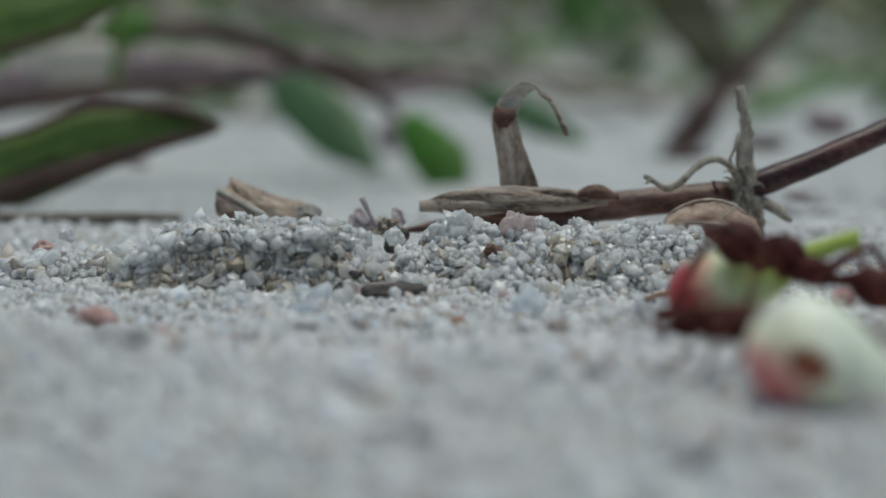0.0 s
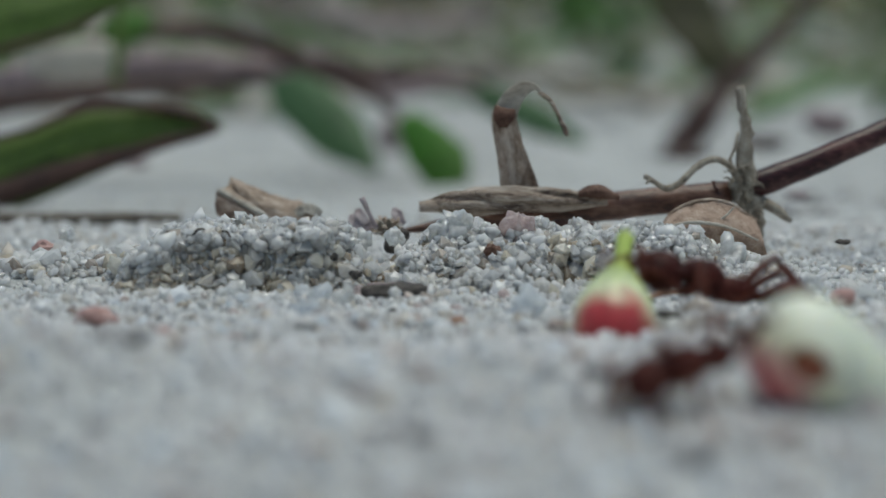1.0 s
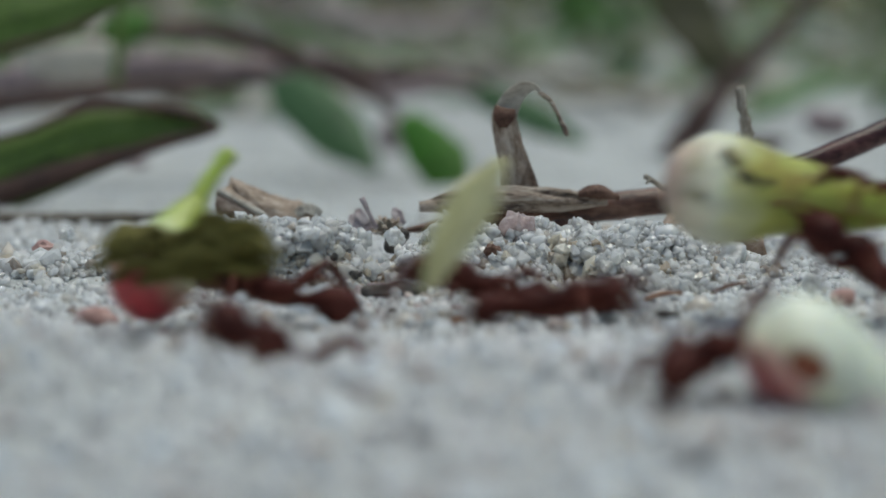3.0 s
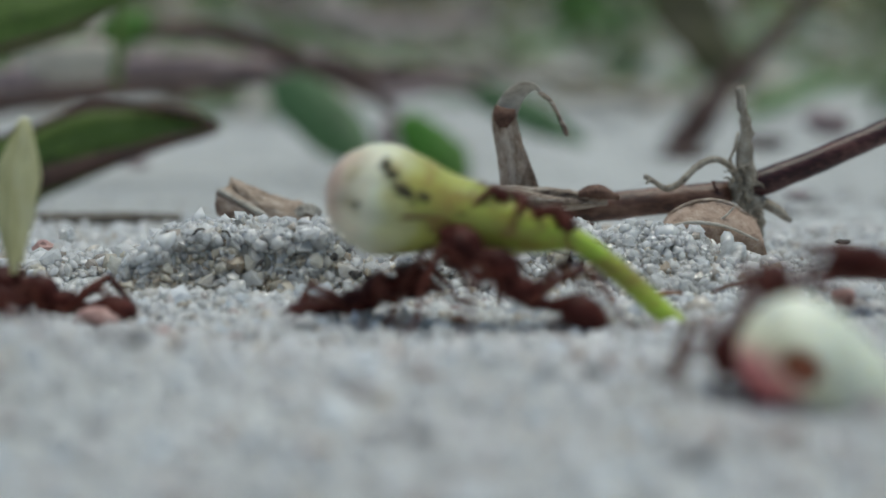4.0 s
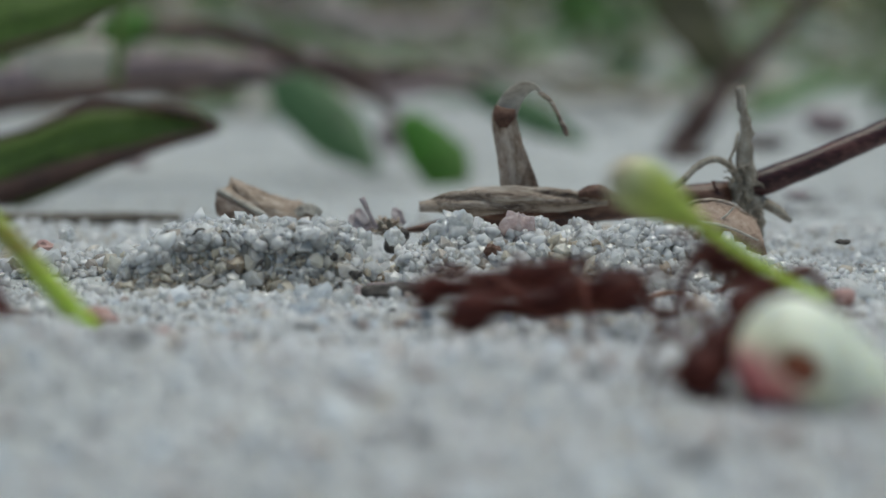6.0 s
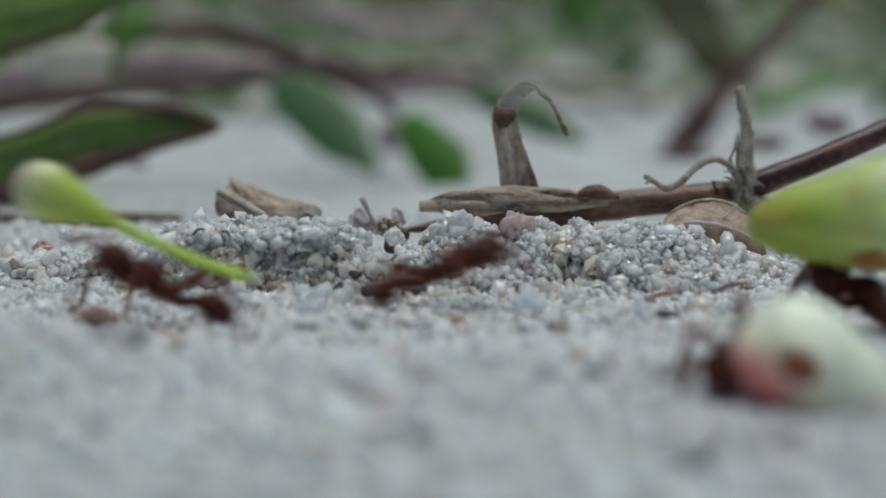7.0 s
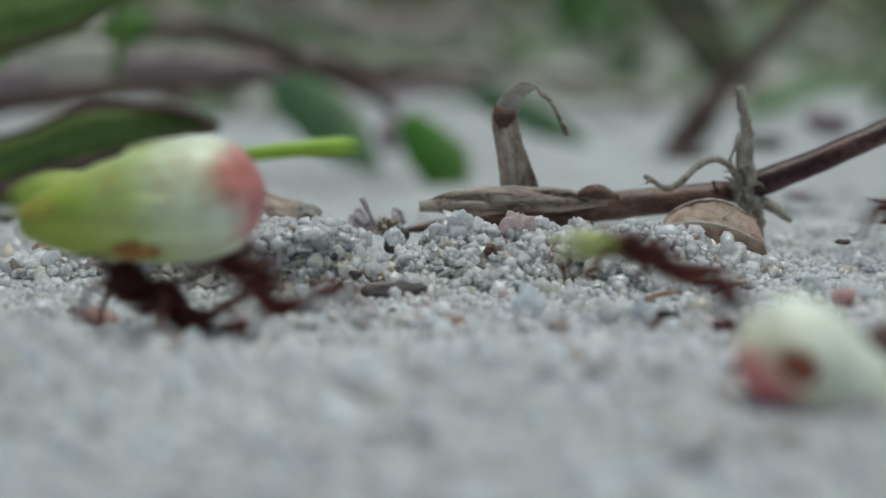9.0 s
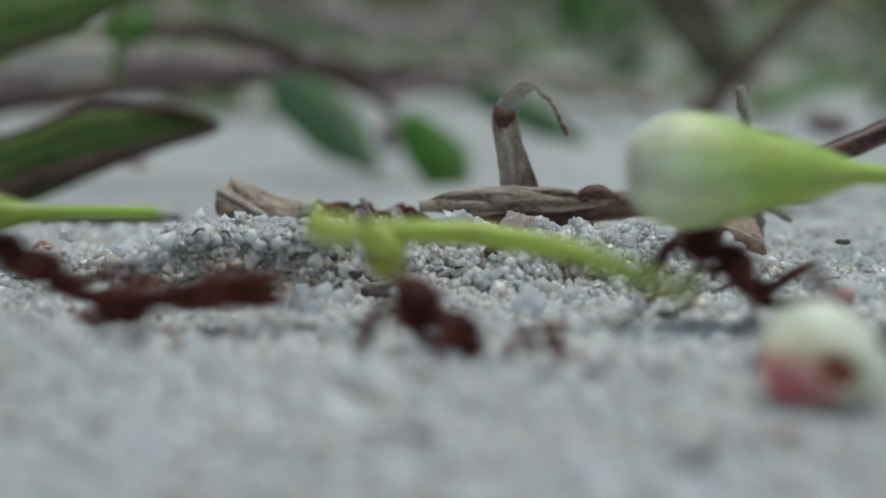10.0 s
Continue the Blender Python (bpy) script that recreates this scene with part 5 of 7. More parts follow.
    part("knob", tube(bmesh.new(), spline([(-0.6, 0, 0.3), (-0.4, 0, -0.5), (-0.2, -0.1, -1.2), (0.0, -0.2, -1.8)], 12), lerp_list([0.6, 0.95, 0.85, 0.35], 12), 10, rough=0.3), STALK, stalk, "torn yellow-green knob")
    part("sheath", tube(bmesh.new(), spline([(-1.6, 0, 0.3), (-1.3, 0, 0.9), (-1.2, 0, 1.1)], 8), lerp_list([0.35, 0.3, 0.1], 8), 8, rough=0.3), DRY_BROWN, stalk)
    L["stalk"] = stalk
    L["big"] = build_bud("large_bud", "large pale green bud with a tapering neck and stalk", [(-2.6, 0.15), (-2.4, 1.2), (-1.5, 2.15), (0.0, 2.55), (1.6, 2.3), (3.2, 1.75), (4.8, 1.4), (6.2, 0.95), (7.0, 0.6), (7.6, 0.48)],
                         ([(7.2, 0, 0), (9, 0, -0.1), (11, 0, -0.3), (13, 0, -0.8)], [0.5, 0.4, 0.38, 0.38]), BUD_BIG)
    scrap = thing("plant_scrap", "crumpled olive-green plant scrap", "plant scrap", "plant pieces carried by ants")
    r = random.Random(4)
    for k in range(26):
        a = -2.9 + 0.225 * k
        bm = bmesh.new()
        z = r.uniform(-1.0, 1.15) * (1 - (a / 4.2) ** 2)
        blade(bm, [(a - 1.1, r.uniform(-0.9, 0.9), z - 0.3), (a, r.uniform(-1.0, 1.0), z + 0.4), (a + 1.2, r.uniform(-0.9, 0.9), z - r.random() * 0.6)], [0.4, r.uniform(0.8, 1.5), 0.3], [80, 150, 90],
              (r.uniform(-0.4, 0.4), r.uniform(0.1, 0.8), r.choice((-1, 1))), 10, 7, 0.16, 0.5, k)
        part("leaf_shred", bm, MOSS, scrap)
    L["scrap"] = scrap
    pet = thing("petal", "pale cream-yellow petal held upright", "petal", "plant pieces carried by ants")
    part("blade", blade(bmesh.new(), [(-3.2, 0, 0), (-1.2, 0, 0.25), (1.0, 0, 0.2), (3.2, 0, 0)], [0.7, 2.0, 2.3, 0.4], [40, 60, 60, 40], (0, 0.35, 1), 18, 9, 0.14, 0.15, 2.2), PETAL, pet)
    part("midrib", tube(bmesh.new(), spline([(-3.6, -0.1, 0), (-1.2, -0.12, 0.25), (1.0, -0.12, 0.2), (2.8, -0.1, 0)], 14), lerp_list([0.2, 0.16, 0.12, 0.05], 14), 7), PETAL, pet)
    L["petal"] = pet
    dead = thing("fallen_bud", "fallen cream bud with a rose rim and a brown hole", "flower bud")
    part("bulb", lathe(bmesh.new(), profile([(-2.2, 0.45), (-2.05, 1.1), (-1.4, 1.7), (-0.3, 1.98), (1.0, 1.86), (2.4, 1.6), (4.0, 1.2), (5.4, 0.8), (6.4, 0.5)], 36), 24), BUD_DEAD, dead)
    c, out = Vector((-0.95, -1.78, -0.55)), Vector((-0.35, -0.85, -0.4)).normalized()
    u = out.cross(Vector((0, 0, 1))).normalized()
    v = u.cross(out)
    part("hole", tube(bmesh.new(), [c + out * d for d in (-0.2, 0.02, 0.06, 0.08)], [0.72, 0.75, 0.6, 0.3], 14, 0.8, 0.35), ROT, dead, "red-brown rotten hole")
    ring = [c + out * 0.03 + u * (0.95 * math.cos(math.pi * k / 9)) + v * (0.78 * math.sin(math.pi * k / 9)) for k in range(19)]
    part("hole_rim", tube(bmesh.new(), ring, [0.22] * 19, 8, rough=0.4), BUD_DEAD, dead, "swollen cream rim")
    L["dead"] = dead
    return L


GROUND = build_ground()
build_grains()
build_twig()
build_curled_leaf()
build_round_leaf()
build_husk()
build_debris()
build_plants()
build_undergrowth()
LOADS = build_loads()
CARRY = "dark red-brown ant carrying a plant piece overhead"
FREE = "dark red-brown ant hurrying over the sand"

ant_red = build_ant(CARRY, 18, 1.08)
ant_dash_a = build_ant(FREE, 6, 0.9)
ant_keeper = build_ant("dark red-brown ant tugging at the fallen bud", 4, 0.85)
ant_cross_a = build_ant(FREE, 5, 0.95)
ant_cross_b = build_ant(FREE, 5, 1)
ant_cross_c = build_ant(FREE, 5, 1)
ant_scrap = build_ant(CARRY, 30, 0.98)
ant_petal = build_ant(CARRY, 14, 0.95)
ant_spotted = build_ant(CARRY, 34, 1.12)
ant_rider = build_ant("small brown ant riding on the spotted bud", 0, 0.55)
ant_meet = build_ant(FREE, 4, 0.95)
ant_cross_d = build_ant(FREE, 4, 1)
ant_cross_e = build_ant(FREE, 4, 1.12)
ant_dash_b = build_ant(FREE, 4, 0.95)
ant_cross_f = build_ant(FREE, 6, 1.1)
ant_cross_g = build_ant(FREE, 5, 1)
ant_club = build_ant(CARRY, 30, 0.88)
ant_cross_h = build_ant(FREE, 5, 0.9)
ant_pear = build_ant(CARRY, 30, 1.06)
ant_bulb = build_ant(CARRY, 32, 0.9)
ant_green = build_ant(CARRY, 48, 1.12)
ant_cross_i = build_ant(FREE, 4, 0.95)
ant_cross_j = build_ant(FREE, 4, 0.95)
ant_tiny = build_ant(CARRY, 6, 0.85)
ant_climber = build_ant("dark red-brown ant walking along the fallen twig", 4, 0.8)
ant_club_two = build_ant(CARRY, 22, 1)
ant_cross_k = build_ant(FREE, 4, 1)
ant_stalk = build_ant(CARRY, 42, 1.1)
ant_big = build_ant(CARRY, 42, 1.08)


def build_single_grains():
    """The larger loose grains that lie apart on the crust, the heap and the sand before them."""
    r = random.Random(77)
    kinds = []
    for k in range(24):
        bm = bmesh.new()
        bmesh.ops.create_icosphere(bm, subdivisions=1, radius=1.0)
        stretch = [r.uniform(0.7, 1.3) for _ in range(3)]
        for v in bm.verts:
            q = r.uniform(0.7, 1.2)
            v.co = Vector((v.co[i] * stretch[i] * q for i in range(3))) * MM * 0.5
        kinds.append(mesh("grain", bm, (PEBBLE, PEBBLE, GRAIN_CLEAR, GRAIN, PEBBLE_PINK, PEBBLE, GRAIN, PEBBLE_BLUE)[k % 8], smooth=False))
    for k in range(290):
        zone = k % 4
        if zone == 0:
            x, y = r.uniform(-17, -4), r.uniform(115.5, 121)
        elif zone < 3:
            x, y = r.uniform(-2.5, 16), r.uniform(112.5, 121.5)
        else:
            y = r.uniform(101, 114)
            x = r.uniform(-0.2, 0.2) * y
        size = 0.42 + 0.55 * r.random() ** 2.5
        ob = new("grain", kinds[r.randrange(24)])
        ob.parent = GROUND
        ob.matrix_world = Matrix.LocRotScale(mm((x, y, ground_z(x, y) + 0.25 * size)), Euler((r.uniform(0, 6), r.uniform(0, 6), r.uniform(0, 6))), (size, size, size * 0.9))


build_single_grains()


def motions():
    walk(LOADS["red"], [(0, at(12.06, 97, 2.15, 22, 0)), (0.1, at(12.2, 97, 2.42, 25.67, 0)), (0.2, at(12.34, 97, 2.42, 23.33, 0)), (0.3, at(12.08, 97, 2.42, 25, 0)), (0.4, at(12.46, 97, 2.98, 26, 0)), (0.5, at(12.24, 97, 3.08, 30, 0)), (0.6, at(12.4, 97, 3.47, 36, 0)), (0.7, at(12.16, 97, 3.61, 42, 0)), (0.8, at(9.99, 97, 3.03, 46, 0)), (0.9, at(7.84, 97, 2.64, 67.7, 27.3)), (1, at(7.35, 97, 0.92, 28.7, 81)), (1.1, at(7.45, 97, 0.88, 32.6, 76.5)), (1.2, at(8, 97, 1.54, 51.9, 68.5)), (1.3, at(7.51, 97, 2.18, 56.6, 18.4)), (1.4, at(6.02, 97, 2.01, 51.7, 8.1)), (1.5, at(2.88, 97, 2.01, 64.1, 23.4)), (1.6, at(2.37, 97, 1.52, 33.9, 58.4)), (1.7, at(2.44, 97, 2.18, 38.3, 55)), (1.8, at(1.47, 97, 2.66, 52.3, 25)), (1.9, at(0.29, 97, 2.81, 49, 15.3)), (2, at(-3.6, 97, 1.84, 56, 50)), (2.1, at(-3.92, 97, 1.69, 42.8, 51.4)), (2.2, at(-3.51, 97, 2.71, 51.4, 24.5)), (2.3, at(-6.09, 97, 2.35, 65, 90)), (2.4, at(-6.4, 97, 1.62, 36.6, 107.4)), (2.5, at(-6.2, 97, 1.86, 39.5, 113.7)), (2.6, at(-7.02, 97, 2.96, 50, 90)), (2.7, at(-7.74, 97, 3.32, 49.4, 61.9)), (3, at(-12.19, 97, 3.08, 51.7, 43)), (3.3, at(-17.51, 97, 2.96, 54.5, 36.1)), (3.55, at(-22.84, 97, 2.96, 54.5, 36.1)), (3.85, at(-36.85, 97, 2.96, 54.5, 36.1)), (10, at(-36.85, 97, 2.96, 54.5, 36.1))])
    walk(LOADS["scrap"], [(0, at(43.14, 95, 2.65, 0, 0)), (1.33, at(43.14, 95, 2.65, 0, 0)), (1.7, at(23.14, 95, 2.65, 0, 0)), (1.9, at(17.75, 95, 2.65, -3, 0)), (2, at(15.88, 95, 3, 0, 0)), (2.1, at(14.32, 95, 2.65, 2, 0)), (2.2, at(10.57, 95, 3, 0, 0)), (2.3, at(7.99, 95, 2.65, 4, 0)), (2.4, at(6.04, 95, 3, -2, 0)), (2.5, at(2.75, 95, 3.24, 3, 0)), (2.6, at(-2.06, 95, 3.72, 8, 0)), (2.7, at(-3.65, 95, 4.08, 4, 0)), (3, at(-10.75, 95, 3.84, 0, 0)), (3.4, at(-22.83, 95, 3.6, 0, 0)), (3.77, at(-42.83, 95, 3.6, 0, 0)), (10, at(-42.83, 95, 3.6, 0, 0))])
    walk(LOADS["petal"], [(0, at(40.59, 99, 3.68, 60, 0)), (1.65, at(40.59, 99, 3.68, 60, 0)), (2, at(22.59, 99, 3.68, 60, 0)), (2.2, at(18.94, 99, 3.68, 65, 0)), (2.3, at(18.03, 99, 3.68, 60, 0)), (2.4, at(16.42, 99, 4.07, 62, 0)), (2.5, at(14.82, 99, 4.17, 66, 0)), (2.6, at(11.3, 99, 5.19, 34, 0)), (2.7, at(8.89, 99, 4.82, 55, 0)), (3.1, at(-2.07, 99, 4.92, 60, 0)), (3.5, at(-14.39, 99, 5.04, 65, 0)), (3.8, at(-19.8, 99, 5.04, 76, 0)), (3.9, at(-19.19, 99, 5.19, 80, 0)), (4, at(-18.4, 99, 6.2, 85, 0)), (4.1, at(-19.8, 99, 5.41, 80, 0)), (4.3, at(-23.74, 99, 5.16, 70, 0)), (4.65, at(-41.74, 99, 5.16, 70, 0)), (10, at(-41.74, 99, 5.16, 70, 0))])
    walk(LOADS["spotted"], [(0, at(49.25, 100, 6.33, -4.5, 0)), (1.88, at(49.25, 100, 6.33, -4.5, 0)), (2.3, at(25.25, 100, 6.33, -4.5, 0)), (2.5, at(21.27, 100, 6.2, -4.5, 0)), (2.6, at(18.54, 100, 6.25, -4.5, 0)), (2.7, at(17.64, 100, 6.7, -4.5, 0)), (3.1, at(9.84, 100, 6.08, -6.5, 0)), (3.5, at(2.88, 100, 5.95, -5.5, 0)), (3.8, at(-1.34, 100, 5.88, -4.5, 0)), (3.9, at(-1.79, 100, 5.2, -5.5, 0)), (4, at(-2.69, 100, 5.78, -11.5, 0)), (4.1, at(-4.28, 100, 4.95, -8.5, 0)), (4.2, at(-6.91, 100, 5.43, -8.5, 0)), (4.3, at(-7.58, 100, 5.78, -12.5, 0)), (4.4, at(-10.24, 100, 5.83, -14.5, 0)), (4.5, at(-11.79, 100, 4.95, -11.5, 0)), (4.6, at(-12.71, 100, 5.1, -10.5, 0)), (4.7, at(-12.98, 100, 5.28, -12.5, 0)), (4.8, at(-14.89, 100, 5.83, -14.5, 0)), (4.9, at(-15.64, 100, 5.83, -15.5, 0)), (5, at(-16.25, 100, 6.33, -17.5, 0)), (5.1, at(-16.99, 100, 6.45, -18.5, 0)), (5.2, at(-19.84, 100, 6.82, -19.5, 0)), (5.3, at(-20.71, 100, 7.07, -20.5, 0)), (5.4, at(-22.81, 100, 7.32, -23.75, 0)), (5.5, at(-23.7, 100, 8.81, -25, 0)), (5.6, at(-24.62, 100, 9.43, -28, 0)), (5.7, at(-25.36, 100, 9.55, -27, 0)), (6.1, at(-33.33, 100, 8.31, -17, 0)), (6.52, at(-57.33, 100, 8.31, -17, 0)), (10, at(-57.33, 100, 8.31, -17, 0))])
    walk(LOADS["club"], [(0, at(40.56, 98, 4.76, -30, 0)), (4.86, at(40.56, 98, 4.76, -30, 0)), (5.2, at(23.56, 98, 4.76, -30, 0)), (5.5, at(17.96, 98, 4.51, -30, 0)), (5.6, at(17.08, 98, 6.1, -33, 0)), (5.7, at(15.97, 98, 7.01, -33, 0)), (6.1, at(5.26, 98, 6.47, -32, 0)), (6.5, at(-5.46, 98, 6.1, -30, 0)), (6.8, at(-12.53, 98, 5.69, -29, 0)), (6.9, at(-13.57, 98, 6.18, -31, 0)), (7, at(-17.34, 98, 6.35, -24, 0)), (7.1, at(-18.29, 98, 6.18, -30, 0)), (7.2, at(-21.29, 98, 6.1, -29, 0)), (7.3, at(-23.97, 98, 5.98, -28, 0)), (7.5, at(-29.34, 98, 5.74, -28, 0)), (7.84, at(-46.34, 98, 5.74, -28, 0)), (10, at(-46.34, 98, 5.74, -28, 0))])
    walk(LOADS["pear"], [(0, at(51.06, 96, 4.94, -4, 0)), (5.9, at(51.06, 96, 4.94, -4, 0)), (6.3, at(29.06, 96, 4.94, -4, 0)), (6.8, at(21.64, 96, 5.42, 4, 0)), (6.9, at(20.45, 96, 5.32, 4, 0)), (7, at(18.65, 96, 5.42, 5, 0)), (7.1, at(17.7, 96, 5.42, 7, 0)), (7.2, at(16.26, 96, 5.89, 8, 0)), (7.3, at(13.39, 96, 5.75, 8, 0)), (7.4, at(11.97, 96, 5.22, 2, 0)), (7.5, at(11.01, 96, 5.18, 2, 0)), (7.6, at(9.27, 96, 5.22, 4, 0)), (7.7, at(7.31, 96, 5.61, 6, 0)), (7.8, at(6.78, 96, 5.61, 6, 0)), (7.9, at(6.11, 96, 5.32, 7, 0)), (8, at(4.2, 96, 5.34, 10, 0)), (8.1, at(3.49, 96, 5.46, 8, 0)), (8.2, at(1.1, 96, 5.94, 5, 0)), (8.3, at(-0.76, 96, 5.89, 9, 0)), (8.4, at(-1.17, 96, 5.8, 4, 0)), (8.5, at(-2.91, 96, 6.09, 6, 0)), (8.6, at(-4.15, 96, 5.75, 3, 0)), (8.7, at(-5.75, 96, 5.75, 0, 0)), (8.8, at(-7.35, 96, 5.75, 2, 0)), (8.9, at(-9.21, 96, 6.25, 5, 0)), (9, at(-12.27, 96, 5.85, 8, 0)), (9.1, at(-12.46, 96, 5.97, 6, 0)), (9.2, at(-13.82, 96, 6.04, 3, 0)), (9.3, at(-15.37, 96, 5.99, 3, 0)), (9.4, at(-16.93, 96, 5.78, 2, 0)), (9.5, at(-17.77, 96, 5.37, 0, 0)), (9.6, at(-19.62, 96, 5.85, 0, 0)), (9.7, at(-20.75, 96, 5.54, 0, 0)), (9.8, at(-21.06, 96, 5.8, 0, 0)), (9.9, at(-24.92, 96, 5.8, 0, 0)), (10, at(-28.74, 96, 5.8, 0, 0))])
    walk(LOADS["bulb"], [(0, at(48.59, 93, 5.2, 0, 0)), (6.86, at(48.59, 93, 5.2, 0, 0)), (7.3, at(22.59, 93, 5.2, 0, 0)), (7.5, at(18.01, 93, 5.2, -5, 0)), (7.6, at(15.87, 93, 5.48, 0, 0)), (7.7, at(12.22, 93, 5.44, -5, 0)), (7.8, at(8.71, 93, 4.27, 5, 0)), (7.9, at(7.08, 93, 5.55, 0, 0)), (8, at(5.23, 93, 5.85, 0, 0)), (8.1, at(3.38, 93, 5.99, 0, 0)), (8.2, at(-0.37, 93, 5.71, 0, 0)), (8.3, at(-3.1, 93, 5.27, 0, 0)), (8.4, at(-6.02, 93, 5.3, 0, 0)), (8.5, at(-9.24, 93, 5.3, 0, 0)), (8.6, at(-14.99, 93, 5.67, -8, 0)), (8.7, at(-17.23, 93, 6.32, 0, 0)), (8.8, at(-21.83, 93, 6.13, 0, 0)), (9.24, at(-47.83, 93, 6.13, 0, 0)), (10, at(-47.83, 93, 6.13, 0, 0))])
    walk(LOADS["green"], [(0, at(58.35, 102, 3.64, 4, 0)), (6.81, at(58.35, 102, 3.64, 4, 0)), (7.3, at(28.35, 102, 3.64, 4, 0)), (7.7, at(18.81, 102, 3.38, 4, 0)), (7.8, at(15.95, 102, 3.74, 5, 0)), (7.9, at(13.1, 102, 4.35, 9, 0)), (8, at(11.06, 102, 5.27, 3, 0)), (8.1, at(9.54, 102, 4.55, 4, 0)), (8.2, at(8.33, 102, 3.64, 16, 0)), (8.3, at(5.54, 102, 2.97, 29, 0)), (8.4, at(4.37, 102, 3, 24, 0)), (8.5, at(3.25, 102, 5.11, 12, 0)), (8.6, at(-1.52, 102, 4.2, 25, 0)), (8.7, at(-3.12, 102, 4.6, 17, 0)), (8.8, at(-7.63, 102, 5.37, 14, 0)), (8.9, at(-14.28, 102, 3.76, 11, 0)), (9, at(-17.02, 102, 5.78, 10, 0)), (9.1, at(-22.25, 102, 5.09, 18, 0)), (9.2, at(-26.83, 102, 4.66, 28, 0)), (9.3, at(-28.78, 102, 4.78, 25, 0)), (9.4, at(-26.71, 102, 6.31, 14, 0)), (9.5, at(-30.52, 102, 6.06, 10, 0)), (9.7, at(-36.35, 102, 5.93, 10, 0)), (9.97, at(-66.35, 102, 5.93, 10, 0)), (10, at(-66.35, 102, 5.93, 10, 0))])
    walk(LOADS["tiny"], [(0, at(37.56, 101, 2.72, 0, 0)), (8.28, at(37.56, 101, 2.72, 0, 0)), (8.6, at(21.56, 101, 2.72, 0, 0)), (8.8, at(14.28, 101, 2.62, 0, 0)), (8.9, at(12.31, 101, 2.72, 0, 0)), (9, at(6.19, 101, 3.68, 0, 0)), (9.1, at(3, 101, 2.72, 0, 0)), (9.2, at(-0.6, 101, 3.23, 0, 0)), (9.3, at(-5.39, 101, 3.1, 0, 0)), (9.4, at(-12.94, 101, 3.23, 0, 0)), (9.5, at(-19.48, 101, 3.23, 0, 0)), (9.6, at(-24.77, 101, 3.23, 0, 0)), (9.7, at(-28.54, 101, 3.23, 0, 0)), (9.97, at(-44.54, 101, 3.23, 0, 0)), (10, at(-44.54, 101, 3.23, 0, 0))])
    walk(LOADS["club_two"], [(0, at(44.02, 99, 5.41, -8, 0)), (8.64, at(44.02, 99, 5.41, -8, 0)), (9, at(25.02, 99, 5.41, -8, 0)), (9.2, at(21.08, 99, 5.53, -8, 0)), (9.3, at(17.13, 99, 5.71, -8, 0)), (9.4, at(11.37, 99, 5.96, -7, 0)), (9.5, at(6.05, 99, 6.64, -11, 0)), (9.6, at(-1.55, 99, 6.1, -10, 0)), (9.7, at(-8.42, 99, 5.11, 0, 0)), (9.8, at(-15.56, 99, 6.84, -17, 0)), (9.9, at(-18.06, 99, 6.15, -9, 0)), (10, at(-20.29, 99, 5.21, 0, 0))])
    walk(LOADS["stalk"], [(0, at(49.71, 96, 3.25, 0, 0)), (8.59, at(49.71, 96, 3.25, 0, 0)), (9, at(26.71, 96, 3.25, 0, 0)), (9.3, at(20.73, 96, 3.25, 0, 0)), (9.4, at(16.54, 96, 3.11, 0, 0)), (9.5, at(14.98, 96, 3.62, 2, 0)), (9.6, at(10.91, 96, 3.69, 4, 0)), (9.7, at(8.15, 96, 4.31, -2, 0)), (9.8, at(3.49, 96, 3.74, 12, 0)), (9.9, at(-0.22, 96, 3.21, 14, 0)), (10, at(-2.01, 96, 4.46, -5, 0))])
    walk(LOADS["big"], [(0, at(55.08, 97, 7.26, -4, 0)), (8.84, at(55.08, 97, 7.26, -4, 0)), (9.3, at(28.08, 97, 7.26, -4, 0)), (9.5, at(22.3, 97, 7.51, -4, 0)), (9.6, at(18.32, 97, 7.87, -4, 0)), (9.7, at(17, 97, 7.6, -4, 0)), (9.8, at(15.11, 97, 8.18, -6, 0)), (9.9, at(12.35, 97, 7.99, -6, 0)), (10, at(10.38, 97, 7.22, -1, 0))])
    walk(LOADS["dead"], [(0, at(12.44, 76, 2.23, -34, 20)), (2.6, at(12.44, 76, 2.23, -34, 20)), (3.8, at(12.18, 76, 2.19, -34, 20)), (4.6, at(12.18, 76, 2.19, -33, 20)), (6.8, at(12.1, 76, 2.19, -34, 20)), (9.5, at(12.1, 76, 2.19, -34, 20)), (9.7, at(12.18, 76, 2.19, -34, 20)), (9.8, at(12.26, 76, 2.12, -35, 24)), (9.9, at(12.54, 76, 2.08, -35, 30)), (10, at(12.79, 76, 2.04, -36, 36))])
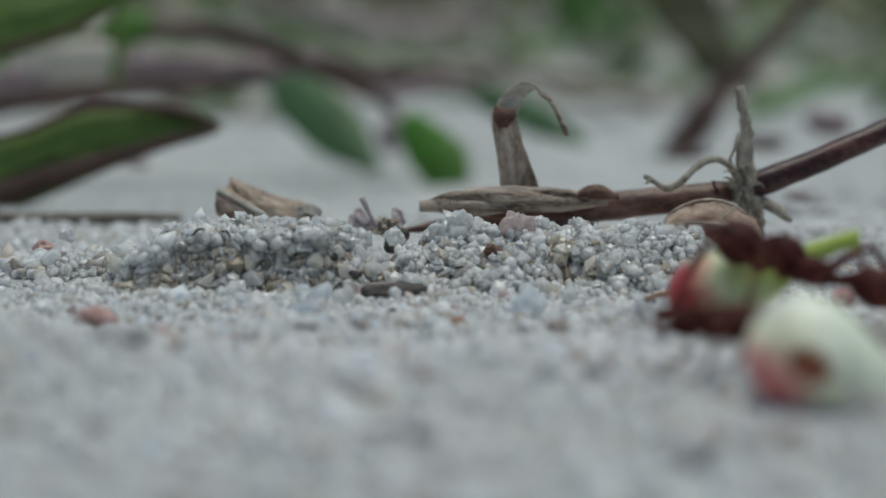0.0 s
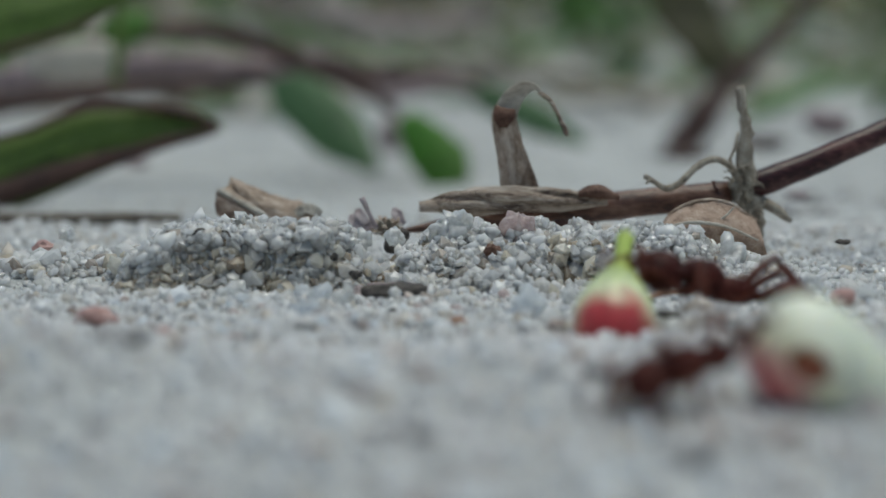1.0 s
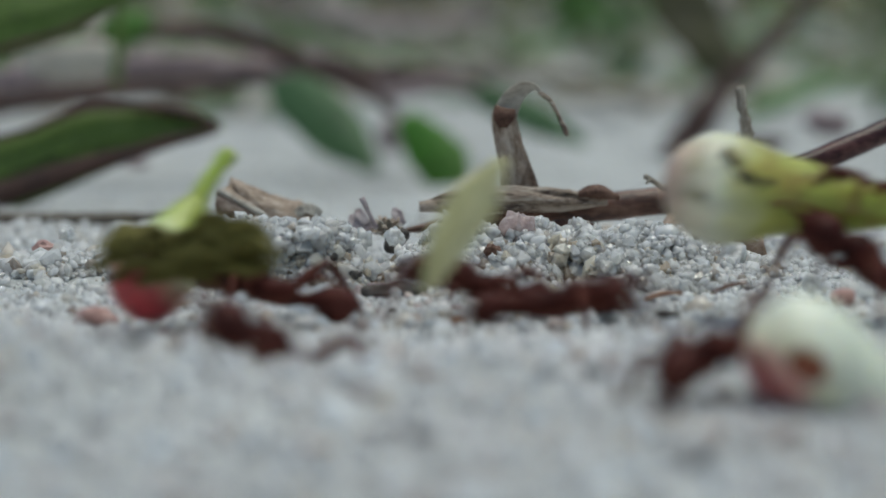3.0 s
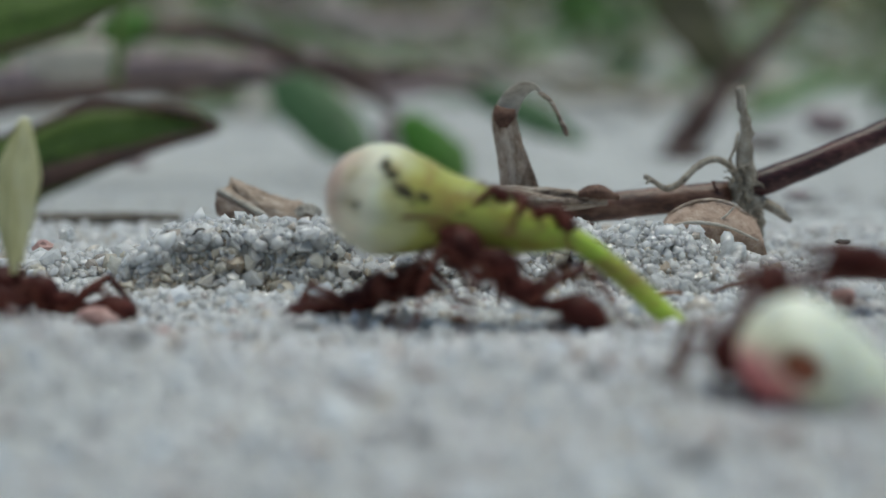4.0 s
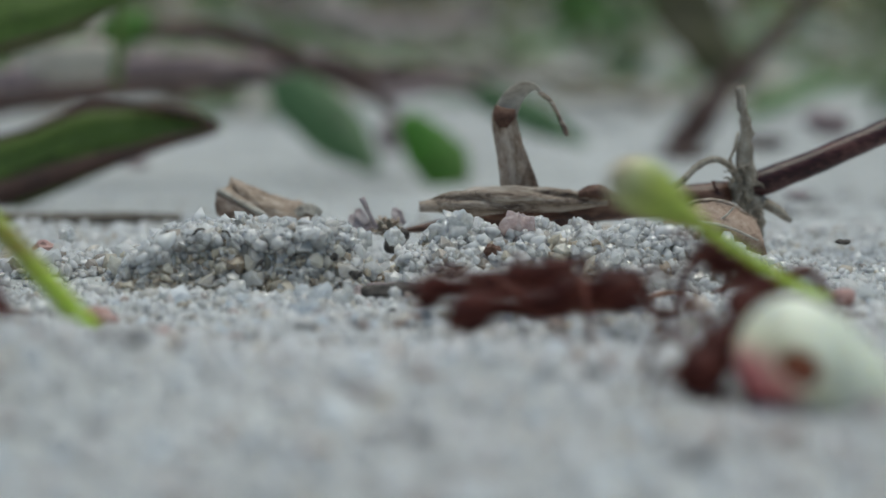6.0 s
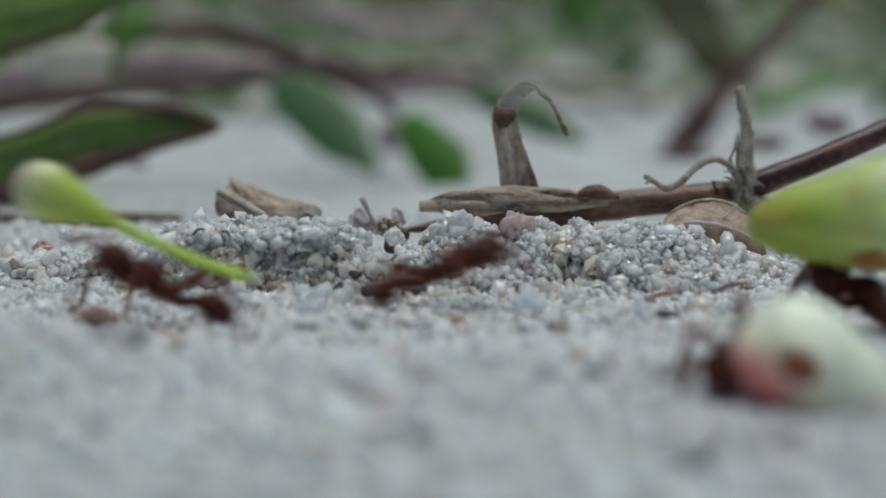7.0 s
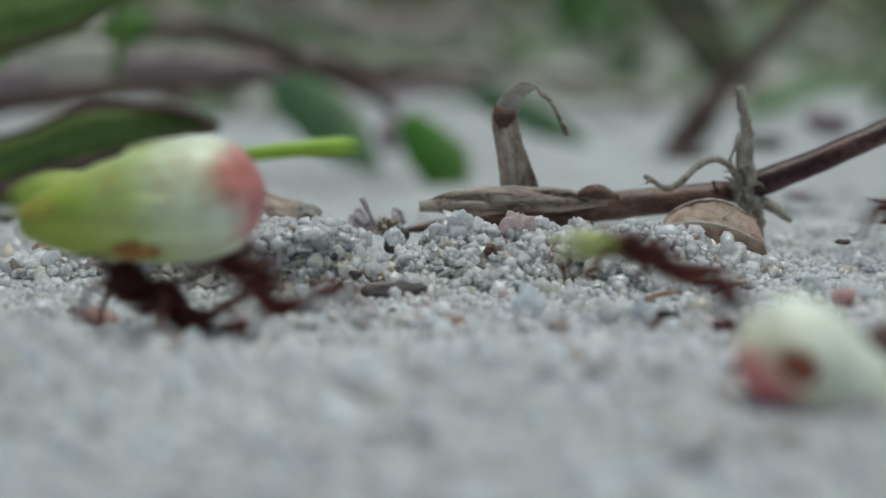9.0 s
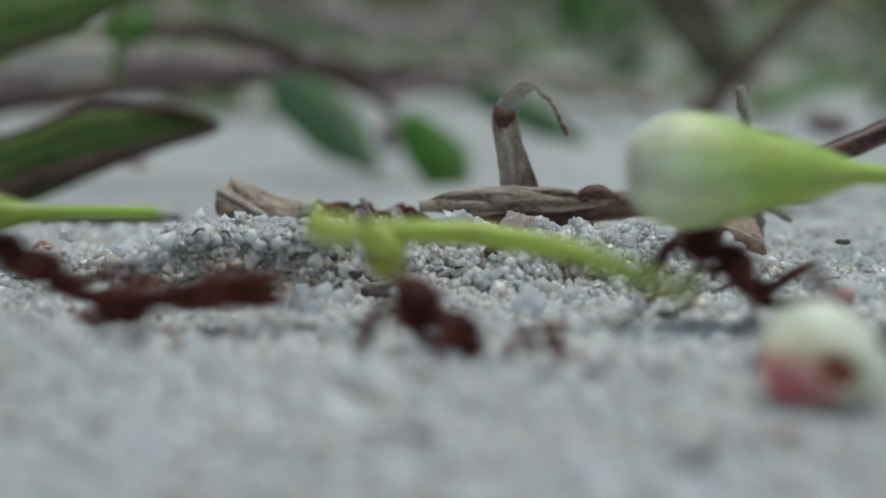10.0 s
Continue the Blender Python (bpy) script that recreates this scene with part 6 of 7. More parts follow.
    walk(ant_red, [(0, at(14.32, 94, 3.56, 0, 160)), (0.3, at(15.07, 95, 3.33, 0, 160)), (0.5, at(16.36, 100, 2.73, 0, 165)), (0.7, at(16.12, 100, 2.18, 5, 170)), (0.8, at(15.01, 98.5, 2.6, 4, 175)), (0.9, at(12.88, 100, 2.43, 0, 180)), (1, at(11.75, 100, 1.93, -4, 180)), (1.1, at(12, 100, 1.8, -8, 180)), (1.2, at(12.25, 100, 1.93, 0, 180)), (1.3, at(12.12, 100, 1.93, 0, 180)), (1.4, at(11, 100, 1.93, 4, 180)), (1.5, at(8.62, 100, 2.68, 0, 180)), (1.6, at(7.01, 100, 2.18, 5, 180)), (1.7, at(6.38, 100, 2.43, 4, 180)), (1.8, at(6.38, 100, 2.3, 0, 180)), (1.9, at(4.14, 100, 2.88, 8, 180)), (2, at(0.4, 100, 3, 0, 180)), (2.1, at(0.52, 100, 2.63, 6, 180)), (2.2, at(0.4, 100, 1.8, 4, 180)), (2.3, at(-1.6, 100, 2.43, 0, 180)), (2.4, at(-2.6, 100, 1.67, 10, 205)), (2.5, at(-2.97, 100, 1.55, 14, 210)), (2.6, at(-2.6, 100, 1.67, 0, 180)), (2.7, at(-3.59, 100, 1.93, 0, 180)), (3, at(-8.33, 100, 1.93, 0, 180)), (3.3, at(-13.83, 100, 1.93, 0, 180)), (3.55, at(-19.32, 100, 1.93, 0, 180)), (3.7, at(-22.81, 100, 1.93, 0, 180)), (4, at(-36.81, 100, 1.93, 0, 180)), (10, at(-36.81, 100, 1.93, 0, 180))])
    stride(ant_red, 0, 3.8, 4.5, 17)
    walk(ant_dash_a, [(0, at(12.15, 96, 0.02, 14, 180)), (0.1, at(10.23, 96, -0.18, 16, 180)), (0.2, at(7.23, 96, -0.23, 16, 180)), (0.3, at(3.27, 96, -0.23, 18, 180)), (0.4, at(-3.1, 96, 0.07, 18, 180)), (0.5, at(-7.89, 96, 0.86, 16, 180)), (0.6, at(-12.92, 96, 1.23, 8, 180)), (0.7, at(-16.33, 96, 1.66, 6, 180)), (0.8, at(-21.2, 96, 1.71, 0, 180)), (0.9, at(-25.99, 96, 1.71, 0, 180)), (1.24, at(-42.99, 96, 1.71, 0, 180)), (10, at(-42.99, 96, 1.71, 0, 180))])
    stride(ant_dash_a, 0, 1, 7, 22)
    walk(ant_keeper, [(0, at(12.12, 80, 2.55, 4, 188)), (0.15, at(10.59, 79, 2.43, 4, 188)), (0.3, at(8.9, 78, 2.53, 0, 190)), (0.5, at(8.31, 77, 2.69, -6, 194)), (0.7, at(8.08, 75.5, 2.49, -14, 198)), (1, at(8.3, 75, 2.17, -22, 200)), (1.4, at(8.23, 75, 2.1, -22, 200)), (2, at(8.34, 75, 2.13, -22, 198)), (2.5, at(8.65, 75, 2.36, -22, 198)), (2.7, at(8.9, 75.5, 2.4, -20, 195)), (3.1, at(9.65, 77, 2.41, -26, 215)), (3.5, at(10.36, 78.5, 2.69, -30, 235)), (3.8, at(10.56, 78.5, 2.89, -32, 242)), (4, at(10.6, 78.5, 2.95, -32, 244)), (4.5, at(10.28, 78.5, 2.79, -32, 244)), (4.7, at(9.97, 78.5, 2.55, -32, 244)), (4.9, at(9.54, 78.5, 2.28, -31, 244)), (5.5, at(9.51, 78.5, 2.24, -30, 244)), (6.8, at(10.23, 78.5, 2.2, -26, 240)), (7, at(10.63, 78.5, 2.2, -24, 235)), (7.2, at(11.09, 79, 2.33, -18, 215)), (7.4, at(13.24, 79.5, 2.26, 0, 200)), (8, at(13.74, 79.5, 2.22, 2, 195)), (9.6, at(13.84, 79.5, 2.22, 2, 195)), (10, at(14.44, 79.5, 2.14, 2, 195))])
    stride(ant_keeper, 0, 10, 1.2, 14)
    walk(ant_cross_a, [(0, at(-49.92, 107, 2.08, -8, 0)), (0.97, at(-49.92, 107, 2.08, -8, 0)), (1.35, at(-28.92, 107, 2.08, -8, 0)), (1.5, at(-17.05, 107, 2.03, 14, 0)), (1.6, at(-5.47, 107, 1.27, 10, 0)), (1.7, at(2.69, 107, 2.29, 4, 0)), (1.8, at(12.7, 107, 1.81, 6, 0)), (1.9, at(22.84, 107, 1.81, 0, 0)), (2, at(29.78, 107, 1.81, 0, 0)), (2.38, at(50.78, 107, 1.81, 0, 0)), (10, at(50.78, 107, 1.81, 0, 0))])
    stride(ant_cross_a, 1.25, 2.1, 7, 22)
    walk(ant_cross_b, [(0, at(-46.86, 105, 2.16, 0, 0)), (1.19, at(-46.86, 105, 2.16, 0, 0)), (1.55, at(-27.86, 105, 2.16, 0, 0)), (1.7, at(-19.35, 105, 2.29, 12, 0)), (1.8, at(-10.77, 105, 1.5, 6, 0)), (1.9, at(-6, 105, 1.82, 14, 0)), (2, at(-7.96, 105, 1.71, 28, 0)), (2.1, at(-7.18, 105, 1.64, 14, 0)), (2.2, at(-6.65, 105, 1.5, 8, 0)), (2.3, at(-0.63, 105, 2.29, 0, 0)), (2.4, at(4.08, 105, 2.29, 0, 0)), (2.5, at(10.9, 105, 1.77, 6, 0)), (2.6, at(16.65, 105, 2.43, 0, 0)), (2.7, at(22.67, 105, 2.29, 0, 0)), (2.8, at(27.92, 105, 2.03, 0, 0)), (3.16, at(46.92, 105, 2.03, 0, 0)), (10, at(46.92, 105, 2.03, 0, 0))])
    stride(ant_cross_b, 1.45, 2.9, 6, 22)
    walk(ant_cross_c, [(0, at(-48.85, 101, 0.53, 0, 0)), (1.69, at(-48.85, 101, 0.53, 0, 0)), (2.1, at(-25.84, 101, 0.53, 0, 0)), (2.3, at(-18.27, 101, 0.48, -4, 0)), (2.4, at(-17, 101, 1.42, 0, 0)), (2.5, at(-15.73, 101, 1.8, 8, 0)), (2.6, at(-9.18, 101, 0.92, 0, 20)), (2.7, at(-7.16, 101, 0.53, 6, 10)), (3, at(5.45, 101, 1.04, 0, 0)), (3.3, at(21.08, 101, 1.3, 0, 0)), (3.4, at(28.14, 101, 1.3, 0, 0)), (3.81, at(51.15, 101, 1.3, 0, 0)), (10, at(51.15, 101, 1.3, 0, 0))])
    stride(ant_cross_c, 2, 3.5, 6, 20)
    walk(ant_scrap, [(0, at(43.28, 85, 1.21, 0, 180)), (1.33, at(43.28, 85, 1.21, 0, 180)), (1.7, at(25.16, 85, 1.21, 0, 180)), (1.9, at(19.66, 85, 0.36, 0, 180)), (2, at(17.73, 85, 0.36, 0, 180)), (2.1, at(16.03, 85, 0.36, 0, 180)), (2.2, at(12.41, 85, 0.36, 4, 180)), (2.3, at(10.4, 85, 0.36, -6, 180)), (2.4, at(8.58, 85, 0.36, 6, 180)), (2.5, at(5.69, 85, 0.57, 12, 180)), (2.6, at(1.02, 85, 1, 10, 180)), (2.7, at(-0.04, 85, 0.79, 8, 180)), (3, at(-6.32, 85, 1.11, 0, 180)), (3.4, at(-17.17, 85, 1.21, 0, 180)), (3.77, at(-35.28, 85, 1.21, 0, 180)), (10, at(-35.28, 85, 1.21, 0, 180))])
    stride(ant_scrap, 1.6, 3.5, 5, 17)
    walk(ant_petal, [(0, at(39.49, 103, 1.73, 0, 180)), (1.65, at(39.49, 103, 1.73, 0, 180)), (2, at(21.49, 103, 1.73, 0, 180)), (2.2, at(17.89, 103, 1.6, 0, 180)), (2.3, at(16.6, 103, 1.73, 0, 180)), (2.4, at(14.03, 103, 1.99, 0, 180)), (2.5, at(11.46, 103, 1.52, 0, 180)), (2.6, at(7.09, 103, 2.12, -4, 180)), (2.7, at(7.48, 103, 1.42, 4, 180)), (3.1, at(-2.42, 103, 1.73, 0, 180)), (3.5, at(-15.27, 103, 1.73, 0, 180)), (3.8, at(-18.62, 103, 1.21, 0, 180)), (4, at(-18.11, 103, 1.01, 0, 180)), (4.1, at(-19.39, 103, 1.21, 0, 180)), (4.3, at(-24.02, 103, 1.21, 0, 180)), (4.65, at(-42.02, 103, 1.21, 0, 180)), (10, at(-42.02, 103, 1.21, 0, 180))])
    stride(ant_petal, 1.9, 4.4, 4.5, 17)
    walk(ant_spotted, [(0, at(53.49, 98, 2.55, 0, 180)), (1.88, at(53.49, 98, 2.55, 0, 180)), (2.3, at(29.49, 98, 2.55, 0, 180)), (2.5, at(26.31, 98, 2.55, 0, 180)), (2.7, at(23.85, 98, 3.04, 0, 180)), (3.1, at(16.27, 98, 3.04, 0, 180)), (3.5, at(9.18, 98, 3.16, 0, 180)), (3.8, at(5.27, 98, 3.28, 0, 180)), (3.9, at(4.3, 98, 2.67, 0, 180)), (4, at(2.59, 98, 2.47, 0, 180)), (4.1, at(1.61, 98, 2.05, 0, 180)), (4.2, at(-0.34, 98, 2.1, 0, 180)), (4.3, at(-1.2, 98, 2.18, 0, 180)), (4.4, at(-3.52, 98, 2.3, 0, 180)), (4.5, at(-5.24, 98, 1.81, 0, 180)), (4.6, at(-6.46, 98, 1.86, 0, 180)), (4.7, at(-6.83, 98, 1.81, 0, 180)), (4.8, at(-8.37, 98, 1.81, 0, 180)), (4.9, at(-9.15, 98, 1.68, 0, 180)), (5, at(-9.93, 98, 1.61, 0, 180)), (5.1, at(-10.62, 98, 1.68, 0, 180)), (5.2, at(-14.35, 98, 2.18, 0, 180)), (5.3, at(-15.02, 98, 2.05, 0, 180)), (5.4, at(-16.48, 98, 2.05, 0, 180)), (5.5, at(-17.95, 98, 2.3, 0, 180)), (5.6, at(-18.92, 98, 2.55, 0, 180)), (5.7, at(-20.14, 98, 2.79, 0, 180)), (6.1, at(-27.23, 98, 2.55, 0, 180)), (6.52, at(-51.24, 98, 2.55, 0, 180)), (10, at(-51.24, 98, 2.55, 0, 180))])
    stride(ant_spotted, 2.2, 6.2, 4.5, 17)
    walk(ant_rider, [(0, at(55.27, 99.5, 6.76, 12, 180)), (1.88, at(55.27, 99.5, 6.76, 12, 180)), (2.3, at(31.27, 99.5, 6.76, 12, 180)), (2.5, at(27.31, 99.5, 6.64, 12, 180)), (2.6, at(24.59, 99.5, 6.69, 12, 180)), (2.7, at(23.69, 99.5, 7.13, 12, 180)), (3.1, at(15.95, 99.5, 6.29, 14, 180)), (3.5, at(9.02, 99.5, 6.27, 12, 180)), (3.8, at(4.82, 99.5, 6.32, 12, 180)), (3.9, at(4.38, 99.5, 5.52, 12, 180)), (4, at(3.49, 99.5, 5.45, 18, 180)), (4.1, at(1.93, 99.5, 4.95, 16, 180)), (4.2, at(-0.69, 99.5, 5.42, 16, 180)), (4.3, at(-1.39, 99.5, 5.35, 20, 180)), (4.4, at(-4.03, 99.5, 5.17, 22, 180)), (4.5, at(-5.57, 99.5, 4.63, 18, 180)), (4.6, at(-6.46, 99.5, 4.88, 18, 180)), (4.7, at(-6.76, 99.5, 4.85, 20, 180)), (4.8, at(-8.66, 99.5, 5.17, 22, 180)), (4.9, at(-9.43, 99.5, 5.08, 22, 180)), (5, at(-10.07, 99.5, 5.35, 24, 180)), (5.1, at(-10.81, 99.5, 5.37, 26, 180)), (5.2, at(-13.71, 99.5, 5.52, 28, 180)), (5.3, at(-14.62, 99.5, 5.57, 30, 180)), (5.4, at(-16.83, 99.5, 5.4, 34, 180)), (5.5, at(-17.79, 99.5, 6.69, 36, 180)), (5.6, at(-18.82, 99.5, 6.98, 38, 180)), (5.7, at(-19.54, 99.5, 7.21, 38, 180)), (6.1, at(-27.15, 99.5, 7.01, 28, 180)), (6.52, at(-51.16, 99.5, 7.01, 28, 180)), (10, at(-51.16, 99.5, 7.01, 28, 180))])
    stride(ant_rider, 2.2, 6.2, 1, 6)
    walk(ant_meet, [(0, at(-52.34, 101, 1.2, 0, 0)), (2.77, at(-52.34, 101, 1.2, 0, 0)), (3.2, at(-27.34, 101, 1.2, 0, 0)), (3.5, at(-13.47, 101, 1.08, 0, 0)), (3.7, at(-5.65, 101, 1.2, 0, 0)), (3.8, at(-3.13, 101, 1.25, 10, 0)), (3.9, at(-3.5, 101, 1.41, 10, 0)), (4, at(-3.13, 101, 1.33, 12, 0)), (4.1, at(-0.61, 101, 0.95, 4, 0)), (4.2, at(5.45, 101, 0.82, 0, 0)), (4.3, at(11.5, 101, 0.69, 0, 0)), (4.5, at(21.6, 101, 0.69, 0, 0)), (4.6, at(26.9, 101, 0.69, 0, 0)), (5.03, at(51.9, 101, 0.69, 0, 0)), (10, at(51.9, 101, 0.69, 0, 0))])
    stride(ant_meet, 3.1, 4.7, 4.5, 17)
    walk(ant_cross_d, [(0, at(-53.82, 99, 0.89, 0, 0)), (3.44, at(-53.82, 99, 0.89, 0, 0)), (3.9, at(-26.81, 99, 0.89, 0, 0)), (4.1, at(-17.17, 99, 0.77, 0, 0)), (4.2, at(-11.97, 99, 0.69, 0, 0)), (4.3, at(-9.01, 99, 0.39, 0, 0)), (4.4, at(-3.07, 99, 0.17, 0, 0)), (4.5, at(6.58, 99, -0.45, 6, 0)), (4.6, at(13.51, 99, -0.2, 0, 0)), (4.7, at(21.19, 99, 0.39, 0, 0)), (4.8, at(26.38, 99, 0.39, 0, 0)), (5.26, at(53.39, 99, 0.39, 0, 0)), (10, at(53.39, 99, 0.39, 0, 0))])
    stride(ant_cross_d, 3.8, 4.9, 7, 22)
    walk(ant_cross_e, [(0, at(-54.7, 95, 2.64, 0, 0)), (3.52, at(-54.7, 95, 2.64, 0, 0)), (4, at(-25.7, 95, 2.64, 0, 0)), (4.2, at(-16.21, 95, 2.69, 0, 0)), (4.3, at(-13.84, 95, 2.41, 0, 0)), (4.4, at(-8.16, 95, 1.36, 0, 0)), (4.5, at(-2.94, 95, 0.99, 4, 0)), (4.6, at(-1.99, 95, 1.12, 0, 0)), (4.7, at(-0.09, 95, 1.57, 0, 0)), (4.8, at(5.2, 95, 1.26, 0, 0)), (4.9, at(10.59, 95, 0.97, 0, 0)), (5, at(17, 95, 0.97, 0, 0)), (5.1, at(24.13, 95, 0.97, 0, 0)), (5.58, at(53.13, 95, 0.97, 0, 0)), (10, at(53.13, 95, 0.97, 0, 0))])
    stride(ant_cross_e, 3.9, 5.2, 6, 22)
    walk(ant_dash_b, [(0, at(49.15, 103, 2.51, 0, 180)), (3.47, at(49.15, 103, 2.51, 0, 180)), (3.85, at(28.15, 103, 2.51, 0, 180)), (4, at(20.06, 103, 2.35, 0, 180)), (4.1, at(13.25, 103, 2.61, 0, 180)), (4.2, at(7.09, 103, 2.38, -14, 180)), (4.3, at(2.47, 103, 2.38, -16, 180)), (4.4, at(-2.67, 103, 1.63, 0, 180)), (4.5, at(-9.1, 103, 1.11, -14, 180)), (4.6, at(-12.43, 103, 2.15, 0, 180)), (4.7, at(-17.83, 103, 1.99, 0, 180)), (4.8, at(-24, 103, 1.99, 0, 180)), (4.9, at(-29.14, 103, 1.99, 0, 180)), (5.28, at(-50.14, 103, 1.99, 0, 180)), (10, at(-50.14, 103, 1.99, 0, 180))])
    stride(ant_dash_b, 3.75, 5, 7, 22)
    walk(ant_cross_f, [(0, at(-42.87, 94, 3.8, 0, 0)), (4.76, at(-42.87, 94, 3.8, 0, 0)), (5.1, at(-25.86, 94, 3.8, 0, 0)), (5.3, at(-17.07, 94, 4.03, 10, 0)), (5.4, at(-12.02, 94, 5.21, 8, 0)), (5.5, at(-7.36, 94, 2.86, 12, 0)), (5.6, at(-4.18, 94, 1.96, 12, 0)), (5.7, at(-2.21, 94, 1.79, 16, 0)), (6, at(5.07, 94, 1.91, 0, 0)), (6.4, at(20.09, 94, 1.91, 0, 0)), (6.5, at(25.02, 94, 1.91, 0, 0)), (6.84, at(42.03, 94, 1.91, 0, 0)), (10, at(42.03, 94, 1.91, 0, 0))])
    stride(ant_cross_f, 5, 6.6, 5, 20)
    walk(ant_cross_g, [(0, at(-47.59, 102, 2.25, 0, 0)), (4.83, at(-47.59, 102, 2.25, 0, 0)), (5.2, at(-27.58, 102, 2.25, 0, 0)), (5.4, at(-19.46, 102, 1.1, 0, 0)), (5.5, at(-16.16, 102, 0.59, 0, 0)), (5.6, at(-14.1, 102, 1.36, 8, 0)), (5.7, at(-9.01, 102, 1.79, 8, 0)), (6, at(2.95, 102, 1.74, 0, 0)), (6.3, at(20.77, 102, 1.74, 0, 0)), (6.4, at(27.13, 102, 1.74, 0, 0)), (6.77, at(47.14, 102, 1.74, 0, 0)), (10, at(47.14, 102, 1.74, 0, 0))])
    stride(ant_cross_g, 5.1, 6.5, 5, 20)
    walk(ant_club, [(0, at(45.86, 100, 1.57, 0, 180)), (4.86, at(45.86, 100, 1.57, 0, 180)), (5.2, at(28.86, 100, 1.57, 0, 180)), (5.5, at(23.12, 100, 1.57, 0, 180)), (5.7, at(21.35, 100, 2.58, 0, 180)), (6.1, at(10.38, 100, 2.07, 0, 180)), (6.5, at(-0.6, 100, 1.95, 0, 180)), (6.8, at(-8.04, 100, 1.82, 6, 180)), (6.9, at(-9.58, 100, 2.07, 0, 180)), (7, at(-12.88, 100, 2.02, 0, 180)), (7.1, at(-14.83, 100, 1.82, 0, 180)), (7.2, at(-18.07, 100, 1.82, 0, 180)), (7.3, at(-20.32, 100, 1.82, 0, 180)), (7.5, at(-25.56, 100, 1.82, 0, 180)), (7.84, at(-42.56, 100, 1.82, 0, 180)), (10, at(-42.56, 100, 1.82, 0, 180))])
    stride(ant_club, 5.1, 7.6, 4.5, 17)
    walk(ant_cross_h, [(0, at(-44.92, 107, 2.08, 0, 0)), (6.18, at(-44.92, 107, 2.08, 0, 0)), (6.5, at(-28.92, 107, 2.08, 0, 0)), (6.7, at(-12.11, 107, 2.35, 8, 0)), (6.8, at(-6.69, 107, 2.35, 14, 0)), (6.9, at(-3.58, 107, 1.68, 12, 0)), (7, at(0.16, 107, 1.95, 16, 0)), (7.1, at(6.65, 107, 1.76, 6, 0)), (7.2, at(13.24, 107, 1.54, 0, 0)), (7.3, at(21.78, 107, 1.54, 0, 0)), (7.4, at(28.45, 107, 1.54, 0, 0)), (7.72, at(44.45, 107, 1.54, 0, 0)), (10, at(44.45, 107, 1.54, 0, 0))])
    stride(ant_cross_h, 6.4, 7.5, 5, 20)
    walk(ant_pear, [(0, at(51.77, 97, 1, 0, 180)), (5.9, at(51.77, 97, 1, 0, 180)), (6.3, at(29.76, 97, 1, 0, 180)), (6.8, at(21.03, 97, 1.25, 0, 180)), (6.9, at(20.06, 97, 1.25, 0, 180)), (7, at(18.36, 97, 1.49, 0, 180)), (7.1, at(17.64, 97, 1.37, 0, 180)), (7.2, at(16.18, 97, 1.61, 0, 180)), (7.3, at(13.52, 97, 1.61, 5, 180)), (7.4, at(12.07, 97, 1.12, 5, 180)), (7.5, at(10.98, 97, 1.12, 5, 180)), (7.6, at(9.28, 97, 1.12, 5, 180)), (7.7, at(7.58, 97, 1.49, 0, 180)), (7.8, at(7.1, 97, 1.37, 0, 180)), (7.9, at(6.61, 97, 1.37, 0, 180)), (8, at(4.67, 97, 1.49, 0, 180)), (8.1, at(3.95, 97, 1.49, 0, 180)), (8.2, at(1.52, 97, 1.49, 0, 180)), (8.3, at(-0.41, 97, 1.49, 0, 180)), (8.4, at(-0.78, 97, 1.49, 0, 180)), (8.5, at(-2.47, 97, 1.61, 0, 180)), (8.6, at(-3.92, 97, 1.54, 0, 180)), (8.7, at(-5.38, 97, 1.49, 0, 180)), (8.8, at(-6.95, 97, 1.49, 0, 180)), (8.9, at(-8.89, 97, 1.49, 0, 180)), (9, at(-11.68, 97, 1.25, 0, 180)), (9.1, at(-12.35, 97, 1.29, 0, 180)), (9.2, at(-13.5, 97, 1.29, 0, 180)), (9.3, at(-15.08, 97, 1.25, 0, 180)), (9.4, at(-16.65, 97, 1.25, 0, 180)), (9.5, at(-17.74, 97, 1.25, 0, 180)), (9.6, at(-19.43, 97, 1.49, 0, 180)), (9.7, at(-20.64, 97, 1.49, 0, 180)), (9.8, at(-21.61, 97, 1.49, 0, 180)), (9.9, at(-25, 97, 1.49, 0, 180)), (10, at(-28.88, 97, 1.49, 0, 180))])
    stride(ant_pear, 6.2, 10, 4.5, 17)
    walk(ant_bulb, [(0, at(51.75, 94, 1.38, 0, 180)), (6.86, at(51.75, 94, 1.38, 0, 180)), (7.3, at(25.74, 94, 1.38, 0, 180)), (7.5, at(21.28, 94, 1.5, 0, 180)), (7.6, at(18.93, 94, 1.74, 0, 180)), (7.7, at(15.17, 94, 1.74, 0, 180)), (7.8, at(11.66, 94, 1.27, 0, 180)), (7.9, at(8.12, 94, 2.12, 12, 180)), (8, at(7.18, 94, 2.29, 12, 180)), (8.1, at(5.49, 94, 2.43, 12, 180)), (8.2, at(1.78, 94, 1.74, 0, 180)), (8.3, at(-0.45, 94, 1.62, 0, 180)), (8.4, at(-3.38, 94, 1.62, 0, 180)), (8.5, at(-6.67, 94, 1.74, 0, 180)), (8.6, at(-12.26, 94, 1.9, 0, 180)), (8.7, at(-15.12, 94, 1.74, 0, 180)), (8.8, at(-19.82, 94, 1.86, 0, 180)), (8.9, at(-24.51, 94, 1.86, 0, 180)), (9.34, at(-50.52, 94, 1.86, 0, 180)), (10, at(-50.52, 94, 1.86, 0, 180))])
    stride(ant_bulb, 7.2, 9, 6, 20)
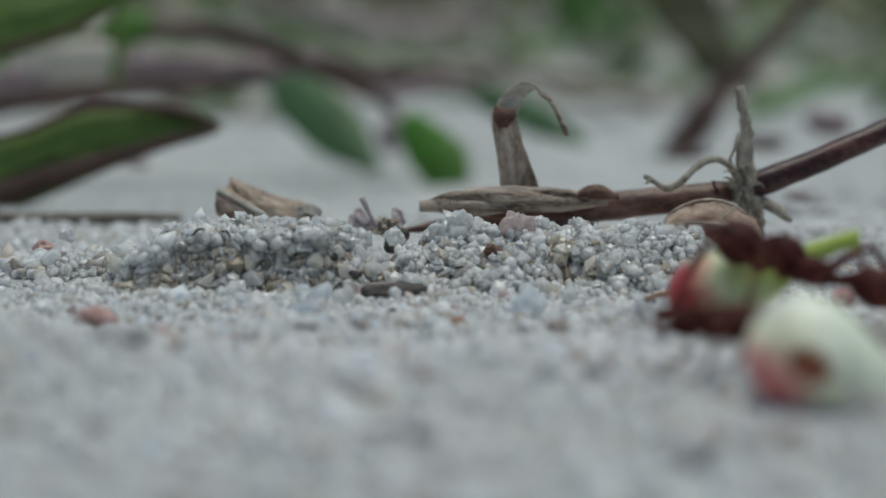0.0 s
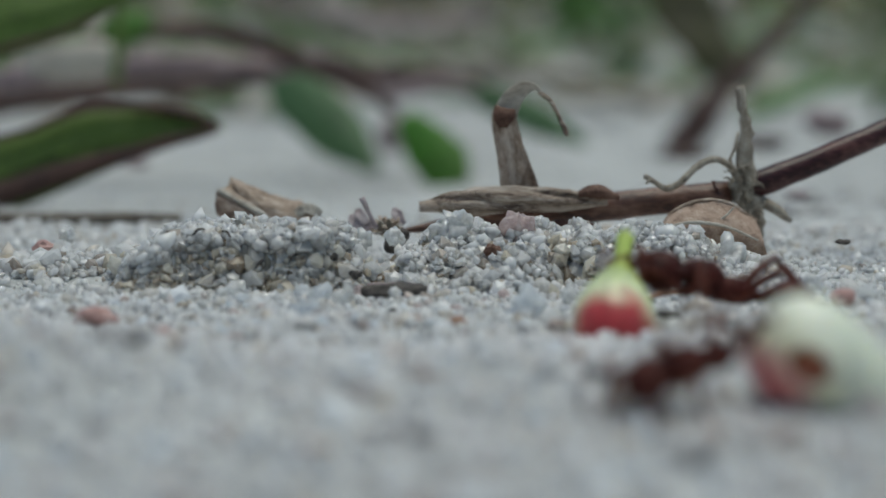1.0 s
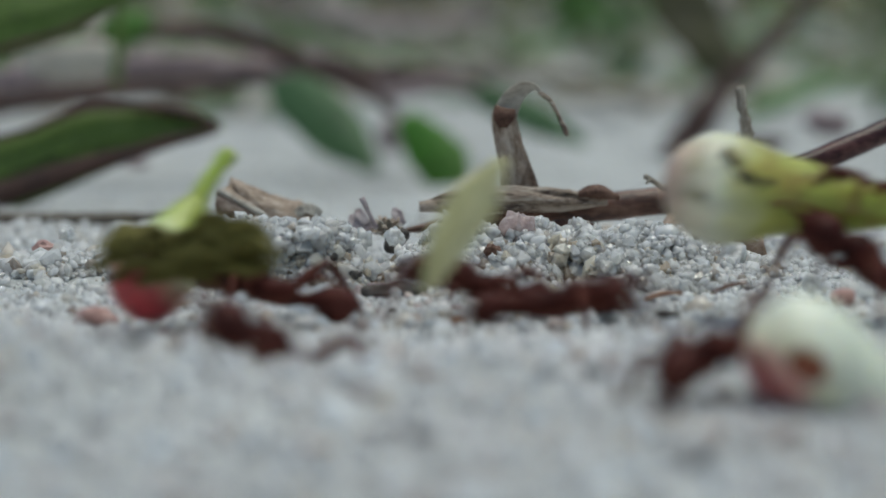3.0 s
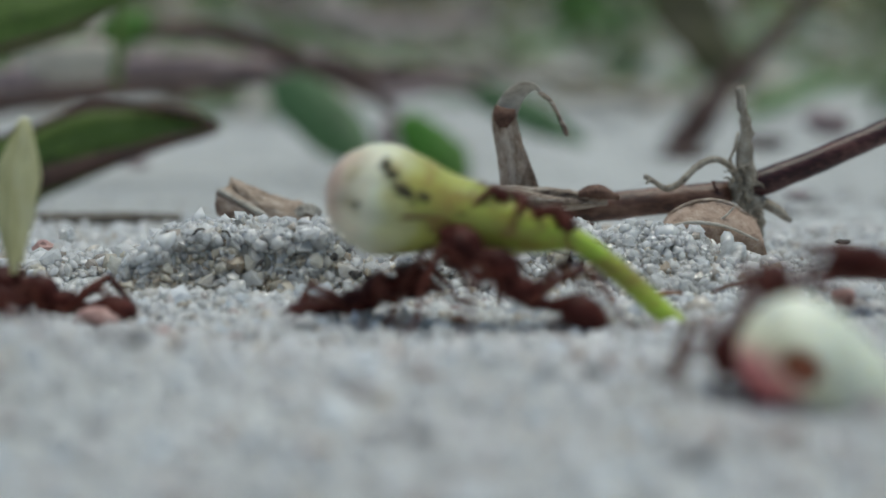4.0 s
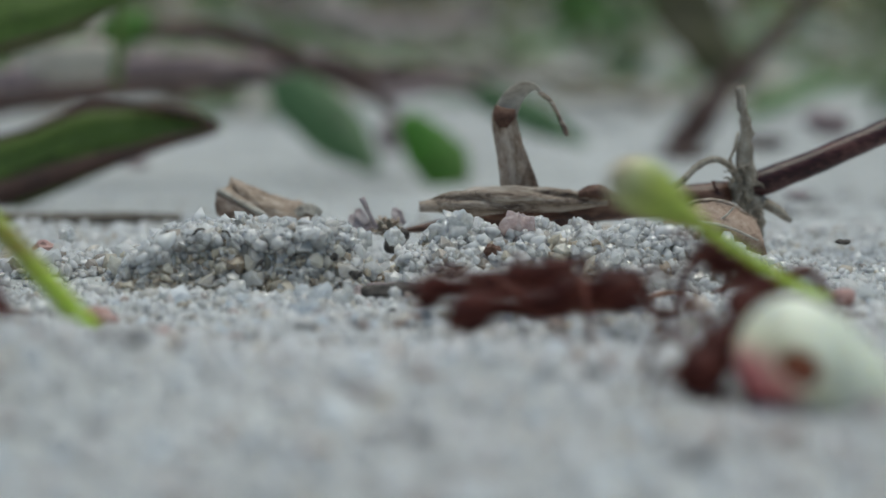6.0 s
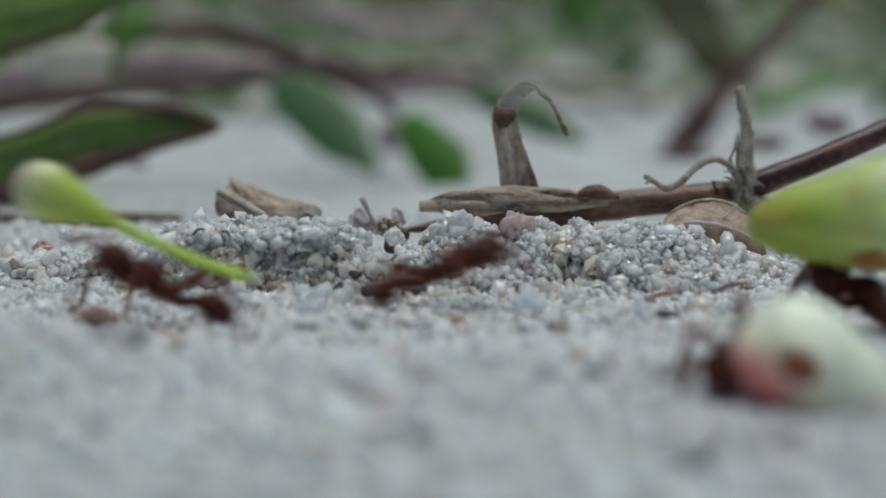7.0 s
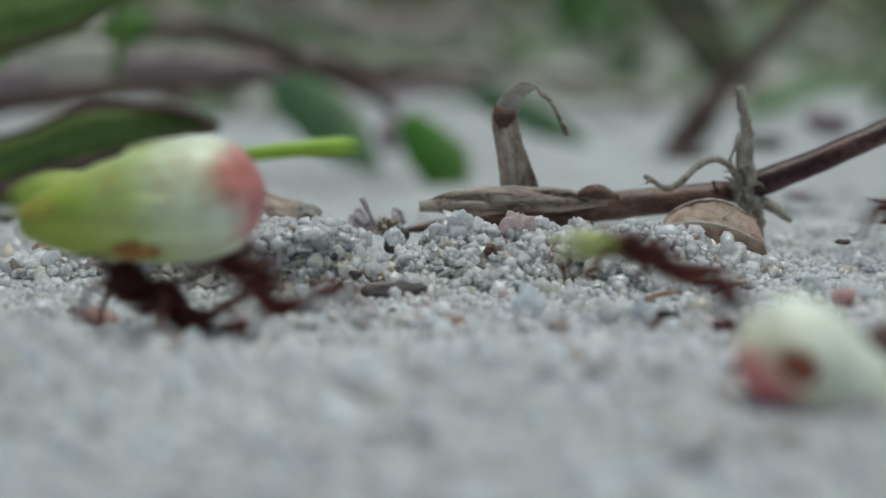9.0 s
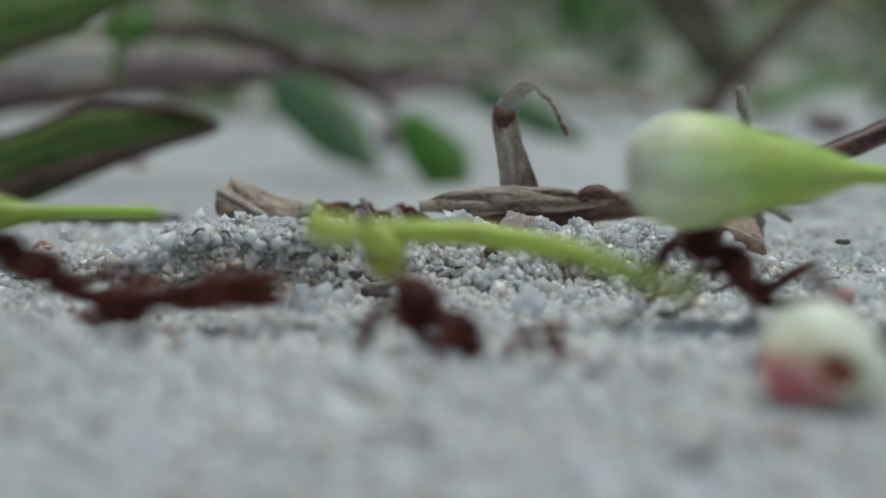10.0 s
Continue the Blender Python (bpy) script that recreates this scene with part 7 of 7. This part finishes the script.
    walk(ant_green, [(0, at(60.92, 101, 1.25, 0, 180)), (6.81, at(60.92, 101, 1.25, 0, 180)), (7.3, at(30.92, 101, 1.25, 0, 180)), (7.7, at(22.09, 101, 1.25, 0, 180)), (7.8, at(19.56, 101, 1.51, 0, 180)), (7.9, at(17.02, 101, 2.52, 0, 180)), (8, at(14.7, 101, 3.03, 0, 180)), (8.1, at(13.88, 101, 2.47, 0, 180)), (8.2, at(13, 101, 1.89, 0, 180)), (8.3, at(10.86, 101, 1.81, 0, 180)), (8.4, at(9.48, 101, 1.76, 0, 180)), (8.5, at(8.72, 101, 2.01, 0, 180)), (8.6, at(4.18, 101, 2.39, 0, 180)), (8.7, at(2.67, 101, 2.14, 0, 180)), (8.8, at(-1.36, 101, 1.89, 0, 180)), (8.9, at(-5.14, 101, 1.76, 0, 180)), (9, at(-7.92, 101, 1.51, 0, 180)), (9.1, at(-15.22, 101, 1.63, 0, 180)), (9.2, at(-17.99, 101, 1.76, 0, 180)), (9.3, at(-20.77, 101, 1.76, 0, 180)), (9.4, at(-21.27, 101, 1.76, 0, 180)), (9.5, at(-23.79, 101, 1.76, 0, 180)), (9.7, at(-28.84, 101, 1.76, 0, 180)), (9.97, at(-58.84, 101, 1.76, 0, 180)), (10, at(-58.84, 101, 1.76, 0, 180))])
    stride(ant_green, 7.2, 9.8, 4.5, 17)
    walk(ant_cross_i, [(0, at(-56.88, 96, 1.76, 0, 0)), (6.83, at(-56.88, 96, 1.76, 0, 0)), (7.3, at(-28.87, 96, 1.76, 0, 0)), (7.5, at(-22.87, 96, 1.71, 0, 0)), (7.6, at(-15.2, 96, 1.59, 0, 0)), (7.7, at(-8.73, 96, 1.04, 0, 0)), (7.8, at(-0.34, 96, 0.96, 20, 0)), (7.9, at(1.46, 96, 1.18, 32, 0)), (8, at(1.15, 96, 1.08, 32, 0)), (8.1, at(2.3, 96, 1.03, 18, 0)), (8.2, at(6.27, 96, 0.31, 0, 0)), (8.3, at(10.97, 96, -0.9, 0, 0)), (8.4, at(16.73, 96, -0.66, 0, 0)), (8.5, at(23.21, 96, -0.42, 0, 0)), (8.97, at(51.23, 96, -0.42, 0, 0)), (10, at(51.23, 96, -0.42, 0, 0))])
    stride(ant_cross_i, 7.2, 8.6, 6, 20)
    walk(ant_cross_j, [(0, at(-58.07, 98, 0.33, 0, 0)), (7.3, at(-58.07, 98, 0.33, 0, 0)), (7.8, at(-27.05, 98, 0.33, 0, 0)), (8, at(-15.04, 98, 0.43, 0, 0)), (8.1, at(-10.88, 98, 0.28, 0, 0)), (8.2, at(-5.02, 98, 0.04, 0, 0)), (8.3, at(-2.06, 98, 0.33, 0, 0)), (8.4, at(-0.34, 98, 0.28, 0, 0)), (8.5, at(1.13, 98, 0.21, 0, 0)), (8.6, at(1.62, 98, 0.04, 0, 0)), (8.7, at(5.29, 98, 0.09, 0, 0)), (8.8, at(8.69, 98, 0.28, 0, 0)), (8.9, at(10.5, 98, -0.01, 0, 0)), (9, at(11.92, 98, -0.31, 0, 0)), (9.1, at(12.66, 98, -0.41, 0, 0)), (9.2, at(15.59, 98, -0.16, 0, 0)), (9.3, at(20.48, 98, 0.33, 0, 0)), (9.4, at(26.12, 98, 0.33, 0, 0)), (9.9, at(57.14, 98, 0.33, 0, 0)), (10, at(57.14, 98, 0.33, 0, 0))])
    stride(ant_cross_j, 7.7, 9.5, 6, 20)
    walk(ant_tiny, [(0, at(42.12, 102, 1.46, 0, 180)), (8.28, at(42.12, 102, 1.46, 0, 180)), (8.6, at(26.12, 102, 1.46, 0, 180)), (8.8, at(17.97, 102, 1.59, 0, 180)), (8.9, at(15.94, 102, 1.59, 6, 180)), (9, at(10.02, 102, 2.61, 18, 180)), (9.1, at(6.77, 102, 1.72, 14, 180)), (9.2, at(3.08, 102, 1.64, 16, 180)), (9.3, at(-1.88, 102, 1.85, 10, 180)), (9.4, at(-9.52, 102, 1.97, 0, 180)), (9.5, at(-16.14, 102, 1.85, 0, 180)), (9.6, at(-21.48, 102, 2.1, 0, 180)), (9.7, at(-25.55, 102, 2.1, 0, 180)), (9.97, at(-41.55, 102, 2.1, 0, 180)), (10, at(-41.55, 102, 2.1, 0, 180))])
    stride(ant_tiny, 8.5, 9.8, 6, 20)
    walk(ant_climber, [(0, at(47.64, 122, 2.62, 0, 180)), (8.45, at(47.64, 122, 2.62, 0, 180)), (8.8, at(29.64, 122, 2.62, 0, 180)), (9, at(25.98, 122, 3.07, 0, 180)), (9.1, at(21.88, 122, 3.35, 4, 180)), (9.2, at(17.99, 123, 3.51, -10, 180)), (9.3, at(15.69, 126, 3.99, -6, 180)), (9.4, at(9.2, 129.5, 4.6, 4, 180)), (9.5, at(5.44, 132, 4.03, 4, 180)), (9.6, at(2.17, 132.5, 3.33, 0, 180)), (9.7, at(-0.62, 131, 2.66, 0, 180)), (9.8, at(-2.72, 130, 2.16, 0, 180)), (9.9, at(-3.53, 130, 2.23, 0, 180)), (10, at(-4.33, 130, 2.36, 0, 180))])
    stride(ant_climber, 8.7, 10, 5, 18)
    walk(ant_club_two, [(0, at(48.33, 100, 2.58, 0, 180)), (8.64, at(48.33, 100, 2.58, 0, 180)), (9, at(29.33, 100, 2.58, 0, 180)), (9.2, at(25.34, 100, 2.58, 0, 180)), (9.3, at(21.35, 100, 2.7, 0, 180)), (9.4, at(15.36, 100, 2.78, 0, 180)), (9.5, at(10, 100, 3.03, 6, 180)), (9.6, at(3.34, 100, 2.7, 8, 180)), (9.7, at(-3.97, 100, 2.63, 8, 180)), (9.8, at(-11.57, 100, 2.83, 8, 180)), (9.9, at(-14.19, 100, 2.33, 6, 180)), (10, at(-17.31, 100, 2.33, 6, 180))])
    stride(ant_club_two, 8.9, 10, 6, 20)
    walk(ant_cross_k, [(0, at(-63.1, 97, 1.69, 0, 0)), (8.98, at(-63.1, 97, 1.69, 0, 0)), (9.5, at(-31.1, 97, 1.69, 0, 0)), (9.7, at(-23.83, 97, 1.69, 0, 0)), (9.8, at(-17.54, 97, 1.64, 0, 0)), (9.9, at(-14.39, 97, 1.69, 0, 0)), (10, at(-10.27, 97, 1.81, 0, 0))])
    stride(ant_cross_k, 9.4, 10, 6, 20)
    walk(ant_stalk, [(0, at(52.13, 92, 0.9, 0, 180)), (8.59, at(52.13, 92, 0.9, 0, 180)), (9, at(29.13, 92, 0.9, 0, 180)), (9.3, at(22.91, 92, 0.9, 0, 180)), (9.4, at(18.31, 92, 1.02, 0, 180)), (9.5, at(14.43, 88, 1.67, 0, 180)), (9.6, at(11.74, 86, 1.83, 0, 180)), (9.7, at(9.27, 86, 1.77, 0, 180)), (9.8, at(6.48, 86, 0.59, 0, 180)), (9.9, at(2.71, 86, 0.71, 0, 180)), (10, at(0.67, 86, 1.25, 0, 180))])
    stride(ant_stalk, 8.9, 10, 6, 18)
    walk(ant_big, [(0, at(58.2, 98, 2.3, 0, 180)), (8.84, at(58.2, 98, 2.3, 0, 180)), (9.3, at(31.2, 98, 2.3, 0, 180)), (9.5, at(25.58, 98, 2.54, 0, 180)), (9.6, at(21.41, 98, 2.79, 0, 180)), (9.7, at(19.94, 98, 2.54, 0, 180)), (9.8, at(17.98, 98, 3.16, 0, 180)), (9.9, at(14.92, 98, 3.16, 0, 180)), (10, at(12.73, 98, 2.67, 0, 180))])
    stride(ant_big, 9.2, 10, 6, 18)


motions()
